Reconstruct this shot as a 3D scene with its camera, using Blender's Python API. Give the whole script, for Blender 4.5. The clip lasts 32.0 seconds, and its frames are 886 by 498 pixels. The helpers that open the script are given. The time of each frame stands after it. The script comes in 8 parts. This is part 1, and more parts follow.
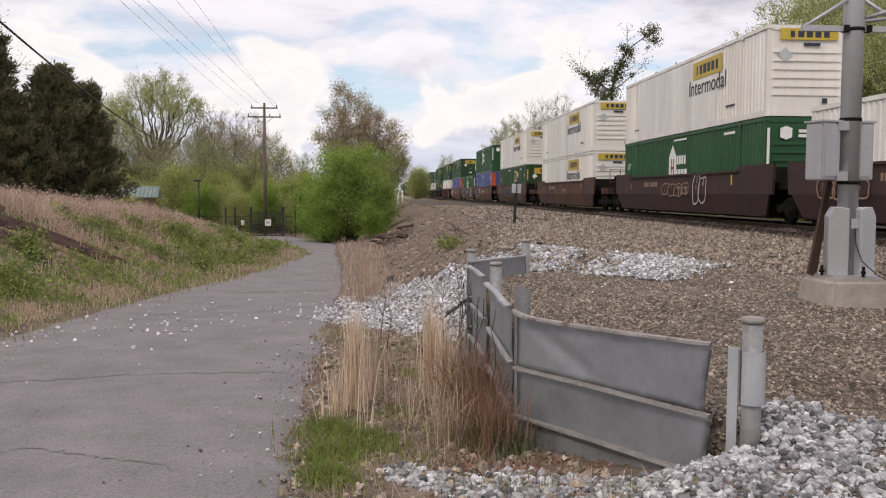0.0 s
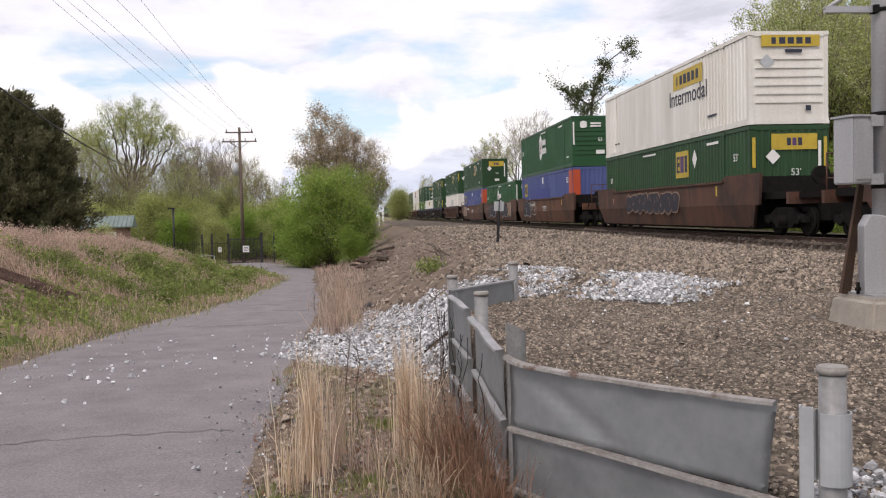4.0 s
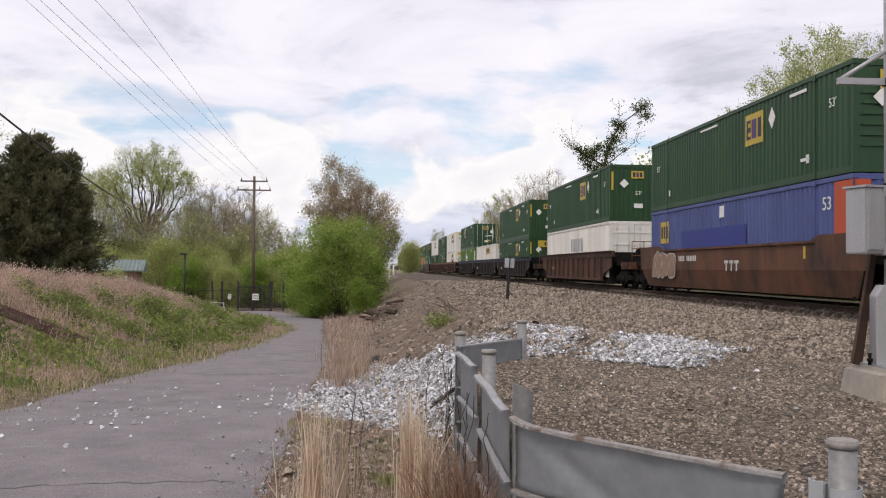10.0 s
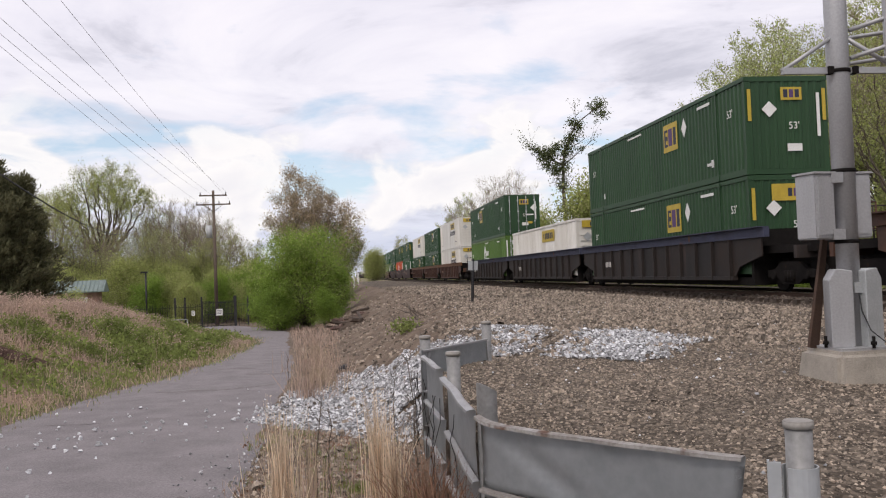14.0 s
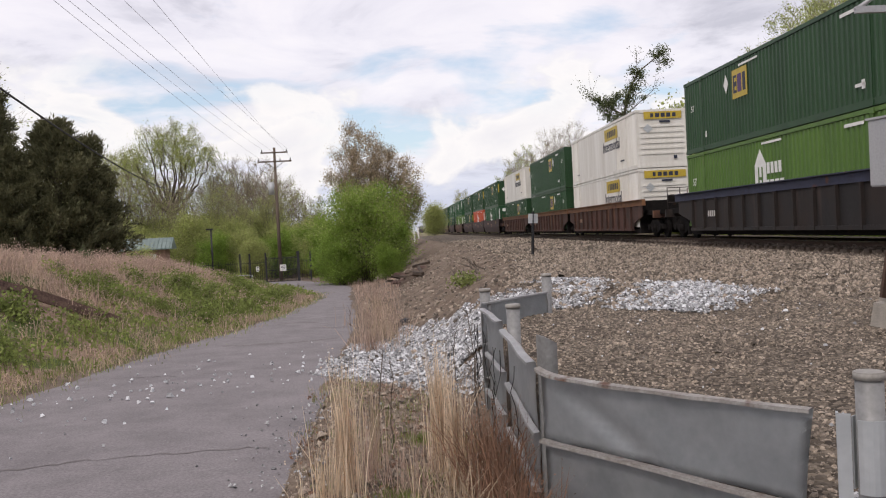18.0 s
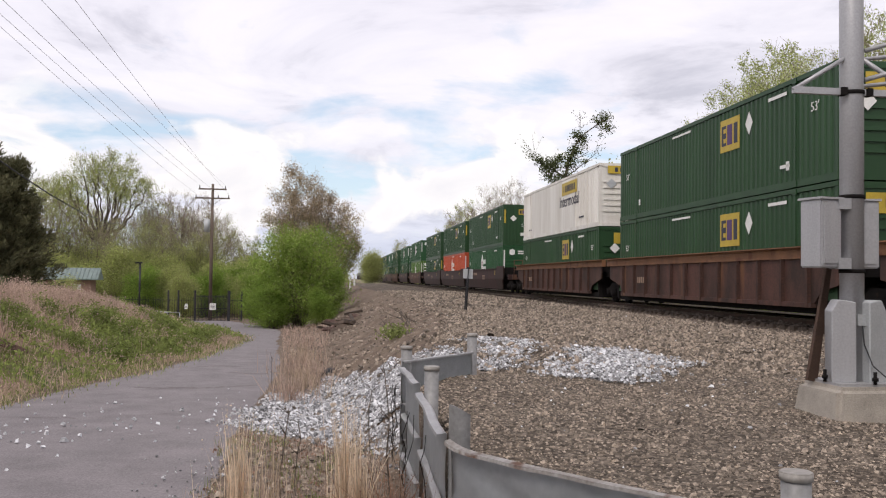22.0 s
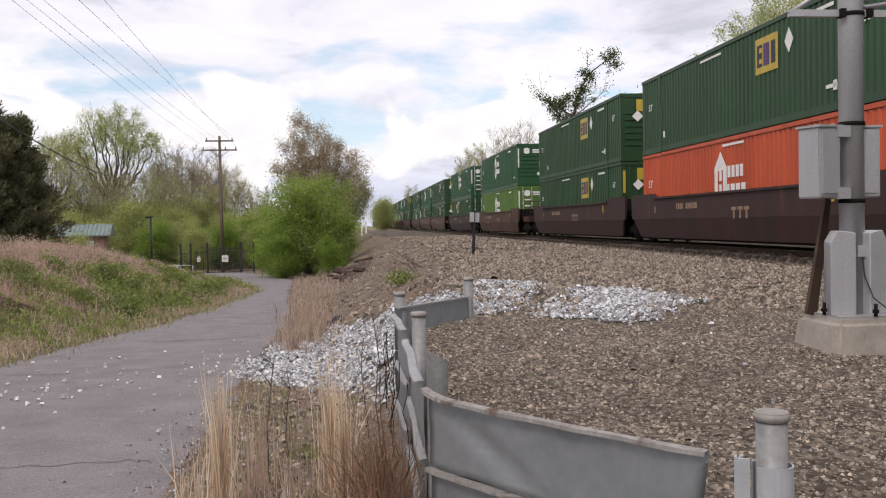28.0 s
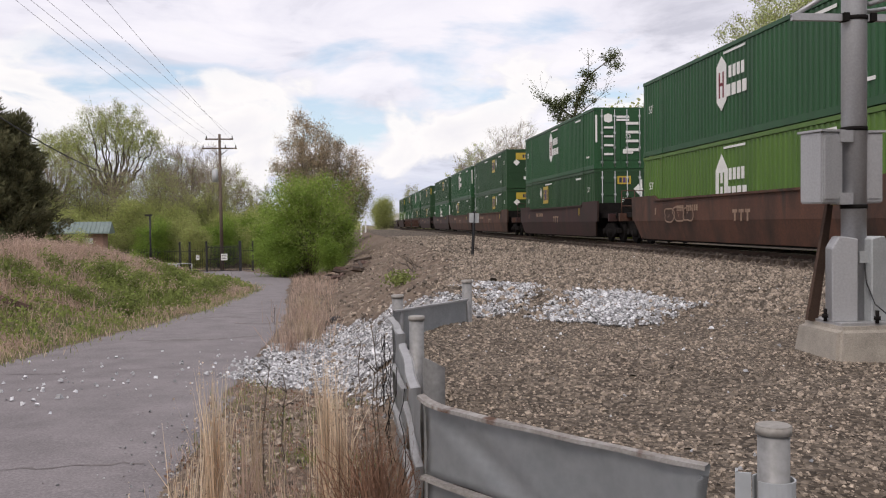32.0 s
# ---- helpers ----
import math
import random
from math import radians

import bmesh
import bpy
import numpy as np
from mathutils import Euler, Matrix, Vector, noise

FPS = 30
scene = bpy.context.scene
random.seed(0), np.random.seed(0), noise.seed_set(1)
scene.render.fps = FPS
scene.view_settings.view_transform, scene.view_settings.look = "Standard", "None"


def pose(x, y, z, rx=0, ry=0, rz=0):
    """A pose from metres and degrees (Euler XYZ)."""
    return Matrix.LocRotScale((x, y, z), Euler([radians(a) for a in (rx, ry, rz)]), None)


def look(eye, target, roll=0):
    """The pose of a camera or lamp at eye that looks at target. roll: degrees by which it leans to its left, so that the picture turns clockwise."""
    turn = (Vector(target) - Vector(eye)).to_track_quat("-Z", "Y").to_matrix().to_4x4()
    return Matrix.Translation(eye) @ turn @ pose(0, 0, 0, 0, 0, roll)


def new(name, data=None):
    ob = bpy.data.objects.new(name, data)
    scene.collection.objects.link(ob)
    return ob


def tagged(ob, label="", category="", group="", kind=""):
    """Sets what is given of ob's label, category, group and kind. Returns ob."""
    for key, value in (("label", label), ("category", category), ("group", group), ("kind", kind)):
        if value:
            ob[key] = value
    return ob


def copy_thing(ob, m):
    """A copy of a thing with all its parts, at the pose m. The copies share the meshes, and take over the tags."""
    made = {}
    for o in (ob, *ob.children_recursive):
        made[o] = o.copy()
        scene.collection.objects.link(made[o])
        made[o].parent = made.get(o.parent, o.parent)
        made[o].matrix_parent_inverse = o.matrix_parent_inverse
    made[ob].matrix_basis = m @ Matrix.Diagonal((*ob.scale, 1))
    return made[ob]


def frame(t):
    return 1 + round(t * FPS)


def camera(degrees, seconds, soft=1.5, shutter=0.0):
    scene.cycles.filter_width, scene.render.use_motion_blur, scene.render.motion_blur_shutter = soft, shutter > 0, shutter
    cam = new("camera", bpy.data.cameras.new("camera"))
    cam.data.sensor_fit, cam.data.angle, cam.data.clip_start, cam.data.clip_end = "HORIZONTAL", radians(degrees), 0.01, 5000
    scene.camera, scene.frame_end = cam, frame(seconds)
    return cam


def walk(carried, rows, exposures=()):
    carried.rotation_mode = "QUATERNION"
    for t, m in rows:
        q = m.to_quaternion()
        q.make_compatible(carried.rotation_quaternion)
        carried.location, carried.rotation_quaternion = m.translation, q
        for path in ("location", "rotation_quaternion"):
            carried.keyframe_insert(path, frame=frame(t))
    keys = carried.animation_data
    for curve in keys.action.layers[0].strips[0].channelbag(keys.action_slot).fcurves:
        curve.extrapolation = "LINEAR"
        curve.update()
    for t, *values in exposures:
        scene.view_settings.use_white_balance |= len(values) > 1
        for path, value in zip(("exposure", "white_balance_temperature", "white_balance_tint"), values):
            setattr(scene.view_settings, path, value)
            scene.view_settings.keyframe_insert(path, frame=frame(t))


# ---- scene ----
cam = camera(53.7, 32.0, soft=1.15)

PATH = [
    (0, (0.182, 0.411, 0.989), (0.323, 2.402, 0.863), 0.3),
    (0.5, (0.157, 0.658, 1.016), (0.308, 2.651, 0.976), -1.0),
    (1, (0.146, 0.922, 0.961), (0.304, 2.916, 0.938), -1.7),
    (1.5, (0.19, 1.204, 0.973), (0.375, 3.195, 0.923), -0.9),
    (2, (0.186, 1.465, 0.932), (0.375, 3.456, 0.936), -1.3),
    (2.5, (0.155, 1.667, 0.931), (0.221, 3.666, 0.892), -1.7),
    (3, (0.215, 1.573, 0.94), (0.223, 3.571, 0.859), -2.8),
    (3.5, (0.315, 1.666, 0.967), (0.392, 3.662, 0.862), -3.6),
    (4, (0.355, 1.773, 0.974), (0.535, 3.763, 0.894), -1.4),
    (4.5, (0.356, 1.803, 0.992), (0.543, 3.793, 1.071), -0.7),
    (6.5, (0.344, 1.778, 0.992), (0.502, 3.77, 1.057), -0.1),
    (7, (0.356, 1.75, 0.989), (0.542, 3.74, 1.051), -1.6),
    (7.5, (0.363, 1.746, 0.984), (0.511, 3.74, 1.033), -2.2),
    (8, (0.349, 1.715, 0.973), (0.449, 3.713, 0.991), -2.1),
    (8.5, (0.354, 1.721, 0.978), (0.46, 3.718, 0.967), -0.2),
    (9, (0.349, 1.757, 0.988), (0.513, 3.75, 0.989), 0.2),
    (9.5, (0.351, 1.778, 0.992), (0.557, 3.767, 1.008), -0.4),
    (10, (0.355, 1.766, 0.992), (0.513, 3.759, 1.036), 0.5),
    (10.5, (0.348, 1.743, 0.987), (0.493, 3.738, 0.976), -0.1),
    (11, (0.353, 1.744, 0.995), (0.515, 3.738, 0.964), -0.6),
    (11.5, (0.356, 1.726, 0.987), (0.515, 3.719, 0.984), -1.3),
    (12, (0.359, 1.73, 0.981), (0.539, 3.721, 0.997), -1.1),
    (12.5, (0.384, 1.734, 0.976), (0.588, 3.723, 1.005), -1.8),
    (13, (0.388, 1.739, 0.972), (0.628, 3.724, 1.001), -2.2),
    (13.5, (0.399, 1.749, 0.974), (0.63, 3.735, 1.004), -2.5),
    (14, (0.392, 1.742, 0.976), (0.632, 3.727, 1.031), -2.2),
    (14.5, (0.406, 1.76, 0.966), (0.679, 3.741, 1.014), -2.0),
    (16.5, (0.41, 1.797, 0.973), (0.609, 3.787, 1.013), -1.6),
    (17, (0.397, 1.801, 0.974), (0.503, 3.799, 0.986), -2.2),
    (17.5, (0.374, 1.777, 0.974), (0.451, 3.776, 0.973), -2.3),
    (18, (0.405, 1.772, 0.965), (0.504, 3.769, 0.921), -2.9),
    (18.5, (0.433, 1.788, 0.967), (0.517, 3.786, 0.961), -4.5),
    (19, (0.489, 1.893, 0.935), (0.652, 3.886, 0.94), -4.6),
    (19.5, (0.542, 2.043, 0.948), (0.997, 3.99, 0.892), -4.3),
    (20, (0.564, 2.127, 0.928), (1.091, 4.055, 0.861), -2.3),
    (20.5, (0.702, 2.119, 0.946), (0.958, 4.091, 0.732), -1.3),
    (20.6, (0.719, 2.099, 0.944), (0.972, 4.071, 0.72), -1.3),
    (20.8, (0.743, 2.053, 0.949), (1.002, 4.029, 0.778), -1.3),
    (21, (0.707, 2.06, 0.956), (1.152, 4.006, 0.846), -2.2),
    (21.2, (0.7, 2.099, 1.0), (0.943, 4.073, 0.796), -4.5),
    (21.5, (0.67, 2.152, 1.029), (1.059, 4.109, 0.888), 1.8),
    (22, (0.558, 2.113, 1.01), (0.8, 4.097, 1.078), 0.8),
    (22.5, (0.647, 2.078, 1.016), (0.714, 4.075, 1.093), 0.5),
    (23, (0.759, 2.048, 1.032), (0.813, 4.047, 1.084), -1.0),
    (23.5, (0.805, 2.025, 1.013), (0.921, 4.021, 0.978), -0.3),
    (24, (0.823, 2.085, 1.018), (0.984, 4.077, 0.936), -1.0),
    (24.5, (0.825, 2.103, 1.019), (0.914, 4.099, 0.931), -2.8),
    (25, (0.847, 2.111, 1.018), (0.992, 4.104, 0.947), -3.8),
    (25.5, (0.828, 2.097, 1.023), (0.977, 4.089, 0.923), -4.0),
    (27.5, (0.821, 2.133, 0.999), (1.068, 4.117, 0.971), 0.4),
    (28, (0.808, 2.27, 1.0), (1.02, 4.258, 0.942), -1.1),
    (28.5, (0.787, 2.378, 1.013), (1.108, 4.351, 1.089), -3.7),
    (29, (0.761, 2.376, 1.013), (1.135, 4.34, 1.074), -2.2),
    (29.5, (0.779, 2.405, 1.013), (1.11, 4.378, 1.025), 1.2),
    (30, (0.782, 2.402, 1.02), (1.081, 4.379, 1.016), 1.5),
    (30.5, (0.778, 2.387, 1.031), (1.04, 4.367, 1.13), 2.0),
    (31, (0.794, 2.396, 1.028), (1.052, 4.374, 1.173), 2.2),
    (31.5, (0.817, 2.296, 1.041), (1.018, 4.284, 1.133), -0.2),
    (32, (0.824, 2.331, 1.029), (1.037, 4.319, 0.97), -0.7),
]
walk(cam, [(t, look(eye, target, roll)) for t, eye, target, roll in PATH],
     [(0, 0.0, 6800, 14), (2, 0.02, 6850, 14), (3, 0.04, 6700, 13), (4, 0.16, 6680, 13), (6, -0.10, 6650, 13), (7, -0.18, 6600, 13), (8, -0.15, 6600, 13), (9, 0.0, 6660, 13), (16, -0.02, 6660, 13), (17, -0.06, 6660, 13), (18, -0.03, 6680, 13), (19, -0.14, 6680, 13), (20, 0.25, 6800, 14), (20.8, 0.4, 6800, 14), (21.3, 0.4, 6800, 14), (22, 0.06, 6680, 13), (23, -0.12, 6680, 13), (24, 0.09, 6680, 13), (25, 0.13, 6680, 13),
      (27, 0.1, 6700, 13), (28, 0.09, 6700, 13), (29, 0.0, 6700, 13), (30, 0.08, 6720, 14), (30.6, -0.1, 6640, 12), (31.2, -0.15, 6600, 11), (32, 0.0, 6680, 13)])

# ---- sky and sun ----
world = bpy.data.worlds.new("sky_world")
scene.world = world
world.use_nodes = True
wn, wl = world.node_tree.nodes, world.node_tree.links
wn.clear()


def wnode(kind, **values):
    n = wn.new(kind)
    for key, v in values.items():
        n.inputs[key].default_value = v
    return n


def wmath(op, a, b=None):
    n = wn.new("ShaderNodeMath")
    n.operation = op
    for i, v in enumerate((a, b)):
        if v is None:
            continue
        if isinstance(v, (int, float)):
            n.inputs[i].default_value = v
        else:
            wl.new(v, n.inputs[i])
    return n.outputs[0]


def wramp(fac, stops):
    n = wn.new("ShaderNodeValToRGB")
    e = n.color_ramp.elements
    while len(e) < len(stops):
        e.new(0.5)
    for el, (pos, col) in zip(e, stops):
        el.position, el.color = pos, (*col, 1)
    wl.new(fac, n.inputs[0])
    return n.outputs[0]


SUN_EL, SUN_AZ = radians(48), radians(215)
sky = wn.new("ShaderNodeTexSky")
sky.sky_type, sky.sun_disc, sky.sun_elevation, sky.sun_rotation = "NISHITA", False, SUN_EL, SUN_AZ
coords = wn.new("ShaderNodeTexCoord")
sep = wn.new("ShaderNodeSeparateXYZ")
wl.new(coords.outputs["Generated"], sep.inputs[0])
up = wmath("MAXIMUM", sep.outputs[2], 0.0)
flat = wmath("ADD", up, 0.16)
plane = wn.new("ShaderNodeCombineXYZ")
wl.new(wmath("DIVIDE", sep.outputs[0], flat), plane.inputs[0])
wl.new(wmath("DIVIDE", sep.outputs[1], flat), plane.inputs[1])
puffs = wnode("ShaderNodeTexNoise", Scale=1.5, Detail=10.0, Roughness=0.54, Distortion=0.25)
wl.new(plane.outputs[0], puffs.inputs["Vector"])
shade = wnode("ShaderNodeTexNoise", Scale=1.35, Detail=9.0, Roughness=0.60, Distortion=0.6)
wl.new(plane.outputs[0], shade.inputs["Vector"])
thin = wramp(sep.outputs[2], [(0.05, (0.06, 0.06, 0.06)), (0.15, (0.0, 0.0, 0.0)), (0.24, (0.10, 0.10, 0.10)), (0.5, (0.16, 0.16, 0.16))])
# rounded fair-weather clouds low over the horizon
billow = wnode("ShaderNodeTexNoise", Scale=7.0, Detail=9.0, Roughness=0.52, Distortion=0.35)
squash = wn.new("ShaderNodeMapping")
squash.inputs["Scale"].default_value = (1.0, 1.0, 1.9)
squash.inputs["Location"].default_value = (0.35, 0.0, 0.21)
wl.new(coords.outputs["Generated"], squash.inputs[0])
wl.new(squash.outputs[0], billow.inputs["Vector"])
belt = wramp(sep.outputs[2], [(0.0, (0.10, 0.10, 0.10)), (0.10, (0.13, 0.13, 0.13)), (0.19, (0.0, 0.0, 0.0)), (0.26, (-0.0, 0.0, 0.0))])
heap = wramp(wmath("ADD", billow.outputs[0], belt), [(0.58, (0, 0, 0)), (0.64, (1, 1, 1))])
inner = wramp(wmath("ADD", billow.outputs[0], belt), [(0.58, (0.80, 0.83, 0.91)), (0.66, (1.02, 1.02, 1.02)), (0.80, (0.90, 0.91, 0.95))])
cover = wramp(wmath("ADD", puffs.outputs[0], thin), [(0.40, (0, 0, 0)), (0.53, (1, 1, 1))])
low = wramp(sep.outputs[2], [(0.0, (0.60, 0.66, 0.78)), (0.045, (0.80, 0.84, 0.94)), (0.10, (0.985, 0.985, 1.03)), (0.30, (0.985, 0.965, 1.02))])
tone = wramp(shade.outputs[0], [(0.38, (1.0, 1.01, 1.02)), (0.47, (0.95, 0.965, 1.0)), (0.56, (0.87, 0.89, 0.945)), (0.68, (0.62, 0.645, 0.71))])
cloud = wn.new("ShaderNodeMix")
cloud.data_type, cloud.blend_type = "RGBA", "MULTIPLY"
cloud.inputs[0].default_value = 1.0
wl.new(low, cloud.inputs[6])
wl.new(tone, cloud.inputs[7])
blue = wn.new("ShaderNodeMix")
blue.data_type, blue.blend_type = "RGBA", "ADD"
blue.inputs[0].default_value = 1.0
skyscale = wn.new("ShaderNodeVectorMath")
skyscale.operation = "SCALE"
skyscale.inputs[3].default_value = 0.085
wl.new(sky.outputs[0], skyscale.inputs[0])
wl.new(skyscale.outputs[0], blue.inputs[6])
blue.inputs[7].default_value = (0.30, 0.36, 0.42, 1)
both = wn.new("ShaderNodeMix")
both.data_type = "RGBA"
wl.new(cover, both.inputs[0])
wl.new(blue.outputs[2], both.inputs[6])
wl.new(cloud.outputs[2], both.inputs[7])
heaped = wn.new("ShaderNodeMix")
heaped.data_type = "RGBA"
near_low = wramp(sep.outputs[2], [(0.02, (0.35, 0.35, 0.35)), (0.05, (0.9, 0.9, 0.9)), (0.16, (0.9, 0.9, 0.9)), (0.23, (0.0, 0.0, 0.0))])
wl.new(wmath("MULTIPLY", heap, near_low), heaped.inputs[0])
wl.new(both.outputs[2], heaped.inputs[6])
wl.new(inner, heaped.inputs[7])
back = wn.new("ShaderNodeBackground")
back.inputs[1].default_value = 0.98
wl.new(heaped.outputs[2], back.inputs[0])
out = wn.new("ShaderNodeOutputWorld")
wl.new(back.outputs[0], out.inputs[0])

sun = new("sun", bpy.data.lights.new("sun", "SUN"))
sun.data.energy, sun.data.angle, sun.data.color = 1.5, radians(12), (1.0, 0.94, 0.86)
sun.matrix_world = look((0, 0, 60), (60 * math.sin(SUN_AZ) / -math.tan(SUN_EL), 60 * math.cos(SUN_AZ) / -math.tan(SUN_EL), 0))
scene.view_settings.exposure = 0.0


# ---- materials ----
def material(name, base, dark=None, rough=0.8, metal=0.0, scale=6.0, fine=60.0, mix=0.5, bump=0.15, streak=0.0, rust=None, rust_at=0.62, island=0.0, spec=0.4):
    """Two scales of noise between dark and base, optional streaks that run down and rust patches, optional change from piece to piece."""
    m = bpy.data.materials.new(name)
    m.use_nodes = True
    n, l = m.node_tree.nodes, m.node_tree.links
    b = n["Principled BSDF"]
    dark = dark or tuple(c * 0.7 for c in base)
    tc = n.new("ShaderNodeTexCoord")
    big, small = n.new("ShaderNodeTexNoise"), n.new("ShaderNodeTexNoise")
    for t, s, d in ((big, scale, 5), (small, fine, 3)):
        t.inputs["Scale"].default_value, t.inputs["Detail"].default_value = s, d
        t.inputs["Roughness"].default_value = 0.6
    mp = n.new("ShaderNodeMapping")
    mp.inputs["Scale"].default_value = (1, 1, 0.12 if streak else 1)
    l.new(tc.outputs["Object"], mp.inputs[0])
    l.new(mp.outputs[0], big.inputs["Vector"])
    l.new(tc.outputs["Object"], small.inputs["Vector"])
    add = n.new("ShaderNodeMath")
    add.operation = "MULTIPLY_ADD"
    l.new(small.outputs[0], add.inputs[0])
    add.inputs[1].default_value = mix
    half = n.new("ShaderNodeMath")
    half.operation = "MULTIPLY"
    half.inputs[1].default_value = 1.0 - mix
    l.new(big.outputs[0], half.inputs[0])
    l.new(half.outputs[0], add.inputs[2])
    ramp = n.new("ShaderNodeValToRGB")
    e = ramp.color_ramp.elements
    e[0].position, e[0].color, e[1].position, e[1].color = 0.35, (*dark, 1), 0.62, (*base, 1)
    l.new(add.outputs[0], ramp.inputs[0])
    col = ramp.outputs[0]
    if rust:
        rn = n.new("ShaderNodeTexNoise")
        rn.inputs["Scale"].default_value, rn.inputs["Detail"].default_value = scale * 0.8, 8
        l.new(mp.outputs[0], rn.inputs["Vector"])
        rr = n.new("ShaderNodeValToRGB")
        rr.color_ramp.elements[0].position, rr.color_ramp.elements[1].position = rust_at, rust_at + 0.09
        l.new(rn.outputs[0], rr.inputs[0])
        mx = n.new("ShaderNodeMix")
        mx.data_type = "RGBA"
        l.new(rr.outputs[0], mx.inputs[0])
        l.new(col, mx.inputs[6])
        mx.inputs[7].default_value = (*rust, 1)
        col = mx.outputs[2]
    if island:
        g = n.new("ShaderNodeNewGeometry")
        v = n.new("ShaderNodeMapRange")
        v.inputs[3].default_value, v.inputs[4].default_value = 1 - island, 1 + island
        l.new(g.outputs["Random Per Island"], v.inputs[0])
        hs = n.new("ShaderNodeHueSaturation")
        l.new(v.outputs[0], hs.inputs["Value"])
        l.new(col, hs.inputs["Color"])
        col = hs.outputs[0]
    l.new(col, b.inputs["Base Color"])
    b.inputs["Roughness"].default_value, b.inputs["Metallic"].default_value = rough, metal
    b.inputs["Specular IOR Level"].default_value = spec
    if bump:
        bp = n.new("ShaderNodeBump")
        bp.inputs["Strength"].default_value, bp.inputs["Distance"].default_value = bump, 0.02
        l.new(small.outputs[0], bp.inputs["Height"])
        l.new(bp.outputs[0], b.inputs["Normal"])
    return m


def leafy(name, base, dark, through_light=0.35):
    """Foliage: lit from both sides, each leaf of its own tone."""
    m = material(name, base, dark, rough=0.7, scale=0.5, fine=3.0, bump=0, island=0.35, spec=0.25)
    n, l = m.node_tree.nodes, m.node_tree.links
    b, o = n["Principled BSDF"], n["Material Output"]
    tr = n.new("ShaderNodeBsdfTranslucent")
    l.new(b.inputs["Base Color"].links[0].from_socket, tr.inputs[0])
    mx = n.new("ShaderNodeMixShader")
    mx.inputs[0].default_value = through_light
    l.new(b.outputs[0], mx.inputs[1])
    l.new(tr.outputs[0], mx.inputs[2])
    l.new(mx.outputs[0], o.inputs[0])
    return m


RUST = (0.13, 0.05, 0.025)
STEEL = material("galvanised_steel", (0.52, 0.54, 0.555), (0.39, 0.41, 0.425), rough=0.45, metal=0.45, scale=2.5, fine=14, mix=0.3, bump=0.02, rust=(0.16, 0.12, 0.09), rust_at=0.70)
PALE_STEEL = material("pale_galvanised", (0.50, 0.52, 0.53), (0.38, 0.40, 0.41), rough=0.5, metal=0.3, scale=5, fine=50, bump=0.04)
PIPE = material("weathered_pipe", (0.28, 0.278, 0.275), (0.17, 0.168, 0.165), rough=0.55, metal=0.25, scale=4, fine=24, bump=0.03, streak=1, rust=(0.15, 0.12, 0.10), rust_at=0.70)
CAP = material("pale_pressed_caps", (0.37, 0.35, 0.32), (0.24, 0.225, 0.205), rough=0.6, metal=0.15, scale=5, fine=30, bump=0.03)
ALU = material("grey_aluminium", (0.44, 0.44, 0.45), (0.34, 0.34, 0.35), rough=0.45, metal=0.35, scale=3, fine=50, bump=0.03, streak=1)
CONCRETE = material("weathered_concrete", (0.40, 0.36, 0.31), (0.24, 0.22, 0.19), rough=0.9, scale=5, fine=90, bump=0.25)
BLACK = material("black_paint", (0.025, 0.025, 0.028), rough=0.6, bump=0.05)
CAR_BLACK = material("grimy_black_iron", (0.016, 0.014, 0.013), (0.008, 0.007, 0.007), rough=0.9, bump=0.2, rust=(0.035, 0.02, 0.013), rust_at=0.66, spec=0.1)
RAIL = material("rail_side", (0.10, 0.060, 0.042), (0.05, 0.032, 0.025), rough=0.75, metal=0.3, scale=3, bump=0.1)
RAILTOP = material("polished_rail_head", (0.55, 0.55, 0.56), (0.42, 0.42, 0.43), rough=0.25, metal=1.0, scale=4, bump=0)
TIE = material("creosoted_timber", (0.085, 0.062, 0.046), (0.032, 0.024, 0.02), rough=0.9, scale=4, fine=40, bump=0.5)
WOOD = material("weathered_pole_timber", (0.17, 0.13, 0.10), (0.08, 0.06, 0.05), rough=0.9, scale=3, fine=30, bump=0.3, streak=1)
BARK = material("bark", (0.15, 0.12, 0.095), (0.06, 0.05, 0.04), rough=0.95, scale=3, fine=14, bump=0.6)
WHITEP = material("white_paint", (0.80, 0.80, 0.78), (0.66, 0.65, 0.62), rough=0.5, scale=3, fine=30, bump=0.03)
YELLOW = material("yellow_decal", (0.55, 0.40, 0.045), (0.38, 0.27, 0.035), rough=0.5, scale=3, bump=0)
INK = material("dark_lettering", (0.03, 0.035, 0.06), rough=0.6, bump=0)
MAROON = material("maroon_lettering", (0.20, 0.02, 0.03), rough=0.6, bump=0)
SIGNW = material("sign_back_paint", (0.60, 0.60, 0.61), (0.50, 0.50, 0.51), rough=0.55, scale=1.5, fine=20, bump=0.02, streak=1)


# ---- mesh helpers ----
def box(bm, c, s, m=None, taper=1.0):
    """A box with its centre at c and its size s; taper shrinks its top."""
    x, y, z = (v / 2 for v in s)
    co = [(-x, -y, -z), (x, -y, -z), (x, y, -z), (-x, y, -z)] + [(a * taper, b * taper, z) for a, b in ((-x, -y), (x, -y), (x, y), (-x, y))]
    mm = Matrix.Translation(c) @ (m or Matrix())
    v = [bm.verts.new(mm @ Vector(p)) for p in co]
    for f in ((3, 2, 1, 0), (4, 5, 6, 7), (0, 1, 5, 4), (1, 2, 6, 5), (2, 3, 7, 6), (3, 0, 4, 7)):
        bm.faces.new([v[i] for i in f])
    return v


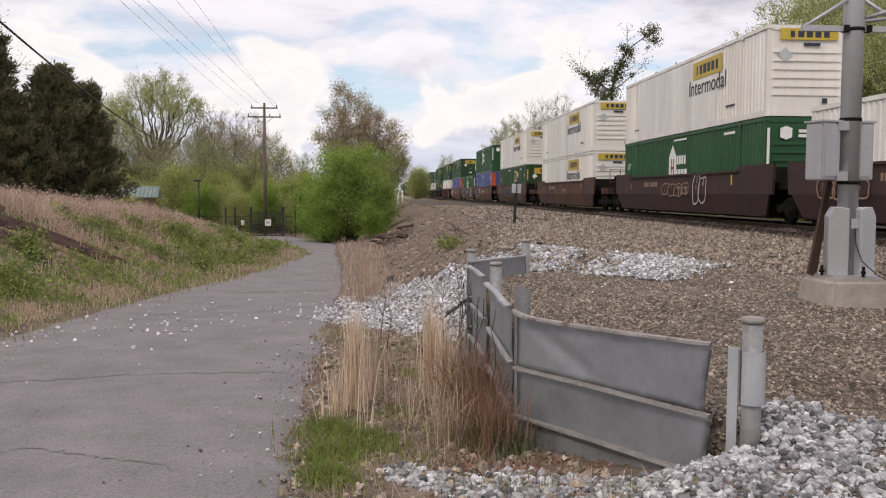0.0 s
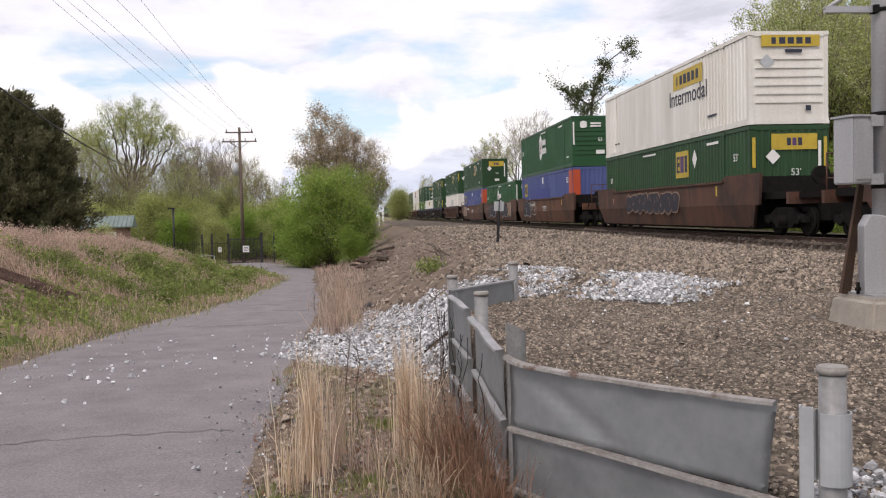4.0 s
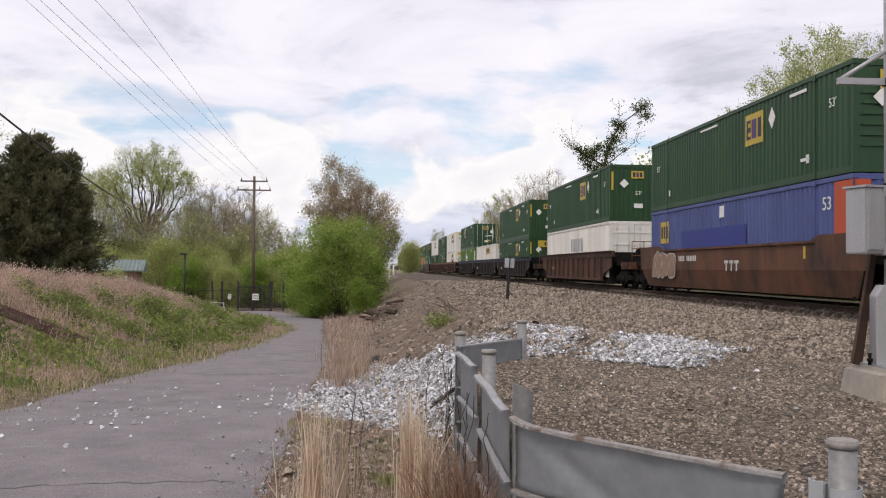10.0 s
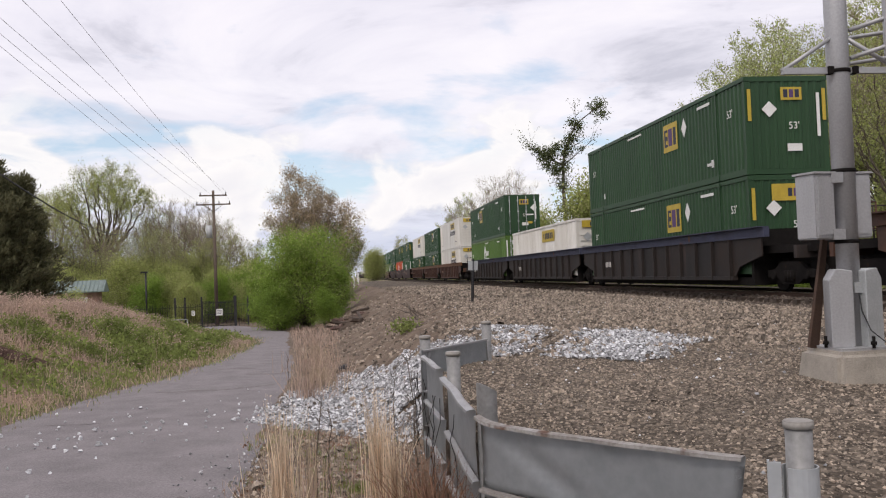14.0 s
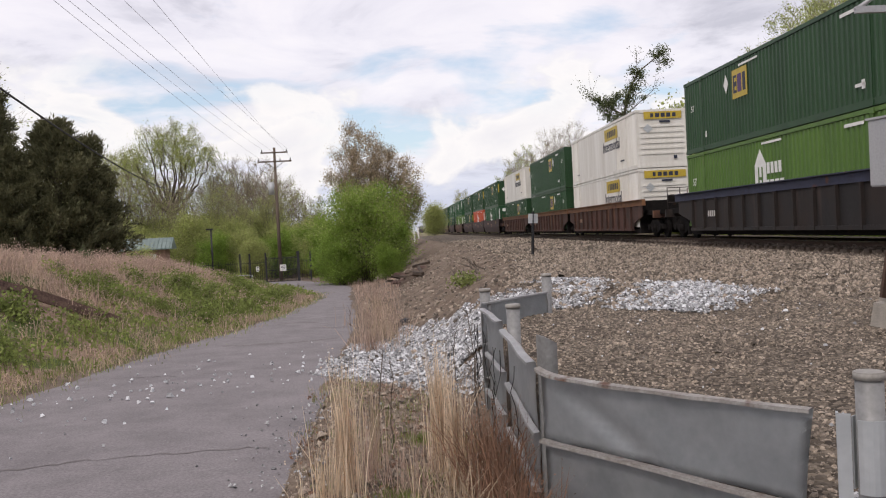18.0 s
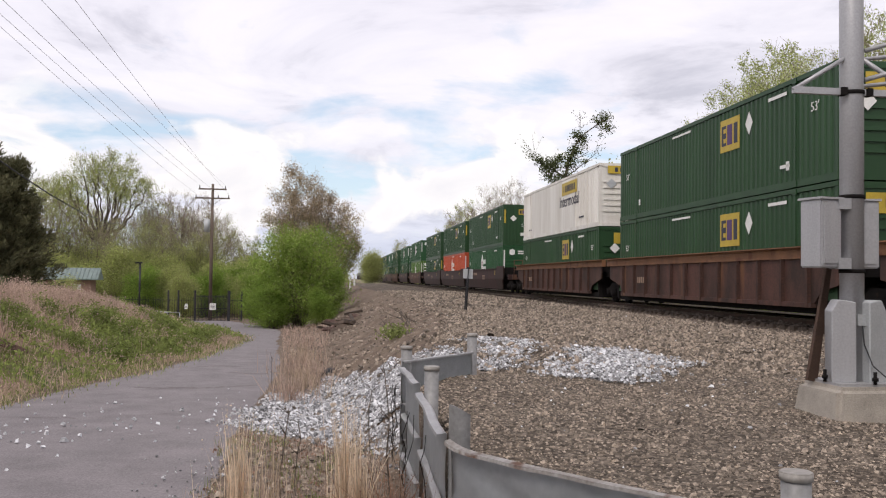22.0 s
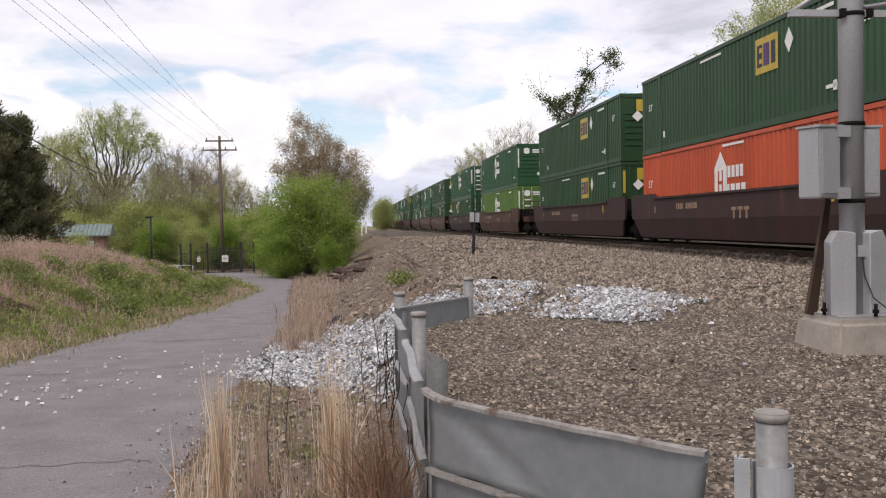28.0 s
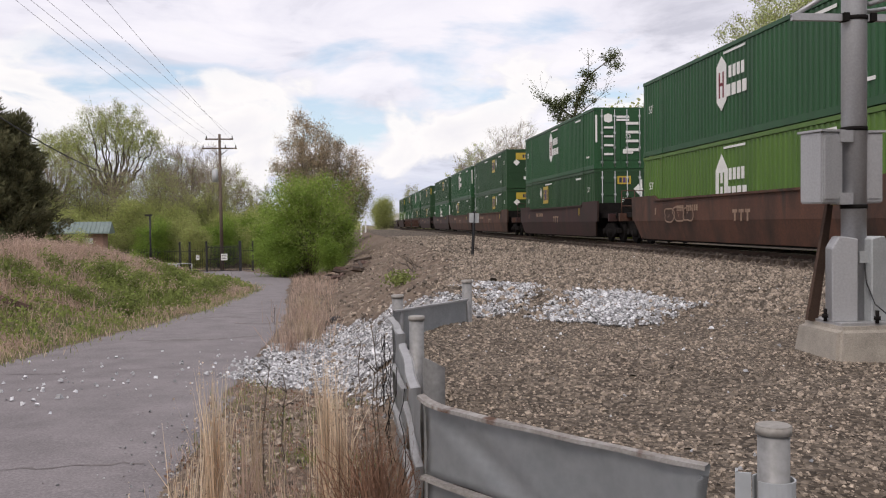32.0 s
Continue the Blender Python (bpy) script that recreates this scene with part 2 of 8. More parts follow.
def tube(bm, a, b, r0, r1=None, seg=8, caps=True):
    """A tapered tube from a to b."""
    a, b = Vector(a), Vector(b)
    r1 = r0 if r1 is None else r1
    q = (b - a).to_track_quat("Z", "Y").to_matrix()
    rings = []
    for p, r in ((a, r0), (b, r1)):
        rings.append([bm.verts.new(p + q @ Vector((r * math.cos(k * math.tau / seg), r * math.sin(k * math.tau / seg), 0))) for k in range(seg)])
    for k in range(seg):
        f = bm.faces.new((rings[0][k], rings[0][(k + 1) % seg], rings[1][(k + 1) % seg], rings[1][k]))
        f.smooth = True
    if caps:
        bm.faces.new(rings[0][::-1])
        bm.faces.new(rings[1])


def pipe(bm, pts, r, seg=6):
    """One unbroken round rod along points."""
    pts = [Vector(p) for p in pts]
    rings = []
    for i, p in enumerate(pts):
        d = (pts[min(i + 1, len(pts) - 1)] - pts[max(i - 1, 0)]).normalized()
        side = d.cross(Vector((0.13, 0.21, 1)) if abs(d.z) < 0.9 else Vector((1, 0.1, 0))).normalized()
        up2 = side.cross(d)
        rings.append([bm.verts.new(p + (side * math.cos(k * math.tau / seg) + up2 * math.sin(k * math.tau / seg)) * r) for k in range(seg)])
    for a, b in zip(rings[:-1], rings[1:]):
        for k in range(seg):
            bm.faces.new((a[k], a[(k + 1) % seg], b[(k + 1) % seg], b[k])).smooth = True
    bm.faces.new(rings[0][::-1])
    bm.faces.new(rings[-1])


def prism(bm, pts, d, m=None):
    """A flat outline (list of 2D points in the local xz plane) made d thick along y."""
    m = m or Matrix()
    a = [bm.verts.new(m @ Vector((p[0], -d / 2, p[1]))) for p in pts]
    b = [bm.verts.new(m @ Vector((p[0], d / 2, p[1]))) for p in pts]
    bm.faces.new(a)
    bm.faces.new(b[::-1])
    k = len(pts)
    for i in range(k):
        bm.faces.new((a[i], b[i], b[(i + 1) % k], a[(i + 1) % k]))


def finish(bm, name, mat):
    bmesh.ops.recalc_face_normals(bm, faces=bm.faces)
    me = bpy.data.meshes.new(name)
    bm.to_mesh(me)
    bm.free()
    for m in mat if isinstance(mat, (list, tuple)) else [mat]:
        me.materials.append(m)
    return me


def part(name, bm, mat, parent, label="", m=None):
    """Links a bmesh or a ready mesh as one mesh object under a thing or a part."""
    me = bm if isinstance(bm, bpy.types.Mesh) else finish(bm, name, mat)
    ob = new(name, me)
    ob.parent = parent
    if m is not None:
        ob.matrix_basis = m
    if label:
        tagged(ob, label)
    return ob


def thing(name, m=None, label="", category="", group=""):
    ob = new(name)
    ob.empty_display_size = 0.2
    if m is not None:
        ob.matrix_basis = m
    return tagged(ob, label, category, group)


def mesh_from(name, verts, faces, mat, smooth=False):
    me = bpy.data.meshes.new(name)
    verts = np.asarray(verts, np.float32)
    me.from_pydata(verts.tolist(), [], faces if isinstance(faces, list) else faces.tolist())
    for m in mat if isinstance(mat, (list, tuple)) else [mat]:
        me.materials.append(m)
    if smooth:
        me.polygons.foreach_set("use_smooth", np.ones(len(me.polygons), bool))
    me.update()
    return me


# ---- the ground ----
TRACK_X, RAIL_Z = 13.75, 0.07


def lerp(a, b, t):
    return a + (b - a) * t


def step(a, b, v):
    t = np.clip((v - a) / (b - a), 0, 1)
    return t * t * (3 - 2 * t)


def road_z(y):
    return -0.64 - 0.030 * np.clip(y, -40, 90) + 0.006 * np.clip(y - 55, 0, 35)


# edges of the lane: it narrows beside the track, then swings left towards the gate
EDGE_Y = [-40, 5, 8.5, 12, 15, 18, 21, 25, 30, 35, 40, 44, 48, 52, 56, 60, 64, 70, 78]
EDGE_L = [-5.6, -5.35, -5.3, -5.2, -5.05, -4.8, -4.45, -4.0, -3.68, -3.5, -3.45, -3.65, -4.3, -5.25, -6.1, -7.2, -7.9, -9.6, -11.8]
EDGE_R = [0.1, -0.22, -0.42, -0.56, -0.68, -0.72, -0.72, -0.86, -1.1, -1.45, -1.75, -2.0, -2.25, -2.45, -2.7, -3.1, -3.9, -5.6, -8.2]


def lane_edge(y, xs):
    y = np.asarray(y, float)
    return (np.interp(y - 2.4, EDGE_Y, xs) + np.interp(y - 0.8, EDGE_Y, xs) + np.interp(y + 0.8, EDGE_Y, xs) + np.interp(y + 2.4, EDGE_Y, xs)) / 4


def road_mid(y):
    return (lane_edge(y, EDGE_L) + lane_edge(y, EDGE_R)) / 2


def road_half(y):
    return (lane_edge(y, EDGE_R) - lane_edge(y, EDGE_L)) / 2


WALL_Y = [-20, 4.4, 5.2, 5.5, 7.15, 11.35, 12.6, 14, 17.4, 20.5, 24, 28, 32, 40, 60, 80, 160]
WALL_X = [2.4, 2.6, 2.55, 2.42, 1.47, 1.47, 2.3, 2.2, 2.15, 2.6, 3.1, 3.65, 3.9, 4.1, 4.0, 3.4, 2.6]


def ground_z(x, y):
    """Height of the ground sheet."""
    x, y = np.asarray(x, float), np.asarray(y, float)
    r = road_z(y)
    mid, half = road_mid(y), road_half(y)
    z = r + 0 * x
    # bank on the far side of the lane
    left = mid - half
    top = np.interp(y, [-20, 8, 22, 34, 41, 48, 56, 70, 90], [0.6, 0.65, 0.68, 0.02, -0.78, -1.65, -2.4, -2.8, -3.0])
    rise = step(0.3, 5.2, left - x)
    z = np.where(x < left, r + 0.04 * np.clip(left - x, 0, 1) + (top - r) * rise, z)
    z = z - 0.03 * np.clip(left - 9 - x, 0, 60) * step(20, 40, y)
    # verge, slope and bench beside the track
    right = mid + half
    bench = np.interp(y, [-20, 4, 5.4, 6.5, 9, 14, 22, 60], [-0.56, -0.54, -0.47, -0.30, -0.17, -0.13, -0.10, -0.08])
    crest = np.interp(y, WALL_Y, WALL_X)
    foot = np.interp(y, [-20, 4.4, 5.05, 5.35, 5.55, 7.1, 11.2, 11.5, 12.6, 14, 18, 24.8, 32, 45, 60, 80], [0.2, 0.3, 0.9, 2.05, 2.27, 1.37, 1.37, 1.25, 0.75, 0.55, 0.42, 0.40, 0.1, -0.5, -1.4, -1.6])
    foot = np.maximum(foot, right + 0.45)
    s = np.clip((x - foot) / np.maximum(crest - foot, 0.1), 0, 1)
    s = np.where(y > 11.6, 0.55 * s + 0.45 * s * s * (3 - 2 * s), s * s * (3 - 2 * s))
    low = r - np.interp(y, [3, 5, 7, 11, 13, 18, 26, 40], [0.0, 0.05, 0.10, 0.06, 0.02, 0.06, 0.10, 0.0]) * step(0, 1.2, x - right)
    low = low + 0.22 * np.exp(-((x - 2.15) ** 2 + (y - 5.15) ** 2) / 0.45)
    bank = low + (bench - low) * s
    z = np.where(x > right, bank, z)
    # ballast shoulder under the track
    d = np.abs(x - TRACK_X)
    sh = -0.13 - 0.50 * np.clip((d - 1.7) / 1.2, 0, 1) * 0
    z = np.where((x > crest) & (x < 40), np.maximum(z, lerp(bench, -0.10, step(5.2, 2.4, d)) + 0 * sh), z)
    # ground behind the track falls away a little
    z = z - 0.9 * step(17.5, 24, x) - 0.02 * np.clip(x - 24, 0, 200)
    far = step(150, 500, np.hypot(x, y))
    z = z + np.where((x > right + 0.4) & (x < 11), 0.018 * np.sin(1.7 * x + 0.9 * y) + 0.014 * np.sin(2.3 * y - 1.1 * x + 2) + 0.008 * np.sin(5 * x + 3 * y), 0) * step(0.4, 1.2, x - right)
    z = z - 0.15 * step(1.1, 1.3, d) * step(3.6, 2.0, d)
    worn = np.where((x > right + 0.3) & (x < crest + 0.3) & (y > 13) & (y < 90), 1, 0)
    z = z + worn * (0.05 * np.sin(1.9 * y + 1.3 * x) * np.sin(0.83 * y - 2.1 * x) + 0.03 * np.sin(4.3 * y - 3.1 * x)) * step(0.3, 1.0, x - right)
    return z * (1 - far) + far * -3.5


def gap_noise(x, y, s, seed=0.0):
    return noise.noise(Vector((x * s + seed, y * s - seed, seed)))


def ground_material():
    m = bpy.data.materials.new("ground_earth_gravel_grass")
    m.use_nodes = True
    n, l = m.node_tree.nodes, m.node_tree.links
    b = n["Principled BSDF"]
    b.inputs["Roughness"].default_value = 0.95
    b.inputs["Specular IOR Level"].default_value = 0.2
    geo = n.new("ShaderNodeNewGeometry")

    def noise_at(scale, detail=6, rough=0.6):
        t = n.new("ShaderNodeTexNoise")
        t.inputs["Scale"].default_value, t.inputs["Detail"].default_value, t.inputs["Roughness"].default_value = scale, detail, rough
        l.new(geo.outputs["Position"], t.inputs["Vector"])
        return t.outputs[0]

    def ramp(fac, stops):
        r = n.new("ShaderNodeValToRGB")
        e = r.color_ramp.elements
        while len(e) < len(stops):
            e.new(0.5)
        for el, (p, c) in zip(e, stops):
            el.position, el.color = p, (*c, 1)
        l.new(fac, r.inputs[0])
        return r.outputs[0]

    def mixc(f, a, c):
        x = n.new("ShaderNodeMix")
        x.data_type = "RGBA"
        l.new(f, x.inputs[0])
        l.new(a, x.inputs[6])
        l.new(c, x.inputs[7])
        return x.outputs[2]

    def mask(name):
        a = n.new("ShaderNodeAttribute")
        a.attribute_name = name
        s = n.new("ShaderNodeMath")
        s.operation = "MULTIPLY_ADD"
        l.new(noise_at(1.7, 8), s.inputs[0])
        s.inputs[1].default_value = 0.9
        o = n.new("ShaderNodeMath")
        o.operation = "SUBTRACT"
        l.new(a.outputs["Fac"], o.inputs[0])
        o.inputs[1].default_value = 0.45
        l.new(o.outputs[0], s.inputs[2])
        return ramp(s.outputs[0], [(0.38, (0, 0, 0)), (0.62, (1, 1, 1))])

    vor = n.new("ShaderNodeTexVoronoi")
    vor.inputs["Scale"].default_value = 30
    l.new(geo.outputs["Position"], vor.inputs["Vector"])
    stones = n.new("ShaderNodeMix")
    stones.data_type, stones.blend_type = "RGBA", "MULTIPLY"
    stones.inputs[0].default_value = 1.0
    # darkened below the loose stones' colour, to imitate shade in the gaps between them
    l.new(ramp(vor.outputs["Color"], [(0.15, (0.055, 0.045, 0.036)), (0.5, (0.115, 0.095, 0.075)), (0.85, (0.24, 0.20, 0.16))]), stones.inputs[6])
    l.new(ramp(noise_at(0.9), [(0.35, (0.75, 0.72, 0.70)), (0.65, (1.0, 1.0, 1.0))]), stones.inputs[7])
    grass = mixc(ramp(noise_at(0.8, 8), [(0.44, (0, 0, 0)), (0.56, (1, 1, 1))]),
                 ramp(noise_at(9), [(0.3, (0.20, 0.135, 0.10)), (0.7, (0.40, 0.29, 0.22))]),
                 ramp(noise_at(7), [(0.3, (0.045, 0.07, 0.018)), (0.7, (0.13, 0.16, 0.05))]))
    dirt = ramp(noise_at(2.2, 9, 0.7), [(0.3, (0.075, 0.055, 0.042)), (0.5, (0.165, 0.125, 0.095)), (0.7, (0.25, 0.20, 0.155))])
    col = mixc(mask("dirt"), grass, dirt)
    col = mixc(mask("gravel"), col, stones.outputs[2])
    l.new(col, b.inputs["Base Color"])
    bp = n.new("ShaderNodeBump")
    bp.inputs["Strength"].default_value, bp.inputs["Distance"].default_value = 0.7, 0.03
    inv = n.new("ShaderNodeMath")
    inv.operation = "SUBTRACT"
    inv.inputs[0].default_value = 1.0
    l.new(vor.outputs["Distance"], inv.inputs[1])
    l.new(inv.outputs[0], bp.inputs["Height"])
    l.new(bp.outputs[0], b.inputs["Normal"])
    return m


def axis(*spans):
    out = []
    for a, b, d in spans:
        out += list(np.arange(a, b, d))
    return np.array(out + [spans[-1][1]])


def build_ground():
    xs = axis((-1500, -200, 130), (-200, -60, 14), (-60, -16, 2.0), (-16, -6, 0.5), (-6, 0.9, 0.22), (0.9, 2.8, 0.09), (2.8, 5, 0.22), (5, 10.5, 0.45), (10.5, 13.1, 0.10), (13.1, 18, 0.45), (18, 40, 2.0), (40, 200, 16), (200, 1500, 130))
    ys = axis((-400, -40, 40), (-40, -4, 3.0), (-4, 4, 0.4), (4, 14, 0.16), (14, 30, 0.3), (30, 40, 0.5), (40, 110, 1.4), (110, 300, 12), (300, 2600, 150))
    X, Y = np.meshgrid(xs, ys)
    Z = ground_z(X, Y)
    nx, ny = len(xs), len(ys)
    bump = np.array([[0.05 * gap_noise(x, y, 0.55) + 0.02 * gap_noise(x, y, 2.3, 5.0) for x in xs] for y in ys])
    aside = np.abs(X - road_mid(Y)) - road_half(Y)
    Z = Z + np.where(aside < -0.12, -0.05, 0.012 + bump * step(0.0, 0.9, aside) * np.where((np.abs(X) < 60) & ((X < road_mid(Y)) | (X > 18) | (Y > 80)), 1, 0))
    i = np.arange(nx * ny).reshape(ny, nx)
    quads = np.stack([i[:-1, :-1], i[:-1, 1:], i[1:, 1:], i[1:, :-1]], -1).reshape(-1, 4)
    me = mesh_from("ground", np.stack([X, Y, Z], -1).reshape(-1, 3), quads, ground_material(), True)
    right = road_mid(Y) + road_half(Y)
    crest = np.interp(Y, WALL_Y, WALL_X)
    gravel = step(-0.5, 0.5, X - crest + np.where(Y > 14, -0.25, 0.1)) * step(19, 17.4, X)
    dirt = step(0.0, 0.6, X - right) * np.where(X < crest + 3, 1, 0)
    dirt = np.maximum(dirt, step(0.8, 0.0, np.abs(X - road_mid(Y)) - road_half(Y)) * 0.9)
    for name, v in (("gravel", gravel), ("dirt", dirt)):
        a = me.attributes.new(name, "FLOAT", "POINT")
        a.data.foreach_set("value", v.astype(np.float32).ravel())
    return tagged(new("ground", me), "grassy, earthy and gravelled ground beside the railway", "ground", kind="structure")


ground = build_ground()


def strip(name, mat, ys, lo, hi, lift, n=10):
    """A strip that lies on the ground between two edges."""
    vs, fs = [], []
    for j, y in enumerate(ys):
        for k in range(n + 1):
            x = lerp(lo(y), hi(y), k / n)
            crown = 0.03 * (1 - (2 * k / n - 1) ** 2) - (0.025 if k in (0, n) else 0.0)
            vs.append((x, y, float(road_z(y)) + lift + crown))
    for j in range(len(ys) - 1):
        for k in range(n):
            a = j * (n + 1) + k
            fs.append((a, a + 1, a + n + 2, a + n + 1))
    return mesh_from(name, vs, fs, mat, True)


ASPHALT = material("old_asphalt", (0.245, 0.222, 0.226), (0.130, 0.117, 0.120), rough=0.9, scale=1.6, fine=45, mix=0.6, bump=0.35)
road = new("road", strip("road", ASPHALT, axis((-40, 2, 0.5), (2, 40, 0.2), (40, 78, 0.4)),
                         lambda y: float(road_mid(y) - road_half(y)) + 0.22 * gap_noise(y, 1.0, 0.45) + 0.14 * gap_noise(y, 1.0, 1.7), lambda y: float(road_mid(y) + road_half(y)) + 0.24 * gap_noise(y, 7.0, 0.5) + 0.16 * gap_noise(y, 7.0, 1.9), 0.012, 14))
tagged(road, "worn grey single-lane asphalt road with loose stones", "road", kind="structure")


# cracks in the asphalt, and dark dirt patches built as wide cracks
TAR = material("dark_crack_and_dirt", (0.185, 0.165, 0.163), (0.125, 0.112, 0.110), rough=0.95, scale=6, fine=60, bump=0.4)


def asphalt_mark(pts, width, seed):
    r = random.Random(seed)
    bm = bmesh.new()
    prev = None
    n = 60
    for i in range(n + 1):
        t = i / n * (len(pts) - 1)
        k = min(int(t), len(pts) - 2)
        x, y = (lerp(pts[k][j], pts[k + 1][j], t - k) for j in (0, 1))
        x, y = x + r.uniform(-0.03, 0.03), y + r.uniform(-0.05, 0.05)
        u = (x - float(road_mid(y))) / float(road_half(y))
        z = float(road_z(y)) + 0.012 + 0.03 * (1 - u * u) + 0.004
        w = width * r.uniform(0.1, 0.8)
        cur = [bm.verts.new((x, y - w / 2, z)), bm.verts.new((x, y + w / 2, z))]
        if prev:
            bm.faces.new((prev[0], cur[0], cur[1], prev[1]))
        prev = cur
    part("asphalt_mark", bm, TAR, road, "dark ragged mark in the asphalt")


asphalt_mark([(-5.0, 9.2), (-3.8, 9.0), (-2.4, 9.5), (-0.9, 9.7)], 0.07, 1)
asphalt_mark([(-4.7, 15.6), (-3.0, 15.2), (-1.6, 15.9)], 0.05, 2)
# the next four, wide ones, are dark dirt patches
asphalt_mark([(-2.7, 19.9), (-2.1, 19.7), (-1.5, 20.1), (-1.0, 20.6)], 0.34, 3)
asphalt_mark([(-3.3, 19.9), (-2.7, 19.7), (-2.2, 19.9)], 0.26, 13)
asphalt_mark([(-1.9, 23.6), (-1.3, 23.4), (-1.0, 23.7)], 0.4, 14)
asphalt_mark([(-3.0, 25.6), (-2.4, 25.8), (-1.9, 25.5)], 0.35, 15)
asphalt_mark([(-4.4, 27.5), (-2.6, 27.0), (-1.4, 27.6)], 0.10, 5)
asphalt_mark([(-4.0, 6.8), (-3.2, 6.2), (-2.2, 6.6), (-1.2, 6.1)], 0.03, 6)
asphalt_mark([(-2.9, 5.0), (-2.6, 7.4), (-2.9, 9.1), (-2.3, 11.5)], 0.02, 8)
asphalt_mark([(-1.6, 11.0), (-1.2, 13.0), (-1.4, 15.6)], 0.03, 9)


# ---- the railway track ----
def build_track():
    track = thing("railway_track", pose(TRACK_X, 0, 0), "rusty steel rails on dark timber ties in grey-brown ballast", "railway track")
    prof = [(-0.075, -0.17), (0.075, -0.17), (0.075, -0.155), (0.012, -0.135), (0.012, -0.04), (0.036, -0.028), (0.036, -0.004), (-0.036, -0.004), (-0.036, -0.028), (-0.012, -0.04), (-0.012, -0.135), (-0.075, -0.155)]
    for side in (-0.753, 0.753):
        bm = bmesh.new()
        prism(bm, prof, 760, Matrix.Translation((0, 330, 0)))
        part("rail", bm, RAIL, track, "brown rusted running rail", pose(side, 0, RAIL_Z))
        bm = bmesh.new()
        box(bm, (0, 330, -0.001), (0.062, 760, 0.006))
        part("rail_head", bm, RAILTOP, track, "polished bright rail head", pose(side, 0, RAIL_Z))
    bm = bmesh.new()
    box(bm, (0, 0, -0.09), (2.6, 0.23, 0.18))
    me = finish(bm, "tie", TIE)
    rng = random.Random(4)
    for k in range(150):
        part("tie", me, None, track, m=pose(rng.uniform(-0.05, 0.05), 2 + k * 0.52, RAIL_Z - 0.165, 0, 0, rng.uniform(-1, 1)))
    bm = bmesh.new()
    for k in range(420):
        box(bm, (rng.uniform(-0.05, 0.05), 80.5 + k * 0.52, RAIL_Z - 0.255), (2.6, 0.23, 0.18))
    tagged(part("tie_row", bm, TIE, track), kind="stuff")


build_track()


# ---- the train ----
PURPLE = material("purple_lettering", (0.10, 0.05, 0.16), rough=0.6, bump=0)
LONG, HIGH, HALF = 16.15, 2.896, 1.295
LIVERY = {
    "white": ((0.78, 0.765, 0.72), (0.58, 0.55, 0.49)),
    "green": ((0.019, 0.064, 0.021), (0.012, 0.043, 0.015)),
    "hub": ((0.016, 0.084, 0.026), (0.011, 0.056, 0.019)),
    "lime": ((0.085, 0.170, 0.026), (0.060, 0.125, 0.020)),
    "blue": ((0.078, 0.102, 0.265), (0.052, 0.070, 0.19)),
    "orange": ((0.52, 0.085, 0.03), (0.38, 0.06, 0.02)),
    "grey": ((0.25, 0.25, 0.26), (0.16, 0.16, 0.17)),
}
PAINT = {k: material(k + "_container_paint", *v, rough=0.5, scale=1.2, fine=25, mix=0.3, bump=0.02, streak=1, rust=(0.20, 0.10, 0.05) if k == "white" else RUST, rust_at=0.70 if k == "white" else 0.74) for k, v in LIVERY.items()}
WELL = {
    "brown": material("brown_well_car_paint", (0.125, 0.052, 0.030), (0.058, 0.028, 0.020), rough=0.7, scale=1.3, fine=20, bump=0.08, streak=1, rust=(0.045, 0.028, 0.022), rust_at=0.60),
    "maroon": material("maroon_well_car_paint", (0.056, 0.020, 0.018), (0.026, 0.012, 0.012), rough=0.7, scale=1.3, fine=20, bump=0.08, streak=1, rust=(0.10, 0.05, 0.03), rust_at=0.64),
    "rust": material("rusty_red_brown_girder_paint", (0.11, 0.046, 0.032), (0.048, 0.024, 0.020), rough=0.75, scale=1.3, fine=20, bump=0.08, streak=1, rust=(0.16, 0.075, 0.035), rust_at=0.58),
    "tan": material("orange_brown_well_car_paint", (0.155, 0.062, 0.028), (0.075, 0.034, 0.020), rough=0.7, scale=1.3, fine=20, bump=0.08, streak=1, rust=(0.07, 0.035, 0.025), rust_at=0.62),
    "navy": material("faded_navy_well_car_paint", (0.022, 0.019, 0.019), (0.010, 0.009, 0.009), rough=0.75, scale=1.3, fine=20, bump=0.08, streak=1, rust=(0.05, 0.035, 0.03), rust_at=0.58),
}


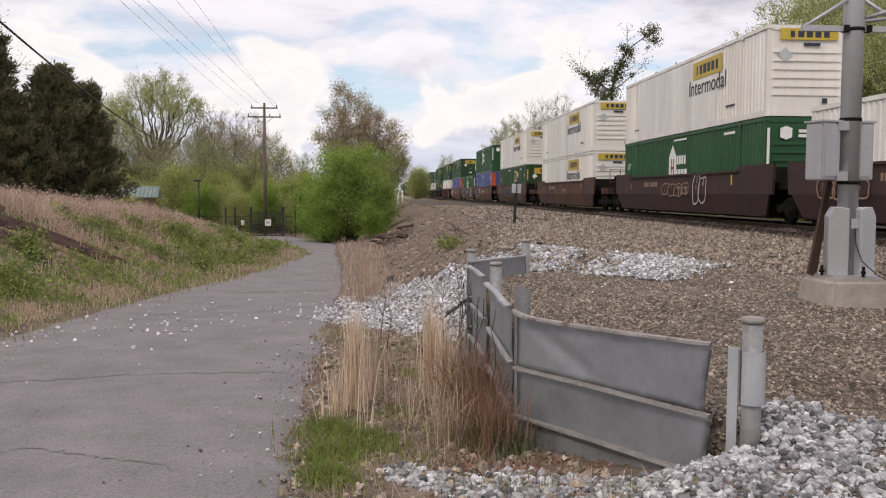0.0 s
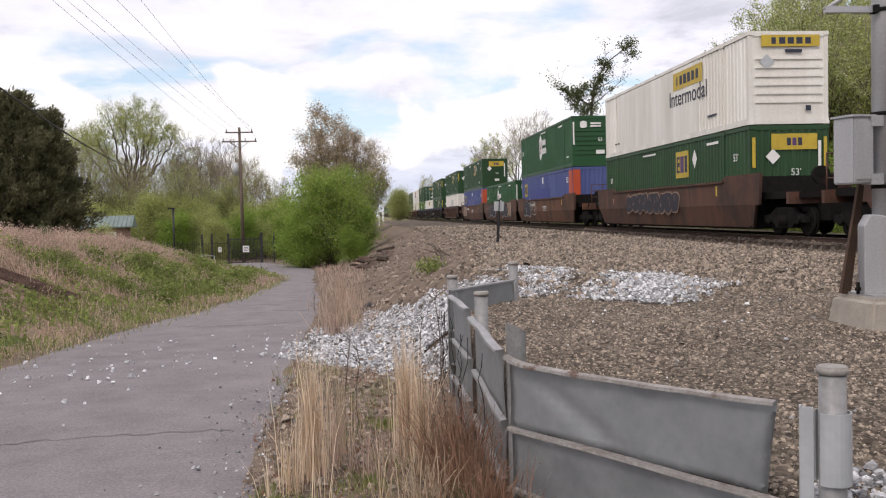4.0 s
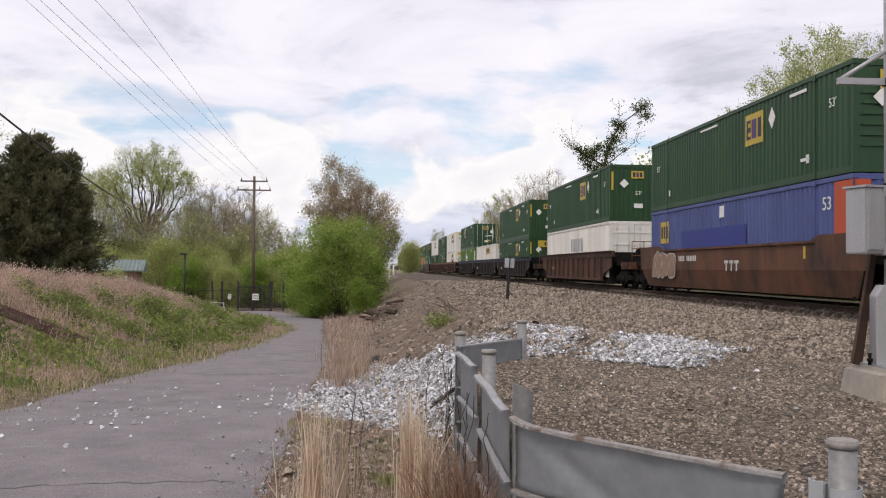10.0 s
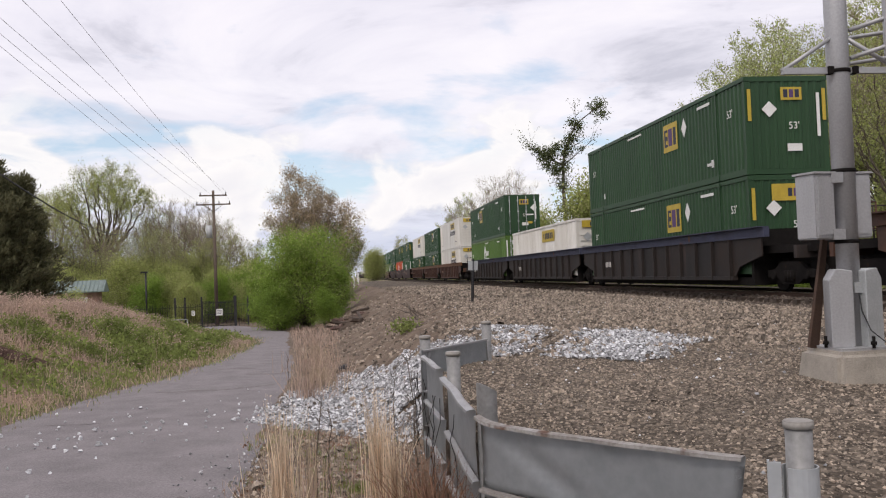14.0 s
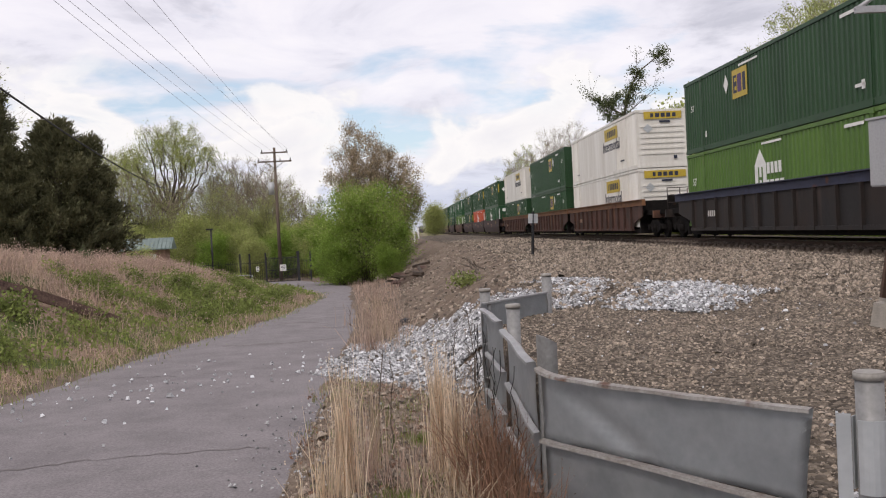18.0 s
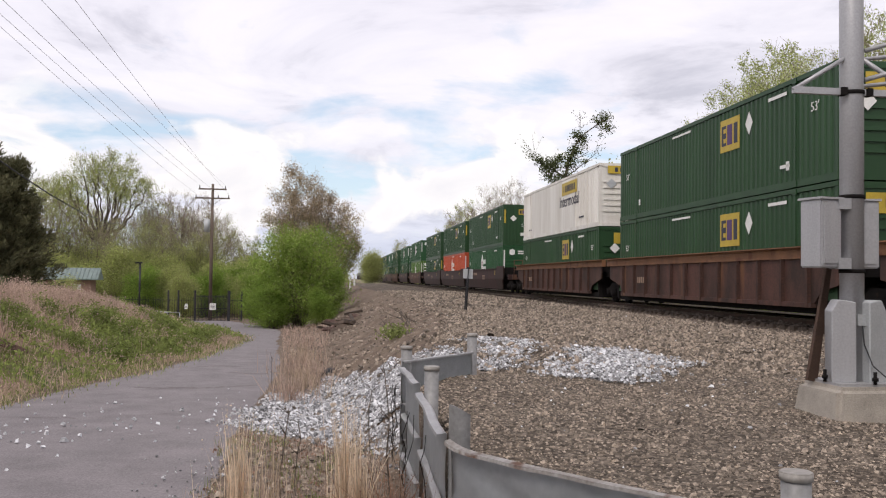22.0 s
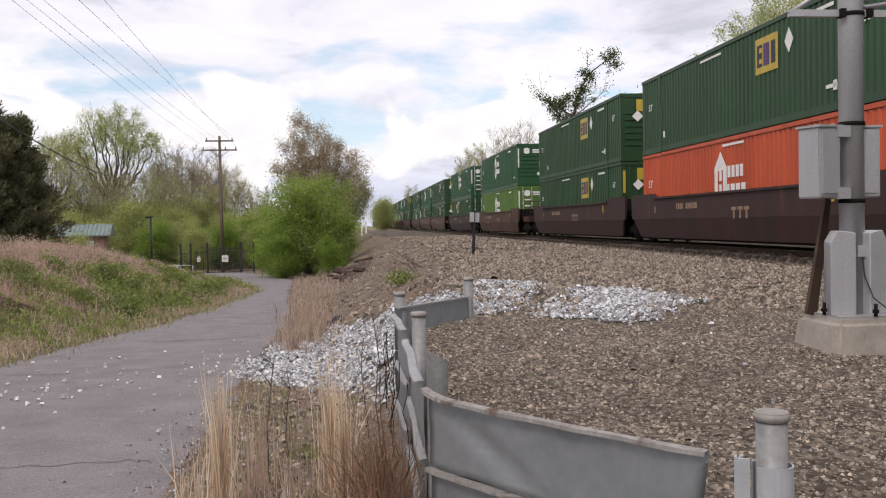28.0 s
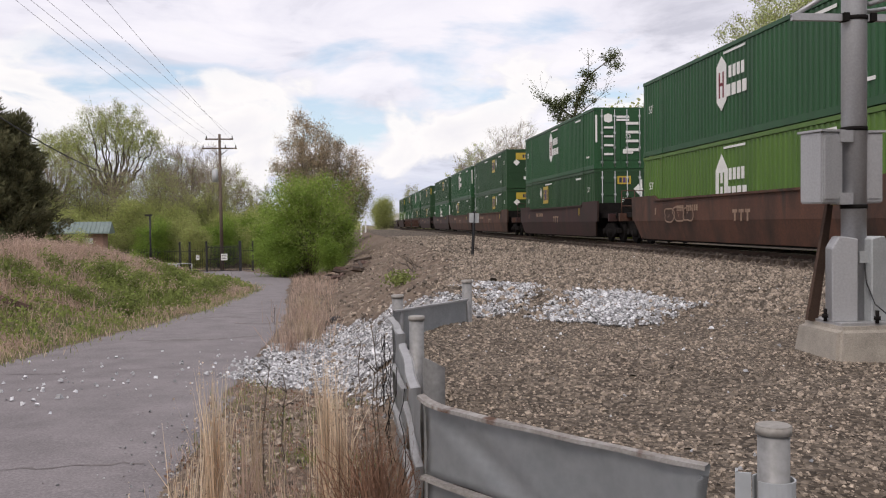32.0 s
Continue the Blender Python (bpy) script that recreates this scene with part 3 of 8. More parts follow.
def blotchy(m, fac=1.0):
    """Old grime on a car: torn dark blotches, with more darkening towards its ends."""
    n, l = m.node_tree.nodes, m.node_tree.links
    b = n["Principled BSDF"]
    src = b.inputs["Base Color"].links[0].from_socket
    tc, sp = n.new("ShaderNodeTexCoord"), n.new("ShaderNodeSeparateXYZ")
    l.new(tc.outputs["Object"], sp.inputs[0])
    def calc(op, a, v):
        q = n.new("ShaderNodeMath")
        q.operation = op
        l.new(a, q.inputs[0])
        if isinstance(v, (int, float)):
            q.inputs[1].default_value = v
        else:
            l.new(v, q.inputs[1])
        return q.outputs[0]
    end = n.new("ShaderNodeMapRange")
    end.inputs[1].default_value, end.inputs[2].default_value, end.inputs[4].default_value = 5.9, 9.1, 0.13
    l.new(calc("ABSOLUTE", calc("SUBTRACT", sp.outputs[1], LONG / 2), 0.0), end.inputs[0])
    mp, t = n.new("ShaderNodeMapping"), n.new("ShaderNodeTexNoise")
    mp.inputs["Scale"].default_value = (1, 0.8, 0.55)
    t.inputs["Scale"].default_value, t.inputs["Detail"].default_value, t.inputs["Roughness"].default_value = 1.1, 9, 0.66
    l.new(tc.outputs["Object"], mp.inputs[0])
    l.new(mp.outputs[0], t.inputs["Vector"])
    r = n.new("ShaderNodeValToRGB")
    r.color_ramp.elements[0].position, r.color_ramp.elements[1].position = 0.44, 0.70
    l.new(calc("ADD", t.outputs[0], end.outputs[0]), r.inputs[0])
    mx = n.new("ShaderNodeMix")
    mx.data_type = "RGBA"
    l.new(calc("MULTIPLY", r.outputs[0], 0.88 * fac), mx.inputs[0])
    l.new(src, mx.inputs[6])
    mx.inputs[7].default_value = (0.026, 0.016, 0.012, 1)
    l.new(mx.outputs[2], b.inputs["Base Color"])


for paint in WELL.values():
    blotchy(paint)
BLUE_PATCH = material("dark_blue_repaint", (0.025, 0.04, 0.24), (0.02, 0.03, 0.18), rough=0.5, scale=2, bump=0.02)
# chords coloured brighter than the webs, as light falls on their tops
CHORD = {"rust": material("lit_orange_chord_paint", (0.25, 0.115, 0.05), (0.13, 0.062, 0.034), rough=0.7, scale=2, bump=0.08, rust=RUST, rust_at=0.60),
         "navy": material("lit_blue_chord_paint", (0.052, 0.058, 0.105), (0.028, 0.028, 0.045), rough=0.7, scale=2, bump=0.08, rust=RUST, rust_at=0.66)}


def words(text, size, mat, name="lettering"):
    """Lettering as a mesh in its xz plane, facing -y, with its centre at the origin."""
    c = bpy.data.curves.new("text", "FONT")
    c.body, c.size, c.align_x, c.align_y, c.extrude = text, size, "CENTER", "CENTER", 0.004
    o = bpy.data.objects.new("text", c)
    me = bpy.data.meshes.new_from_object(o)
    bpy.data.objects.remove(o)
    bpy.data.curves.remove(c)
    me.transform(pose(0, 0, 0, 90))
    me.materials.clear()
    me.materials.append(mat)
    me.name = name
    return me


TEXT = {}


def plate(name, outline, mat, parent, at, label="", side=True):
    """A thin painted mark on a container's side (at: y, z) or its end (at: x, z); shared between containers."""
    key = (name, tuple(outline), mat.name)
    if key not in TEXT:
        bm = bmesh.new()
        prism(bm, outline, 0.008)
        TEXT[key] = finish(bm, name, mat)
    m = pose(-HALF - 0.006, at[0], at[1], 0, 0, -90) if side else pose(at[0], -0.034, at[1])
    return part(name, TEXT[key], None, parent, label, m)


def lettering(text, size, mat, parent, at, side=True, label=""):
    key = (text, size, mat.name)
    if key not in TEXT:
        TEXT[key] = words(text, size, mat)
    m = pose(-HALF - 0.008, at[0], at[1], 0, 0, -90) if side else pose(at[0], -0.038, at[1])
    return part("lettering", TEXT[key], None, parent, label, m)


def rect(w, h):
    return [(-w / 2, -h / 2), (w / 2, -h / 2), (w / 2, h / 2), (-w / 2, h / 2)]


DIAMOND = [(0, -0.24), (0.24, 0), (0, 0.24), (-0.24, 0)]
HEXAGON = [(0, -0.85), (0.36, -0.55), (0.36, 0.55), (0, 0.85), (-0.36, 0.55), (-0.36, -0.55)]
HOUSE = [(-0.36, -0.7), (0.36, -0.7), (0.36, 0.35), (0, 0.75), (-0.36, 0.35)]
SHELLS = {}


def corrugated(length, height, period, depth, flat_from=None):
    """A folded steel wall in the local xz plane; the folds go inwards (+y)."""
    vs, fs = [], []
    n = int(round(length / period))
    p = length / n
    xs, ds = [0.0], [0.0]
    for k in range(n):
        for f, d in ((0.30, 0), (0.42, depth), (0.88, depth), (1.0, 0)):
            xs.append((k + f) * p)
            ds.append(0.0 if flat_from and flat_from[0] < xs[-1] < flat_from[1] else d)
    for x, d in zip(xs, ds):
        vs += [(x, d, 0), (x, d, height)]
    for k in range(len(xs) - 1):
        fs.append((2 * k, 2 * k + 2, 2 * k + 3, 2 * k + 1))
    return vs, fs


def shell_meshes(look_of, end, colour):
    """Meshes of a container's parts for one look; made once and shared."""
    key = (look_of, end, colour)
    if key in SHELLS:
        return SHELLS[key]
    paint = PAINT[colour]
    out = {}
    bm = bmesh.new()
    box(bm, (0, LONG / 2, HIGH / 2), (2 * HALF - 0.14, LONG - 0.14, HIGH - 0.10))
    out["body"] = [(finish(bm, "body", paint), None)]
    smooth_part = (2.1, 11.8) if look_of == "smooth" else None
    vs, fs = corrugated(LONG - 0.3, HIGH - 0.34, 0.27, 0.035, smooth_part)
    wall = mesh_from("side_wall", vs, fs, paint)
    out["side_wall"] = [(wall, pose(-HALF - 0.0 + 0.004, LONG - 0.15, 0.2, 0, 0, -90)), (wall, pose(HALF - 0.004, 0.15, 0.2, 0, 0, 90))]
    bm = bmesh.new()
    box(bm, (0, LONG / 2, 0), (0.06, LONG, 0.19))
    lo = finish(bm, "bottom_rail", paint)
    out["bottom_rail"] = [(lo, pose(-HALF + 0.02, 0, 0.10)), (lo, pose(HALF - 0.02, 0, 0.10))]
    bm = bmesh.new()
    box(bm, (0, LONG / 2, 0), (0.06, LONG, 0.12))
    hi = finish(bm, "top_rail", paint)
    out["top_rail"] = [(hi, pose(-HALF + 0.02, 0, HIGH - 0.06)), (hi, pose(HALF - 0.02, 0, HIGH - 0.06))]
    bm = bmesh.new()
    box(bm, (0, 0, HIGH / 2), (0.13, 0.13, HIGH))
    box(bm, (0, 0, 0.06), (0.17, 0.18, 0.12))
    box(bm, (0, 0, HIGH - 0.06), (0.17, 0.18, 0.12))
    post = finish(bm, "corner_post", paint)
    out["corner_post"] = [(post, pose(x, y, 0)) for x in (-HALF + 0.065, HALF - 0.065) for y in (0.07, LONG - 0.07)]
    bm = bmesh.new()
    box(bm, (0, 0, HIGH / 2), (0.05, 0.09, HIGH - 0.03))
    box(bm, (-0.012, 0, HIGH - 0.09), (0.06, 0.20, 0.14))
    box(bm, (-0.012, 0, 0.09), (0.06, 0.20, 0.16))
    mid = finish(bm, "lifting_post", paint)
    out["lifting_post"] = [(mid, pose(x, y, 0)) for x in (-HALF + 0.012,) for y in (1.98, LONG - 1.98)]
    bm = bmesh.new()
    w = 2 * HALF - 0.26
    if end == "ribs":
        box(bm, (0, 0.0, HIGH / 2), (w, 0.04, HIGH - 0.1))
        out["front_wall"] = [(finish(bm, "front_wall", paint), pose(0, 0.05, 0))]
        bm = bmesh.new()
        box(bm, (0, 0, 0), (w * 0.94, 0.055, 0.10), taper=0.9)
        rib = finish(bm, "wall_rib", paint)
        out["wall_rib"] = [(rib, pose(0, 0.015, 0.72 + k * 0.27)) for k in range(6)]
        bm = bmesh.new()
        box(bm, (0, 0, 0), (w, 0.05, 0.16))
        end_rail = finish(bm, "end_rail", paint)
        out["end_rail"] = [(end_rail, pose(0, 0.025, 0.09)), (end_rail, pose(0, 0.025, HIGH - 0.08))]
    elif end == "flat":
        bm.free()
        vs, fs = corrugated(w, HIGH - 0.28, 0.26, 0.03)
        out["front_wall"] = [(mesh_from("front_wall", vs, fs, paint), pose(-w / 2, 0.0, 0.16))]
        bm = bmesh.new()
        box(bm, (0, 0, 0), (w, 0.06, 0.15))
        end_rail = finish(bm, "end_rail", paint)
        out["end_rail"] = [(end_rail, pose(0, 0.02, 0.075)), (end_rail, pose(0, 0.02, HIGH - 0.07))]
    else:
        bm.free()
        bm = bmesh.new()
        box(bm, (0, 0, HIGH / 2), (w / 2 - 0.02, 0.05, HIGH - 0.24))
        for k in range(4):
            box(bm, (0, -0.035, 0.45 + k * 0.62), (w / 2 - 0.12, 0.03, 0.07))
        leaf = finish(bm, "door", paint)
        out["door"] = [(leaf, pose(-w / 4, 0.03, 0)), (leaf, pose(w / 4, 0.03, 0))]
        bm = bmesh.new()
        tube(bm, (0, 0, 0.08), (0, 0, HIGH - 0.08), 0.022, seg=6)
        for z in (0.3, 1.0, 1.7, 2.5):
            box(bm, (0, 0.02, z), (0.11, 0.05, 0.09))
        bar = finish(bm, "lock_rod", PALE_STEEL)
        out["lock_rod"] = [(bar, pose(x, -0.04, 0)) for x in (-0.92, -0.30, 0.30, 0.92)]
        bm = bmesh.new()
        box(bm, (0, 0, 0), (w, 0.06, 0.15))
        end_rail = finish(bm, "end_rail", paint)
        out["end_rail"] = [(end_rail, pose(0, 0.02, 0.075)), (end_rail, pose(0, 0.02, HIGH - 0.07))]
    SHELLS[key] = out
    return out


KINDS = {
    "jb": ("smooth", "ribs", "white", "white smooth-sided intermodal container with a yellow panel"),
    "jbr": ("ribbed", "ribs", "white", "white ribbed intermodal container with a yellow panel"),
    "sw": ("ribbed", "doors", "white", "white corrugated intermodal container with rust streaks"),
    "emp": ("ribbed", "ribs", "green", "dark green corrugated intermodal container with a yellow panel"),
    "empf": ("ribbed", "flat", "green", "dark green corrugated intermodal container with yellow edge stripes"),
    "empd": ("ribbed", "doors", "green", "dark green corrugated intermodal container, door end forward"),
    "hub": ("ribbed", "ribs", "hub", "green corrugated intermodal container with a white hexagon mark"),
    "hubd": ("ribbed", "doors", "hub", "green corrugated intermodal container with white door marks"),
    "lime": ("ribbed", "doors", "lime", "lime green corrugated intermodal container with a white mark"),
    "blue": ("ribbed", "flat", "blue", "blue corrugated intermodal container with a red end post"),
    "orange": ("ribbed", "ribs", "orange", "orange-red corrugated intermodal container with a white mark"),
    "grey": ("ribbed", "flat", "grey", "grey corrugated freight container far down the train"),
}


def side_code(c, mat=WHITEP, rows=((3.0, 2.5, 0.9), (1.1, 0.55, 0.55))):
    for y, z, w in rows:
        plate("number_bar", rect(w, 0.09), mat, c, (y, z))


def container(kind, low, m):
    look_of, end, colour, label = KINDS[kind]
    c = thing("shipping_container", m, label + (" in well car" if low else " stacked on top"), "shipping container", "containers on the train")
    for name, meshes in shell_meshes(look_of, end, colour).items():
        for me, mm in meshes:
            part(name, me, None, c, m=mm)
    if kind in ("jb", "jbr"):
        y = 5.2 if kind == "jb" else 6.0
        plate("yellow_panel", rect(2.9, 0.66), YELLOW, c, (y, 2.28), "yellow name panel")
        plate("yellow_panel", rect(1.9 if not low else 2.1, 0.36), YELLOW, c, (0.05, 2.60), "yellow end panel", side=False)
        for k, w in enumerate((0.10, 0.24, 0.30, 0.28, 0.26, 0.22)):
            plate("name_bar", rect(w, 0.34), INK, c, (y + 1.02 - k * 0.40, 2.28 + 0.0)).location.x -= 0.006
        for k, w in enumerate((0.14, 0.20, 0.20, 0.20, 0.18)):
            plate("name_bar", rect(w, 0.20), INK, c, (-0.5 + k * 0.28, 2.60), side=False).location.y -= 0.006
        if kind == "jb":
            lettering("Intermodal", 0.86, INK, c, (y, 1.62))
        plate("number_bar", rect(0.8, 0.07), INK, c, (2.9, 0.62))
        plate("number_bar", rect(0.7, 0.06), INK, c, (14.2, 0.55))
        plate("number_bar", rect(0.55, 0.10), INK, c, (0.15, 2.28), side=False)
        plate("data_plate", rect(0.17, 0.17), INK, c, (0.62, 0.50), side=False)
        plate("diamond", DIAMOND, PALE_STEEL, c, (-0.72, 1.95), "bare hazard placard holder", side=False)
    elif kind.startswith("emp"):
        at = 10.35 if kind == "empd" else 5.8
        plate("yellow_panel", rect(1.3, 1.0), YELLOW, c, (at, 2.02), "yellow name panel")
        for k, (w, col) in enumerate(((0.30, INK), (0.34, PURPLE), (0.24, INK))):
            plate("name_bar", rect(w, 0.62), col, c, (at + 0.40 - k * 0.40, 2.02)).location.x -= 0.006
            if k == 0:
                for dz in (-0.15, 0.15):
                    plate("name_bar", rect(0.16, 0.13), YELLOW, c, (at + 0.33, 2.02 + dz)).location.x -= 0.012
        plate("diamond", [(a * 0.95, b * 1.4) for a, b in DIAMOND], WHITEP, c, (at + (1.25 if kind == "empd" else -1.25), 2.15), "white diamond placard")
        plate("number_bar", rect(1.6, 0.07), WHITEP, c, (9.6, 2.62))
        side_code(c, rows=((2.9, 2.58, 1.0), (2.5, 0.62, 0.5)))
        lettering("53'", 0.34, WHITEP, c, (1.0, 1.95))
        lettering("53'", 0.34, WHITEP, c, (15.2, 1.75))
        plate("number_bar", rect(0.16, 0.24), WHITEP, c, (2.35, 0.62))
        plate("number_bar", rect(0.16, 0.24), WHITEP, c, (13.8, 0.62))
        wide = (kind == "empf" and low) or kind == "emp"
        plate("yellow_panel", rect(1.5, 0.5) if wide else rect(0.66, 0.38), YELLOW, c, (0.15, 2.38), "yellow end panel", side=False)
        for k in range(3):
            plate("name_bar", rect(0.13, 0.24), INK if k != 1 else PURPLE, c, (-0.03 + k * 0.18, 2.38), side=False).location.y -= 0.006
        plate("diamond", DIAMOND, WHITEP, c, (-0.55, 1.92) if kind != "empd" else (0.85, 1.95), "white diamond placard", side=False)
        lettering("53'" if kind != "emp" else "53", 0.30, WHITEP, c, (0.2, 1.42), side=False)
        plate("data_plate", rect(0.46, 0.22), WHITEP, c, (0.2, 0.78), side=False)
        plate("number_bar", rect(0.10, 1.3), WHITEP, c, (0.98, 1.75), side=False)
        if kind == "empf":
            plate("yellow_stripe", rect(0.11, 0.95), YELLOW, c, (-1.17, 2.05), "yellow edge stripe", side=False)
            plate("yellow_stripe", rect(0.11, 0.95), YELLOW, c, (1.17, 2.05), "yellow edge stripe", side=False)
        if kind == "empd":
            plate("data_plate", rect(0.36, 0.16), YELLOW, c, (0.55, 0.88), side=False)
            plate("number_bar", rect(0.55, 0.10), WHITEP, c, (0.55, 1.45), side=False)
    elif kind in ("hub", "hubd", "lime", "orange"):
        z = 1.75 if not low else 1.55
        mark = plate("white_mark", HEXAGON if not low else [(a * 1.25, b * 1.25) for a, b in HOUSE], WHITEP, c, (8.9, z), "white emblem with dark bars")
        ink = {"orange": PAINT["orange"], "lime": PAINT["lime"]}.get(kind, MAROON)
        for dy, dz, w, h in ((-0.14, 0, 0.09, 0.8), (0.14, 0, 0.09, 0.8), (0, 0.02, 0.3, 0.10)):
            plate("emblem_bar", rect(w, h), ink, c, (8.9 + dy, z + dz - 0.05)).location.x -= 0.006
        for dz, w in ((0.28, 1.15), (-0.28, 1.45)):
            for k in range(4):
                plate("name_bar", rect(w / 4 - 0.09, 0.36), WHITEP, c, (7.85 - (k - 1.5) * w / 4, z + dz))
        plate("number_bar", rect(1.5, 0.07), WHITEP, c, (8.0, 2.66))
        side_code(c, rows=((2.9, 2.58, 1.0), (1.1, 0.62, 0.5)))
        lettering("53'", 0.40, WHITEP, c, (15.3, 1.75))
        plate("emblem", [(a * 0.55, b * 0.26) for a, b in HEXAGON], WHITEP, c, (-0.62, 2.40), "small white emblem", side=False)
        for k in range(2):
            plate("name_bar", rect(0.62, 0.10), WHITEP, c, (0.1, 2.46 - k * 0.15), side=False)
        lettering("53", 0.28, WHITEP, c, (0.35, 1.52), side=False)
        plate("data_plate", rect(0.5, 0.22), WHITEP, c, (0.35, 0.82), side=False)
        plate("number_bar", rect(0.09, 1.3), WHITEP, c, (-1.2, 1.9), side=False)
        if end == "doors":
            for k in range(4):
                plate("number_bar", rect(0.62, 0.13), WHITEP, c, (0.55, 2.15 - k * 0.42), side=False).location.y -= 0.02
                plate("number_bar", rect(0.45, 0.10), WHITEP, c, (-0.6, 1.95 - k * 0.42), side=False).location.y -= 0.02
    elif kind == "blue":
        plate("yellow_panel", rect(1.0, 0.9), YELLOW, c, (14.4, 1.95), "yellow name panel")
        for k in range(3):
            plate("name_bar", rect(0.2, 0.5), INK, c, (14.7 - k * 0.3, 1.95)).location.x -= 0.006
        plate("red_stripe", rect(0.9, 2.5), PAINT["orange"], c, (0.46, 1.5), "faded red end panel").location.x -= 0.004
        plate("red_stripe", rect(0.42, 2.5), PAINT["orange"], c, (-1.06, 1.5), "faded red end panel", side=False)
        plate("repaint_patch", rect(6.0, 0.95), BLUE_PATCH, c, (9.4, 1.45), "darker blue repainted patch")
        plate("number_bar", rect(0.4, 0.4), WHITEP, c, (8.4, 2.45))
        lettering("53", 0.5, WHITEP, c, (1.3, 2.2))
    elif kind == "sw":
        for k in range(5):
            plate("name_bar", rect(0.42, 0.75), PALE_STEEL, c, (8.6 - k * 0.62, 1.85))
    return c


def well_meshes(style, colour):
    """Side sill of a well car unit: smooth tub or ribbed girder. Local y from 0 at the near end of the well to LONG."""
    key = ("well", style, colour)
    if key in SHELLS:
        return SHELLS[key]
    mat = WELL[colour]
    out = {}
    lo, hi, x0 = 0.25, 1.86, 1.42
    bm = bmesh.new()
    if style == "smooth":
        # deep tub side: the upper face stands plumb, the lower one is folded inwards; the ends stand up to the platforms
        prism(bm, [(-0.95, 0.95), (LONG + 0.95, 0.95), (LONG + 1.05, hi + 0.05), (LONG - 1.5, hi + 0.05), (LONG - 1.9, hi - 0.1), (1.9, hi - 0.1), (1.5, hi + 0.05), (-1.05, hi + 0.05)], 0.09, pose(0, 0, 0, 0, 0, 90))
        n = len(bm.verts)
        prism(bm, [(-0.75, 0.95), (-0.25, lo), (LONG + 0.25, lo), (LONG + 0.75, 0.95)], 0.08, pose(0, 0, 0, 0, 0, 90))
        bm.verts.ensure_lookup_table()
        for v in bm.verts[n:]:
            v.co.x += (0.95 - v.co.z) * 0.20
    else:
        prism(bm, [(-0.9, 1.05), (0.5, 0.75), (0.9, lo + 0.1), (LONG - 0.9, lo + 0.1), (LONG - 0.5, 0.75), (LONG + 0.9, 1.05), (LONG + 0.9, hi - 0.28), (-0.9, hi - 0.28)], 0.05, pose(0, 0, 0, 0, 0, 90))
    out["side_sill"] = finish(bm, "side_sill", mat)
    bm = bmesh.new()
    if style == "ribbed":
        box(bm, (0, LONG / 2, hi - 0.14), (0.16, LONG + 2.4, 0.28))
        box(bm, (-0.06, LONG / 2, hi + 0.01), (0.30, LONG + 2.2, 0.03))
        out["top_chord"] = finish(bm, "top_chord", CHORD.get(colour, mat))
    else:
        box(bm, (-0.05, LONG / 2, hi - 0.13), (0.12, LONG - 3.2, 0.07))
        out["top_chord"] = finish(bm, "top_chord", mat)
    if style == "ribbed":
        bm = bmesh.new()
        box(bm, (-0.07, 0, (lo + 0.1 + hi - 0.28) / 2), (0.12, 0.10, hi - 0.38 - lo))
        out["side_post"] = finish(bm, "side_post", mat)
        bm = bmesh.new()
        box(bm, (-0.03, LONG / 2, lo + 0.16), (0.16, LONG - 1.6, 0.12))
        out["bottom_chord"] = finish(bm, "bottom_chord", mat)
    bm = bmesh.new()
    box(bm, (0, LONG / 2, 0.31), (2.5, LONG - 0.2, 0.24))
    for s in (-0.1, LONG + 0.1):
        box(bm, (0, s, 0.95), (2.66, 0.14, 1.5))
    out["well_floor"] = finish(bm, "well_floor", CAR_BLACK)
    SHELLS[key] = out
    return out


def truck_meshes():
    if "truck" in SHELLS:
        return SHELLS["truck"]
    bm = bmesh.new()
    prism(bm, [(-1.25, 0.42), (-1.25, 0.62), (-0.85, 0.66), (-0.45, 0.86), (0.45, 0.86), (0.85, 0.66), (1.25, 0.62), (1.25, 0.42), (0.75, 0.44), (0.42, 0.24), (-0.42, 0.24), (-0.75, 0.44)], 0.14, pose(0, 0, 0, 0, 0, 90))
    for y in (-0.88, 0.88):
        tube(bm, (-0.13, y, 0.50), (0.05, y, 0.50), 0.13, seg=10)
    for y in (-0.18, 0.0, 0.18):
        tube(bm, (-0.08, y, 0.30), (-0.08, y, 0.62), 0.075, seg=8)
    frame_mesh = finish(bm, "side_frame", CAR_BLACK)
    bm = bmesh.new()
    box(bm, (0, 0, 0.66), (2.1, 0.36, 0.24))
    bolster = finish(bm, "bolster", CAR_BLACK)
    bm = bmesh.new()
    tube(bm, (-0.95, 0, 0), (0.95, 0, 0), 0.075, seg=8)
    for s in (-1, 1):
        tube(bm, (s * 0.70, 0, 0), (s * 0.80, 0, 0), 0.42, seg=20)
        tube(bm, (s * 0.665, 0, 0), (s * 0.70, 0, 0), 0.455, seg=20)
        for k in range(6):
            a = k * math.tau / 6
            box(bm, (s * 0.805, 0.24 * math.cos(a), 0.24 * math.sin(a)), (0.03, 0.07, 0.07))
    SHELLS["truck"] = frame_mesh, bolster, finish(bm, "wheelset", CAR_BLACK)
    return SHELLS["truck"]


WHEELS = []


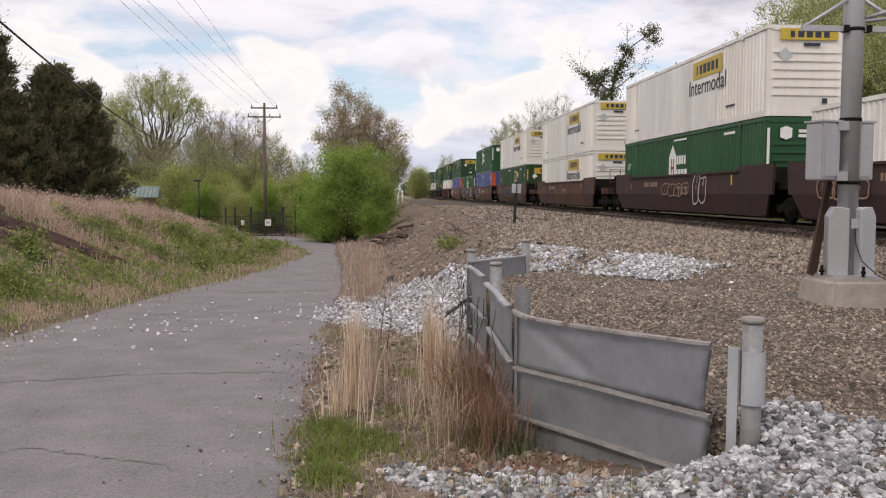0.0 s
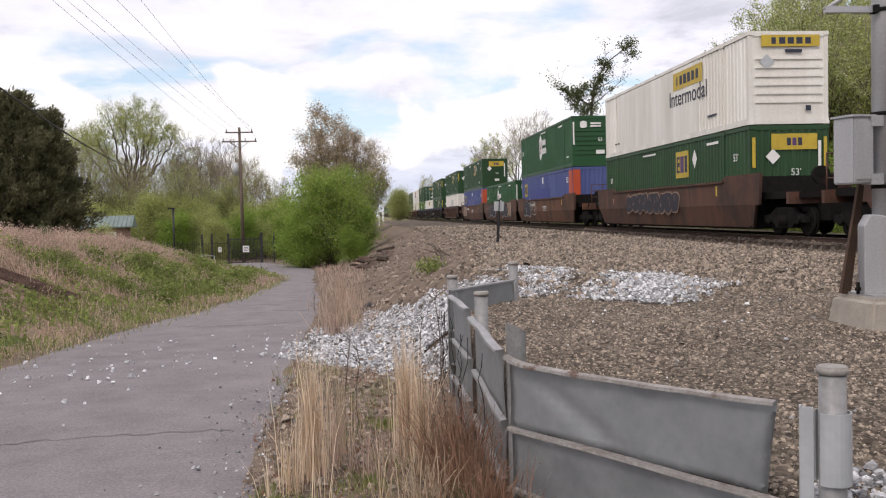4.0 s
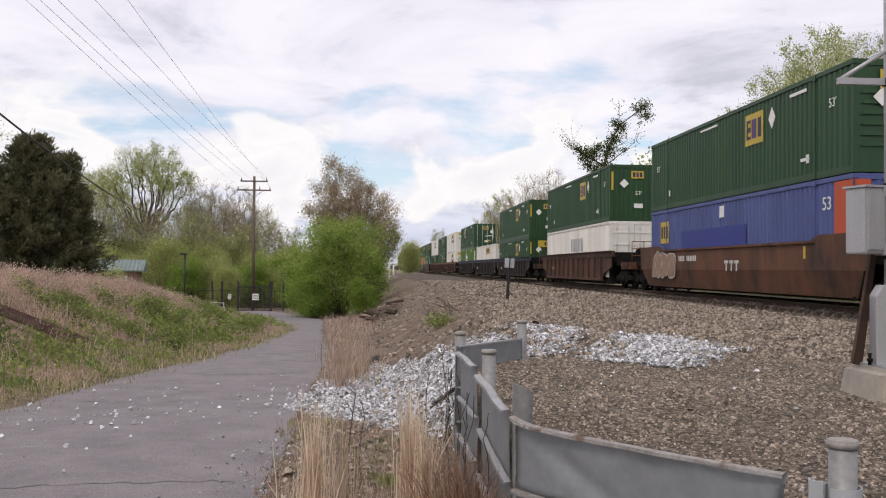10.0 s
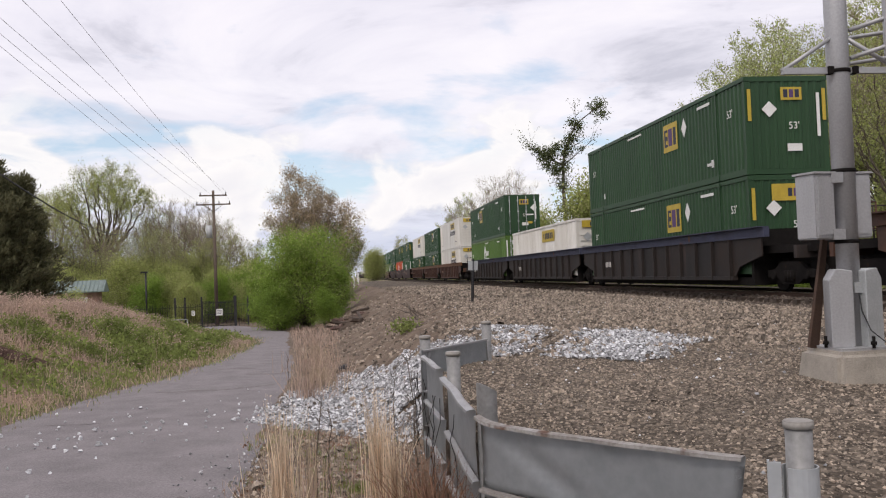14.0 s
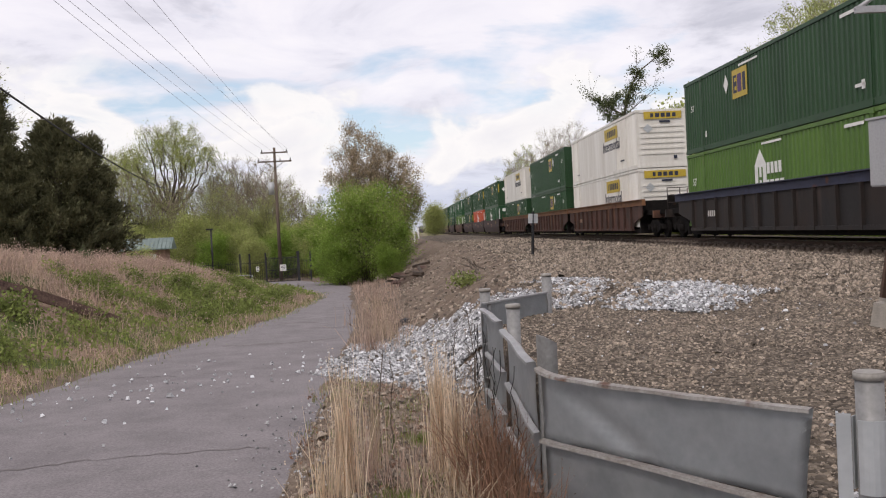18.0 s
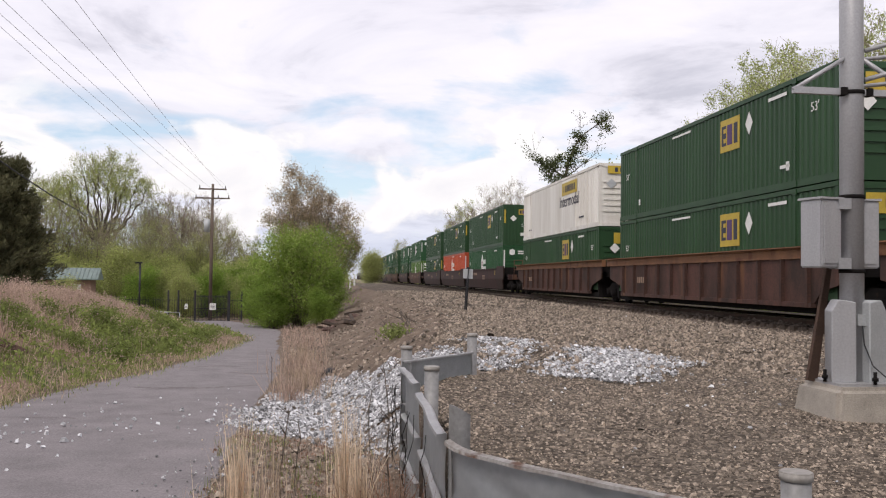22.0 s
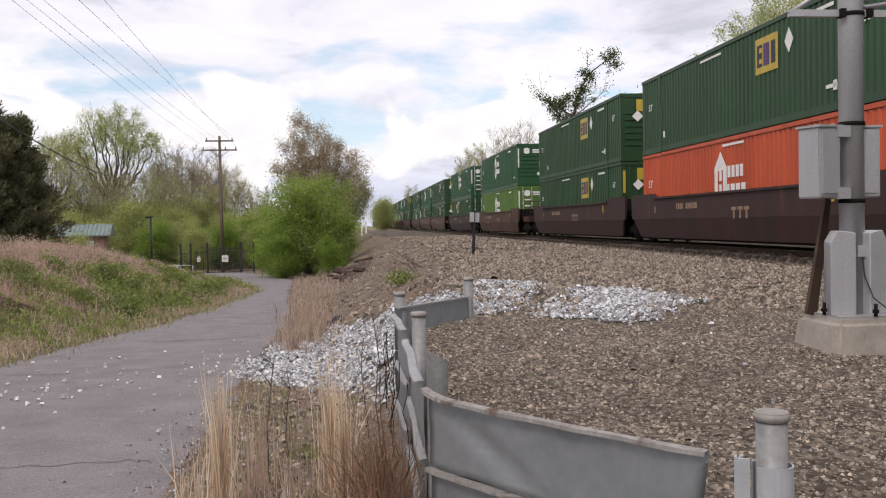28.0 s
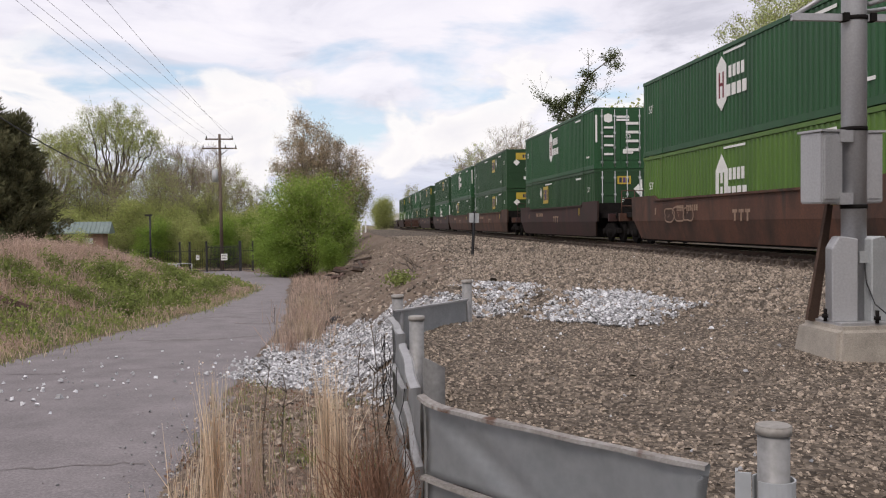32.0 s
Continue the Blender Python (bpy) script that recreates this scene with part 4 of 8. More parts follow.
def add_truck(car, y, spin):
    """A truck (bogie) under a car, with two wheelsets."""
    frame_mesh, bolster, wheels = truck_meshes()
    t = part("truck", bolster, None, car, "grimy black cast-steel truck", pose(0, y, 0))
    for s, r in ((-1, 0), (1, 180)):
        part("side_frame", frame_mesh, None, t, m=pose(s * 0.98, 0, 0, 0, 0, r))
    for s in (-0.88, 0.88):
        w = part("wheelset", wheels, None, t, "steel wheelset with a worn bright tread", pose(0, s, 0.455))
        if spin:
            WHEELS.append((w, s, 0))


def well_car(style, colour, near, far, spin, m):
    """near and far: how the unit ends, 'link' (shared truck) or 'coupler'."""
    label = {"smooth": "%s smooth-sided well car, weathered and graffitied", "ribbed": "%s ribbed-girder well car, rusty and weathered"}[style]
    c = thing("well_car", m, label % {"brown": "brown", "maroon": "dark maroon", "tan": "orange-brown", "rust": "rusty red-brown", "navy": "faded navy"}[colour], "well car", "well cars of the train")
    me = well_meshes(style, colour)
    for s, r in ((-1.42, 0), (1.42, 1)):
        part("side_sill", me["side_sill"], None, c, m=pose(s, 0, 0) if not r else pose(s, LONG, 0, 0, 0, 180))
        part("top_chord", me["top_chord"], None, c, m=pose(s, 0, 0, 0, 0, 0) if not r else pose(s, LONG, 0, 0, 0, 180))
        if style == "ribbed":
            part("bottom_chord", me["bottom_chord"], None, c, m=pose(s, 0, 0) if not r else pose(s, LONG, 0, 0, 0, 180))
            if not r:
                for k in range(12):
                    part("side_post", me["side_post"], None, c, m=pose(s, 1.0 + k * (LONG - 2.0) / 11, 0))
    part("well_floor", me["well_floor"], None, c)
    mat = WELL[colour]
    for kind, y0, d in ((near, 0.0, -1), (far, LONG, 1)):
        reach = 2.75 / 2 if kind == "link" else 3.0
        key = ("platform", kind, colour)
        if key not in SHELLS:
            bm = bmesh.new()
            box(bm, (0, reach / 2 + 0.1, 1.22), (2.3, reach - 0.2, 0.22))
            box(bm, (0, reach / 2, 1.02), (0.75, reach, 0.42))
            box(bm, (0, 0.32, 1.35), (2.7, 0.2, 0.95))
            # added filler block that keeps the shaded gap under the platform dark
            box(bm, (0, reach * 0.6, 0.72), (1.15, reach * 1.1, 0.5))
            if kind == "coupler":
                box(bm, (0, reach - 0.25, 1.12), (2.9, 0.16, 0.34))
            platform = finish(bm, "end_platform", [mat, CAR_BLACK])
            # these boxes are black so that the gap between cars looks shaded
            for i, f in enumerate(platform.polygons):
                f.material_index = 1 if i < 24 else 0
            bm = bmesh.new()
            tube(bm, (0, reach - 0.1, 0.87), (0, reach + 0.42, 0.87), 0.09, seg=8)
            box(bm, (0.03, reach + 0.42, 0.87), (0.26, 0.24, 0.30))
            coupler = finish(bm, "coupler", CAR_BLACK)
            rails = []
            for a, b in [((x, reach - 0.2, 1.2), (x, reach - 0.2, 2.25)) for x in (-1.32, -0.75, -0.2)] + [((-1.32, reach - 0.2, z), (-0.2, reach - 0.2, z)) for z in (1.6, 1.92, 2.25)]:
                bm = bmesh.new()
                tube(bm, a, b, 0.022, seg=6)
                rails.append(finish(bm, "grab_rail", mat))
            bm = bmesh.new()
            tube(bm, (0, -0.06, 0), (0, 0.06, 0), 0.26, seg=14)
            tube(bm, (0, -0.09, 0), (0, 0.09, 0), 0.06, seg=8)
            wheel = finish(bm, "brake_wheel", CAR_BLACK)
            SHELLS[key] = platform, coupler, rails, wheel
        platform, coupler, rails, wheel = SHELLS[key]
        mm = pose(0, y0, 0, 0, 0, 0 if d > 0 else 180)
        part("end_platform", platform, None, c, m=mm)
        if kind == "coupler":
            part("coupler", coupler, None, c, m=mm)
            for r in rails:
                part("grab_rail", r, None, c, m=mm)
            part("brake_wheel", wheel, None, c, m=mm @ pose(0.55, reach - 0.1, 1.75))
        if kind == "coupler":
            add_truck(c, y0 + d * 1.7, spin)
        elif d > 0:
            add_truck(c, y0 + 2.75 / 2, spin)
    return c


GRAFFITI_INK = {"white": material("white_spray_paint", (0.62, 0.60, 0.57), (0.42, 0.40, 0.38), rough=0.7, scale=3, bump=0), "dark": material("dark_spray_paint", (0.035, 0.032, 0.045), (0.02, 0.018, 0.025), rough=0.7, scale=3, bump=0),
                "pale": material("faded_spray_paint", (0.34, 0.24, 0.17), (0.20, 0.12, 0.08), rough=0.7, scale=3, bump=0)}


def stroke(bm, pts, w):
    """A flat painted line through points of the side (y, z)."""
    for (a, b), (c, d) in zip(pts[:-1], pts[1:]):
        t = Vector((c - a, d - b))
        if t.length < 1e-6:
            continue
        n = Vector((-t.y, t.x)).normalized() * w / 2
        q = [bm.verts.new((0, y, z)) for y, z in ((a + n.x, b + n.y), (c + n.x, d + n.y), (c - n.x, d - n.y), (a - n.x, b - n.y))]
        bm.faces.new(q)


def graffiti(car, y, w, h, seed, inks=("white", "dark"), z=1.15):
    """A sprayed piece: fat rounded letter shapes with a pale outline and pale slits."""
    rng = random.Random(seed)
    n = max(2, int(w / 0.72))
    dark, pale, slit = bmesh.new(), bmesh.new(), bmesh.new()
    for k in range(n):
        cy = y + w / 2 - (k + 0.5) * w / n
        r, s, ph = w / n * rng.uniform(0.50, 0.60), h * rng.uniform(0.42, 0.52), rng.uniform(0, 6)
        cz, slant = z + rng.uniform(-0.04, 0.04), rng.uniform(-0.12, 0.12)

        def ring(g):
            out = []
            for t in np.linspace(0, math.tau, 28)[:-1]:
                a, b = math.cos(t), math.sin(t)
                q = (abs(a) ** 3.2 + abs(b) ** 3.2) ** (-1 / 3.2)
                q *= 1 + 0.07 * math.sin(3 * t + ph) + 0.05 * math.sin(5 * t + 2 * ph)
                out.append((cy + (r + g) * q * a + slant * b, cz + (s + g) * q * b))
            return out
        if inks[1]:
            for bm, g in ((pale, 0.05), (dark, 0.0)):
                bm.faces.new([bm.verts.new((-0.0015 * k, p[0], p[1])) for p in ring(g)])
        else:
            loop = ring(0)
            stroke(slit, loop + loop[:1], 0.05)
        for _ in range(2):
            a = cy + rng.uniform(-0.5, 0.5) * r
            b = cz + rng.uniform(-0.5, 0.4) * s
            stroke(slit, [(a, b), (a + rng.uniform(-0.05, 0.05), b + rng.uniform(0.25, 0.6) * s)], 0.035)
    lift = 0.052
    for bm, ink, up in ((pale, inks[0], 0.0), (dark, inks[1], 0.016), (slit, inks[0], 0.034)):
        if ink and bm.faces:
            part("graffiti", bm, GRAFFITI_INK[ink], car, "faded sprayed graffiti", pose(-1.42 - lift - up, 0, 0))
        else:
            bm.free()


def car_marks(car, style, colour, start):
    """Pale bars for the car's marks and number, and what has been sprayed on it."""
    x = -1.42 - (0.05 if style == "smooth" else 0.14)
    def bar(y, z, w, h, mat=WHITEP):
        bm = bmesh.new()
        box(bm, (0, y, z), (0.006, w, h))
        part("marking_bar", bm, mat, car, m=pose(x, 0, 0))
    ink = GRAFFITI_INK["white"] if colour in ("tan", "navy") else GRAFFITI_INK["pale"]
    if style == "smooth":
        for k in range(3):
            bar(7.6 - k * 0.42, 1.22, 0.32, 0.10, ink)
            bar(7.6 - k * 0.42, 1.05, 0.10, 0.26, ink)
        for k in range(10):
            bar(12.2 - k * 0.17 - (0.2 if k > 3 else 0), 1.38, 0.11, 0.20, ink)
        bar(2.2, 1.45, 0.12, 0.34, YELLOW)
        bar(14.4, 1.30, 0.10, 0.24, ink)
    else:
        for k in range(4):
            bar(13.2 - k * 0.2, 1.0, 0.12, 0.22, ink)


# near end at the start, upper container, lower container, style, colour, near end, far end
CARS = [
    (1.5, None, "jbr", "smooth", "maroon", "coupler", "link"),
    (20.66, "jb", "hub", "smooth", "maroon", "link", "coupler"),
    (43.54, "jb", "jb", "smooth", "brown", "coupler", "coupler"),
    (67.1, "jb", "empf", "smooth", "brown", "coupler", "coupler"),
    (90.29, "hub", "blue", "smooth", "tan", "coupler", "link"),
    (109.27, None, "hub", "smooth", "tan", "link", "link"),
    (128.4, "emp", "blue", "smooth", "tan", "link", "coupler"),
    (151.36, "empf", "sw", "ribbed", "brown", "coupler", "coupler"),
    (174.7, "empf", "empf", "ribbed", "navy", "coupler", "link"),
    (193.5, None, "jbr", "ribbed", "navy", "link", "link"),
    (212.32, "empd", "lime", "ribbed", "navy", "link", "coupler"),
    (235.9, "jb", "jb", "ribbed", "rust", "coupler", "link"),
    (254.8, "emp", "emp", "ribbed", "rust", "link", "link"),
    (274.0, "jb", "emp", "ribbed", "rust", "link", "coupler"),
    (297.13, "empf", "hub", "smooth", "maroon", "coupler", "link"),
    (315.9, "empf", "orange", "smooth", "maroon", "link", "link"),
    (334.9, "emp", "empf", "smooth", "maroon", "link", "coupler"),
    (358.11, "hub", "lime", "smooth", "brown", "coupler", "coupler"),
    (381.3, "hubd", "empd", "smooth", "maroon", "coupler", "coupler"),
    (404.5, "emp", "emp", "smooth", "brown", "coupler", "link"),
    (423.4, "hubd", "empd", "smooth", "brown", "link", "link"),
    (442.3, "emp", "hub", "smooth", "maroon", "link", "coupler"),
    (465.5, "empf", "emp", "smooth", "maroon", "coupler", "link"),
    (484.4, "hub", "emp", "ribbed", "brown", "link", "link"),
    (503.3, "emp", "hub", "ribbed", "brown", "link", "coupler"),
    (526.5, "empf", "lime", "smooth", "maroon", "coupler", "coupler"),
    (549.7, None, "sw", "smooth", "maroon", "coupler", "coupler"),
    (572.9, None, "sw", "smooth", "maroon", "coupler", "coupler"),
    (596.1, None, "sw", "smooth", "maroon", "coupler", "coupler"),
    (619.3, None, "grey", "smooth", "maroon", "coupler", "coupler"),
    (642.5, None, "grey", "smooth", "maroon", "coupler", "coupler"),
    (665.7, None, "grey", "smooth", "maroon", "coupler", "coupler"),
    (688.9, None, "grey", "smooth", "maroon", "coupler", "coupler"),
    (712.1, None, "grey", "smooth", "maroon", "coupler", "coupler"),
]
SPRAYED = [(109.27, 11.6, 4.2, 1.15, 1), (109.27, 4.6, 3.2, 1.15, 2), (109.27, 2.2, 1.5, 1.1, 3, ("white", "pale")), (90.29, 13.2, 2.6, 1.15, 4), (90.29, 10.6, 1.3, 0.9, 5, ("white", None)), (128.4, 14.0, 2.6, 1.0, 6, ("white", "pale")),
           (67.1, 9.0, 6.5, 0.8, 7, ("pale", "dark")), (20.66, 5.2, 1.3, 1.1, 8, ("white", None)), (20.66, 8.0, 3.2, 0.5, 9, ("pale", None)), (1.5, 14.0, 2.5, 0.6, 10, ("pale", None)), (358.11, 12.0, 2.6, 0.5, 11, ("pale", None))]
LOW_Z, TOP_Z = 0.60, 3.525
TRAIN = []


def travel(t):
    """How far the train has run by t seconds."""
    u = t - 16
    return 10.6157 * t - 1.67037 * u * u / 100 + 2.82648 * u ** 3 / 4000


for start, upper, lower, style, colour, near, far in CARS:
    unit = well_car(style, colour, near, far, start < 360, pose(TRACK_X, start, RAIL_Z))
    TRAIN.append((unit, start, 0.0))
    if start < 480:
        car_marks(unit, style, colour, start)
    for at, *spray in SPRAYED:
        if at == start:
            graffiti(unit, *spray)
    if lower:
        TRAIN.append((container(lower, True, pose(TRACK_X, start, LOW_Z)), start, LOW_Z - RAIL_Z))
    if upper:
        TRAIN.append((container(upper, False, pose(TRACK_X, start, TOP_Z)), start, TOP_Z - RAIL_Z))


# ---- steel revetment beside the bench ----
POSTS = {"A": (1.31, 11.3), "B": (1.34, 9.16), "C": (1.29, 7.13), "D": (2.365, 5.38), "E": (2.18, 12.42)}


def plan_matrix(a, b):
    """A frame with x from a to b, z up; -y is the outer side."""
    a, b = Vector((*a, 0)), Vector((*b, 0))
    x = (b - a).normalized()
    return Matrix.Translation(a) @ Matrix((x, Vector((0, 0, 1)).cross(x), Vector((0, 0, 1)))).transposed().to_4x4(), (b - a).length


def sheet(length, z0, z1, lip, dent=0.0, sag=0.0, slant=0.0):
    """One folded steel plank of the wall: a dented face and a bent lip along its top. sag: how far the top dips near its start; slant: how much shorter its foot is."""
    bm = bmesh.new()
    n, rows = 30, 10
    grid = []
    for j in range(rows + 1):
        row = []
        for i in range(n + 1):
            u, v = i / n, j / rows
            x, z = u * length * (1 - slant * (1 - v)), z0 + (z1 - z0) * v
            d = 0.006 * math.sin(9 * u + 4 * v) + 0.010 * math.sin(u * math.pi) * math.sin(v * math.pi)
            crease = abs((u - 0.04) - (1 - v) * 0.46)
            d += dent * (max(0.0, 1 - crease / 0.12) * math.exp(-((u - 0.24) / 0.26) ** 2) * (0.35 + 0.65 * (1 - v)) - 0.35 * math.exp(-((u - 0.10) / 0.07) ** 2))
            dip = -sag * math.sin(math.pi * u ** 0.55) * v
            row.append(bm.verts.new((x, d, z + dip)))
        grid.append(row)
    wave = [0.8 + (0.2 * math.sin(5 * i / n + 1) + 0.12 * math.sin(23 * i / n) if sag else 0.0) for i in range(n + 1)]
    for w, dz in ((0.2, 0.008), (1.0, 0.002), (1.06, -0.016)):
        grid.append([bm.verts.new((v.co.x, v.co.y - lip * w * k, v.co.z + dz)) for v, k in zip(grid[rows], wave)])
    for j in range(len(grid) - 1):
        for i in range(n):
            f = bm.faces.new((grid[j][i], grid[j][i + 1], grid[j + 1][i + 1], grid[j + 1][i]))
            f.smooth = j < rows - 1
            if j >= rows:
                f.material_index = 1
    bmesh.ops.solidify(bm, geom=bm.faces[:], thickness=0.006)
    return bm


def shell(bm, ro, ri, z0, z1, half, slant=0.0, n=20):
    """A split pipe: an open ring with real thickness."""
    ang = np.linspace(-half, half, n)
    rings = [[bm.verts.new((r * math.cos(t), r * math.sin(t), z + (slant * math.cos(t) if z == z1 else 0))) for t in ang] for r, z in ((ro, z0), (ro, z1), (ri, z1), (ri, z0))]
    for k in range(4):
        a, b = rings[k], rings[(k + 1) % 4]
        for i in range(n - 1):
            bm.faces.new((a[i], a[i + 1], b[i + 1], b[i]))
    for i in (0, n - 1):
        bm.faces.new([r[i] for r in rings])


# rusty lip, its base lightened in colour for the skylight it catches
LIP = material("rusty_skylit_lip_steel", (0.60, 0.58, 0.56), (0.38, 0.34, 0.31), rough=0.55, metal=0.25, scale=7, fine=40, bump=0.05, rust=(0.20, 0.11, 0.07), rust_at=0.60)


# whitened lip: the sky's reflection on its upper side is put into the colour
SKYLIT_LIP = material("skylit_lip_steel", (0.66, 0.66, 0.67), (0.50, 0.50, 0.51), rough=0.5, metal=0.2, scale=6, fine=40, bump=0.04, rust=(0.30, 0.25, 0.21), rust_at=0.70)


def build_revetment():
    wall = thing("steel_revetment", None, "dented galvanised steel plank retaining wall on pipe posts", "retaining wall")
    # from, to, top, dent, lip, how far each end stops from its post, sag, metals of face and lip
    runs = [("C", "D", 0.105, 0.05, 0.055, (0.06, -0.19), 0.035, (STEEL, LIP)), ("B", "C", 0.12, 0.012, 0.075, (0.25, 0.02), 0.0, (STEEL, SKYLIT_LIP)),
            # the A-E plank gets the pale steel to imitate sunlight on its face
            ("A", "B", 0.155, 0.012, 0.075, (0.80, -0.06), 0.0, (STEEL, SKYLIT_LIP)), ("A", "E", 0.15, 0.0, 0.03, (-0.10, -0.02), 0.0, (PALE_STEEL, SKYLIT_LIP))]
    for a, b, top, dent, lip, (s0, s1), sag, metals in runs:
        pa, pb = Vector((*POSTS[a], 0)), Vector((*POSTS[b], 0))
        d = (pb - pa).normalized()
        if a == "C":
            side = Vector((-0.10, -0.06, 0))
        elif b != "E":
            side = Vector((-0.085, 0, 0))
        else:
            side = Vector((0.0, -0.07, 0))
        m, length = plan_matrix((pa + d * s0 + side)[:2], (pb + d * s1 + side)[:2])
        z = top
        for k in range(3):
            part("wall_plank", sheet(length, z - 0.43, z, lip if k == 0 else 0.06, dent if k == 0 else dent * 0.3, sag if k == 0 else 0.0, 0.03 if a == "C" else 0.0), metals, wall, "bent grey steel plank with a folded lip" if k == 0 else "", m @ pose(0, 0.02 * k, 0, -1.5 * k))
            z -= 0.44 if k == 0 else 0.37
    for name, (x, y) in POSTS.items():
        top = {"A": 0.30, "B": 0.305, "C": 0.25, "D": 0.275, "E": 0.365}[name]
        bm = bmesh.new()
        r = 0.058
        if name == "C":
            # half of a split pipe
            shell(bm, 0.072, 0.064, -1.0, top, 1.9, 0.04)
        else:
            tube(bm, (0, 0, -1.1), (0, 0, top - 0.03), r, seg=20)
        post = part("pipe_post", bm, PIPE, wall, "round galvanised pipe post", pose(x, y, 0, 0, 0, 200 if name == "C" else 0))
        if name != "C":
            bm = bmesh.new()
            tube(bm, (0, 0, top - 0.034), (0, 0, top - 0.004), r + 0.007, seg=20)
            tube(bm, (0, 0, top - 0.004), (0, 0, top), r + 0.007, r + 0.001, seg=20)
            part("post_cap", bm, CAP, post, "pale pressed cap")
        if name == "D":
            bm = bmesh.new()
            shell(bm, 0.078, 0.071, -0.24, 0.075, 2.6)
            part("split_sleeve", bm, STEEL, wall, "split steel sleeve round the post", pose(x, y, 0, 0, 0, -10))
            bm = bmesh.new()
            box(bm, (-0.105, -0.005, -0.30), (0.055, 0.012, 0.78))
            box(bm, (-0.130, 0.02, -0.30), (0.010, 0.06, 0.78))
            part("edge_channel", bm, STEEL, wall, m=pose(x, y, 0, 0, 0, -25))
    # torn wire that hangs on the far post
    rng = random.Random(9)
    for k in range(9):
        bm = bmesh.new()
        p = Vector((1.14 + rng.uniform(-0.04, 0.02), rng.uniform(7.6, 10.6), 0.0))
        way = [p]
        for i in range(8):
            way.append(way[-1] + Vector((rng.uniform(-0.03, 0.03), rng.uniform(-0.05, 0.045), -0.09)))
        pipe(bm, way, 0.0028, 4)
        part("torn_wire", bm, CAR_BLACK, wall, "thin dark torn fence wire")


build_revetment()


# ---- signal mast on its concrete footing ----
def build_mast():
    x, y, g = 5.25, 9.62, 0.10
    foot = thing("mast_footing", pose(5.27, 9.62, -0.42), "weathered tapered concrete footing in the ballast", "footing")
    bm = bmesh.new()
    vs = box(bm, (0, 0, 0.265), (0.84, 0.84, 0.53), taper=0.84)
    bmesh.ops.bevel(bm, geom=bm.edges[:], offset=0.05, segments=3, affect="EDGES")
    part("block", bm, CONCRETE, foot)
    mast = thing("signal_mast", pose(x, y, g + 0.01), "grey aluminium signal mast with equipment boxes and a ladder cage", "signal mast")
    bm = bmesh.new()
    tube(bm, (0, 0, 0.02), (0, 0, 6.2), 0.105, seg=28)
    part("pole", bm, ALU, mast)
    bm = bmesh.new()
    box(bm, (0, 0, 0.012), (0.54, 0.54, 0.024))
    part("base_plate", bm, ALU, mast)
    # two folded upright plates that clasp the foot of the pole
    for sx in (-1, 1):
        bm = bmesh.new()
        prism(bm, [(-0.105, 0.02), (0.105, 0.02), (0.105, 0.66 if sx > 0 else 0.74), (0.02 * sx + 0.03, 0.76), (0.02 * sx - 0.03, 0.76), (-0.105, 0.66 if sx < 0 else 0.74)], 0.24)
        bmesh.ops.bevel(bm, geom=bm.edges[:], offset=0.008, segments=1, affect="EDGES")
        part("base_cover", bm, PALE_STEEL if sx > 0 else ALU, mast, "folded aluminium base cover", pose(sx * 0.132, -0.03, 0, 0, 0, sx * 16))
    for k in range(4):
        a = radians(k * 90 + 8)
        bm = bmesh.new()
        tube(bm, (0, 0, 0), (0, 0, 0.11), 0.016, seg=8)
        tube(bm, (0, 0, 0.03), (0, 0, 0.06), 0.030, seg=6)
        part("anchor_bolt", bm, CAR_BLACK, mast, m=pose(0.29 * math.cos(a), 0.29 * math.sin(a), 0.02))
    # boxes strapped to either side
    for dx, w, d, rz in ((-0.29, 0.24, 0.26, 14), (0.16, 0.22, 0.24, -8)):
        bm = bmesh.new()
        box(bm, (0, 0, 0), (w, d, 0.62))
        bmesh.ops.bevel(bm, geom=bm.edges[:], offset=0.012, segments=2, affect="EDGES")
        b = part("equipment_box", bm, ALU, mast, "grey steel equipment box", pose(dx, 0.10 if dx > 0 else 0.02, 1.36, 0, 0, rz))
        bm = bmesh.new()
        box(bm, (0, 0, 0.318), (w + 0.03, d + 0.03, 0.02))
        part("box_lid", bm, ALU, b)
        bm = bmesh.new()
        box(bm, (0, -d / 2 - 0.006, 0), (w - 0.06, 0.012, 0.54))
        part("box_door", bm, ALU, b)
    for z in (1.02, 1.70, 2.66):
        bm = bmesh.new()
        tube(bm, (0, 0, z - 0.018), (0, 0, z + 0.018), 0.113, seg=28)
        part("strap", bm, CAR_BLACK, mast, "thin dark strap round the pole")
    for z in (1.09, 1.63):
        bm = bmesh.new()
        box(bm, (-0.13, -0.03, z), (0.12, 0.16, 0.10))
        part("box_bracket", bm, ALU, mast)
    # arms of the platform and the ladder cage
    for s in (-1, 1):
        bm = bmesh.new()
        box(bm, (s * 0.34, -0.05, 2.66), (0.52, 0.045, 0.06))
        part("arm", bm, ALU, mast)
        bm = bmesh.new()
        tube(bm, (s * 0.60, -0.05, 2.66), (s * 0.08, -0.03, 2.98), 0.022, seg=6)
        part("brace", bm, ALU, mast)
        bm = bmesh.new()
        box(bm, (s * 0.125, -0.06, 2.66), (0.05, 0.09, 0.07))
        part("clamp", bm, CAR_BLACK, mast)
    for z, reach in ((2.78, 1.15), (3.05, 1.30)):
        bm = bmesh.new()
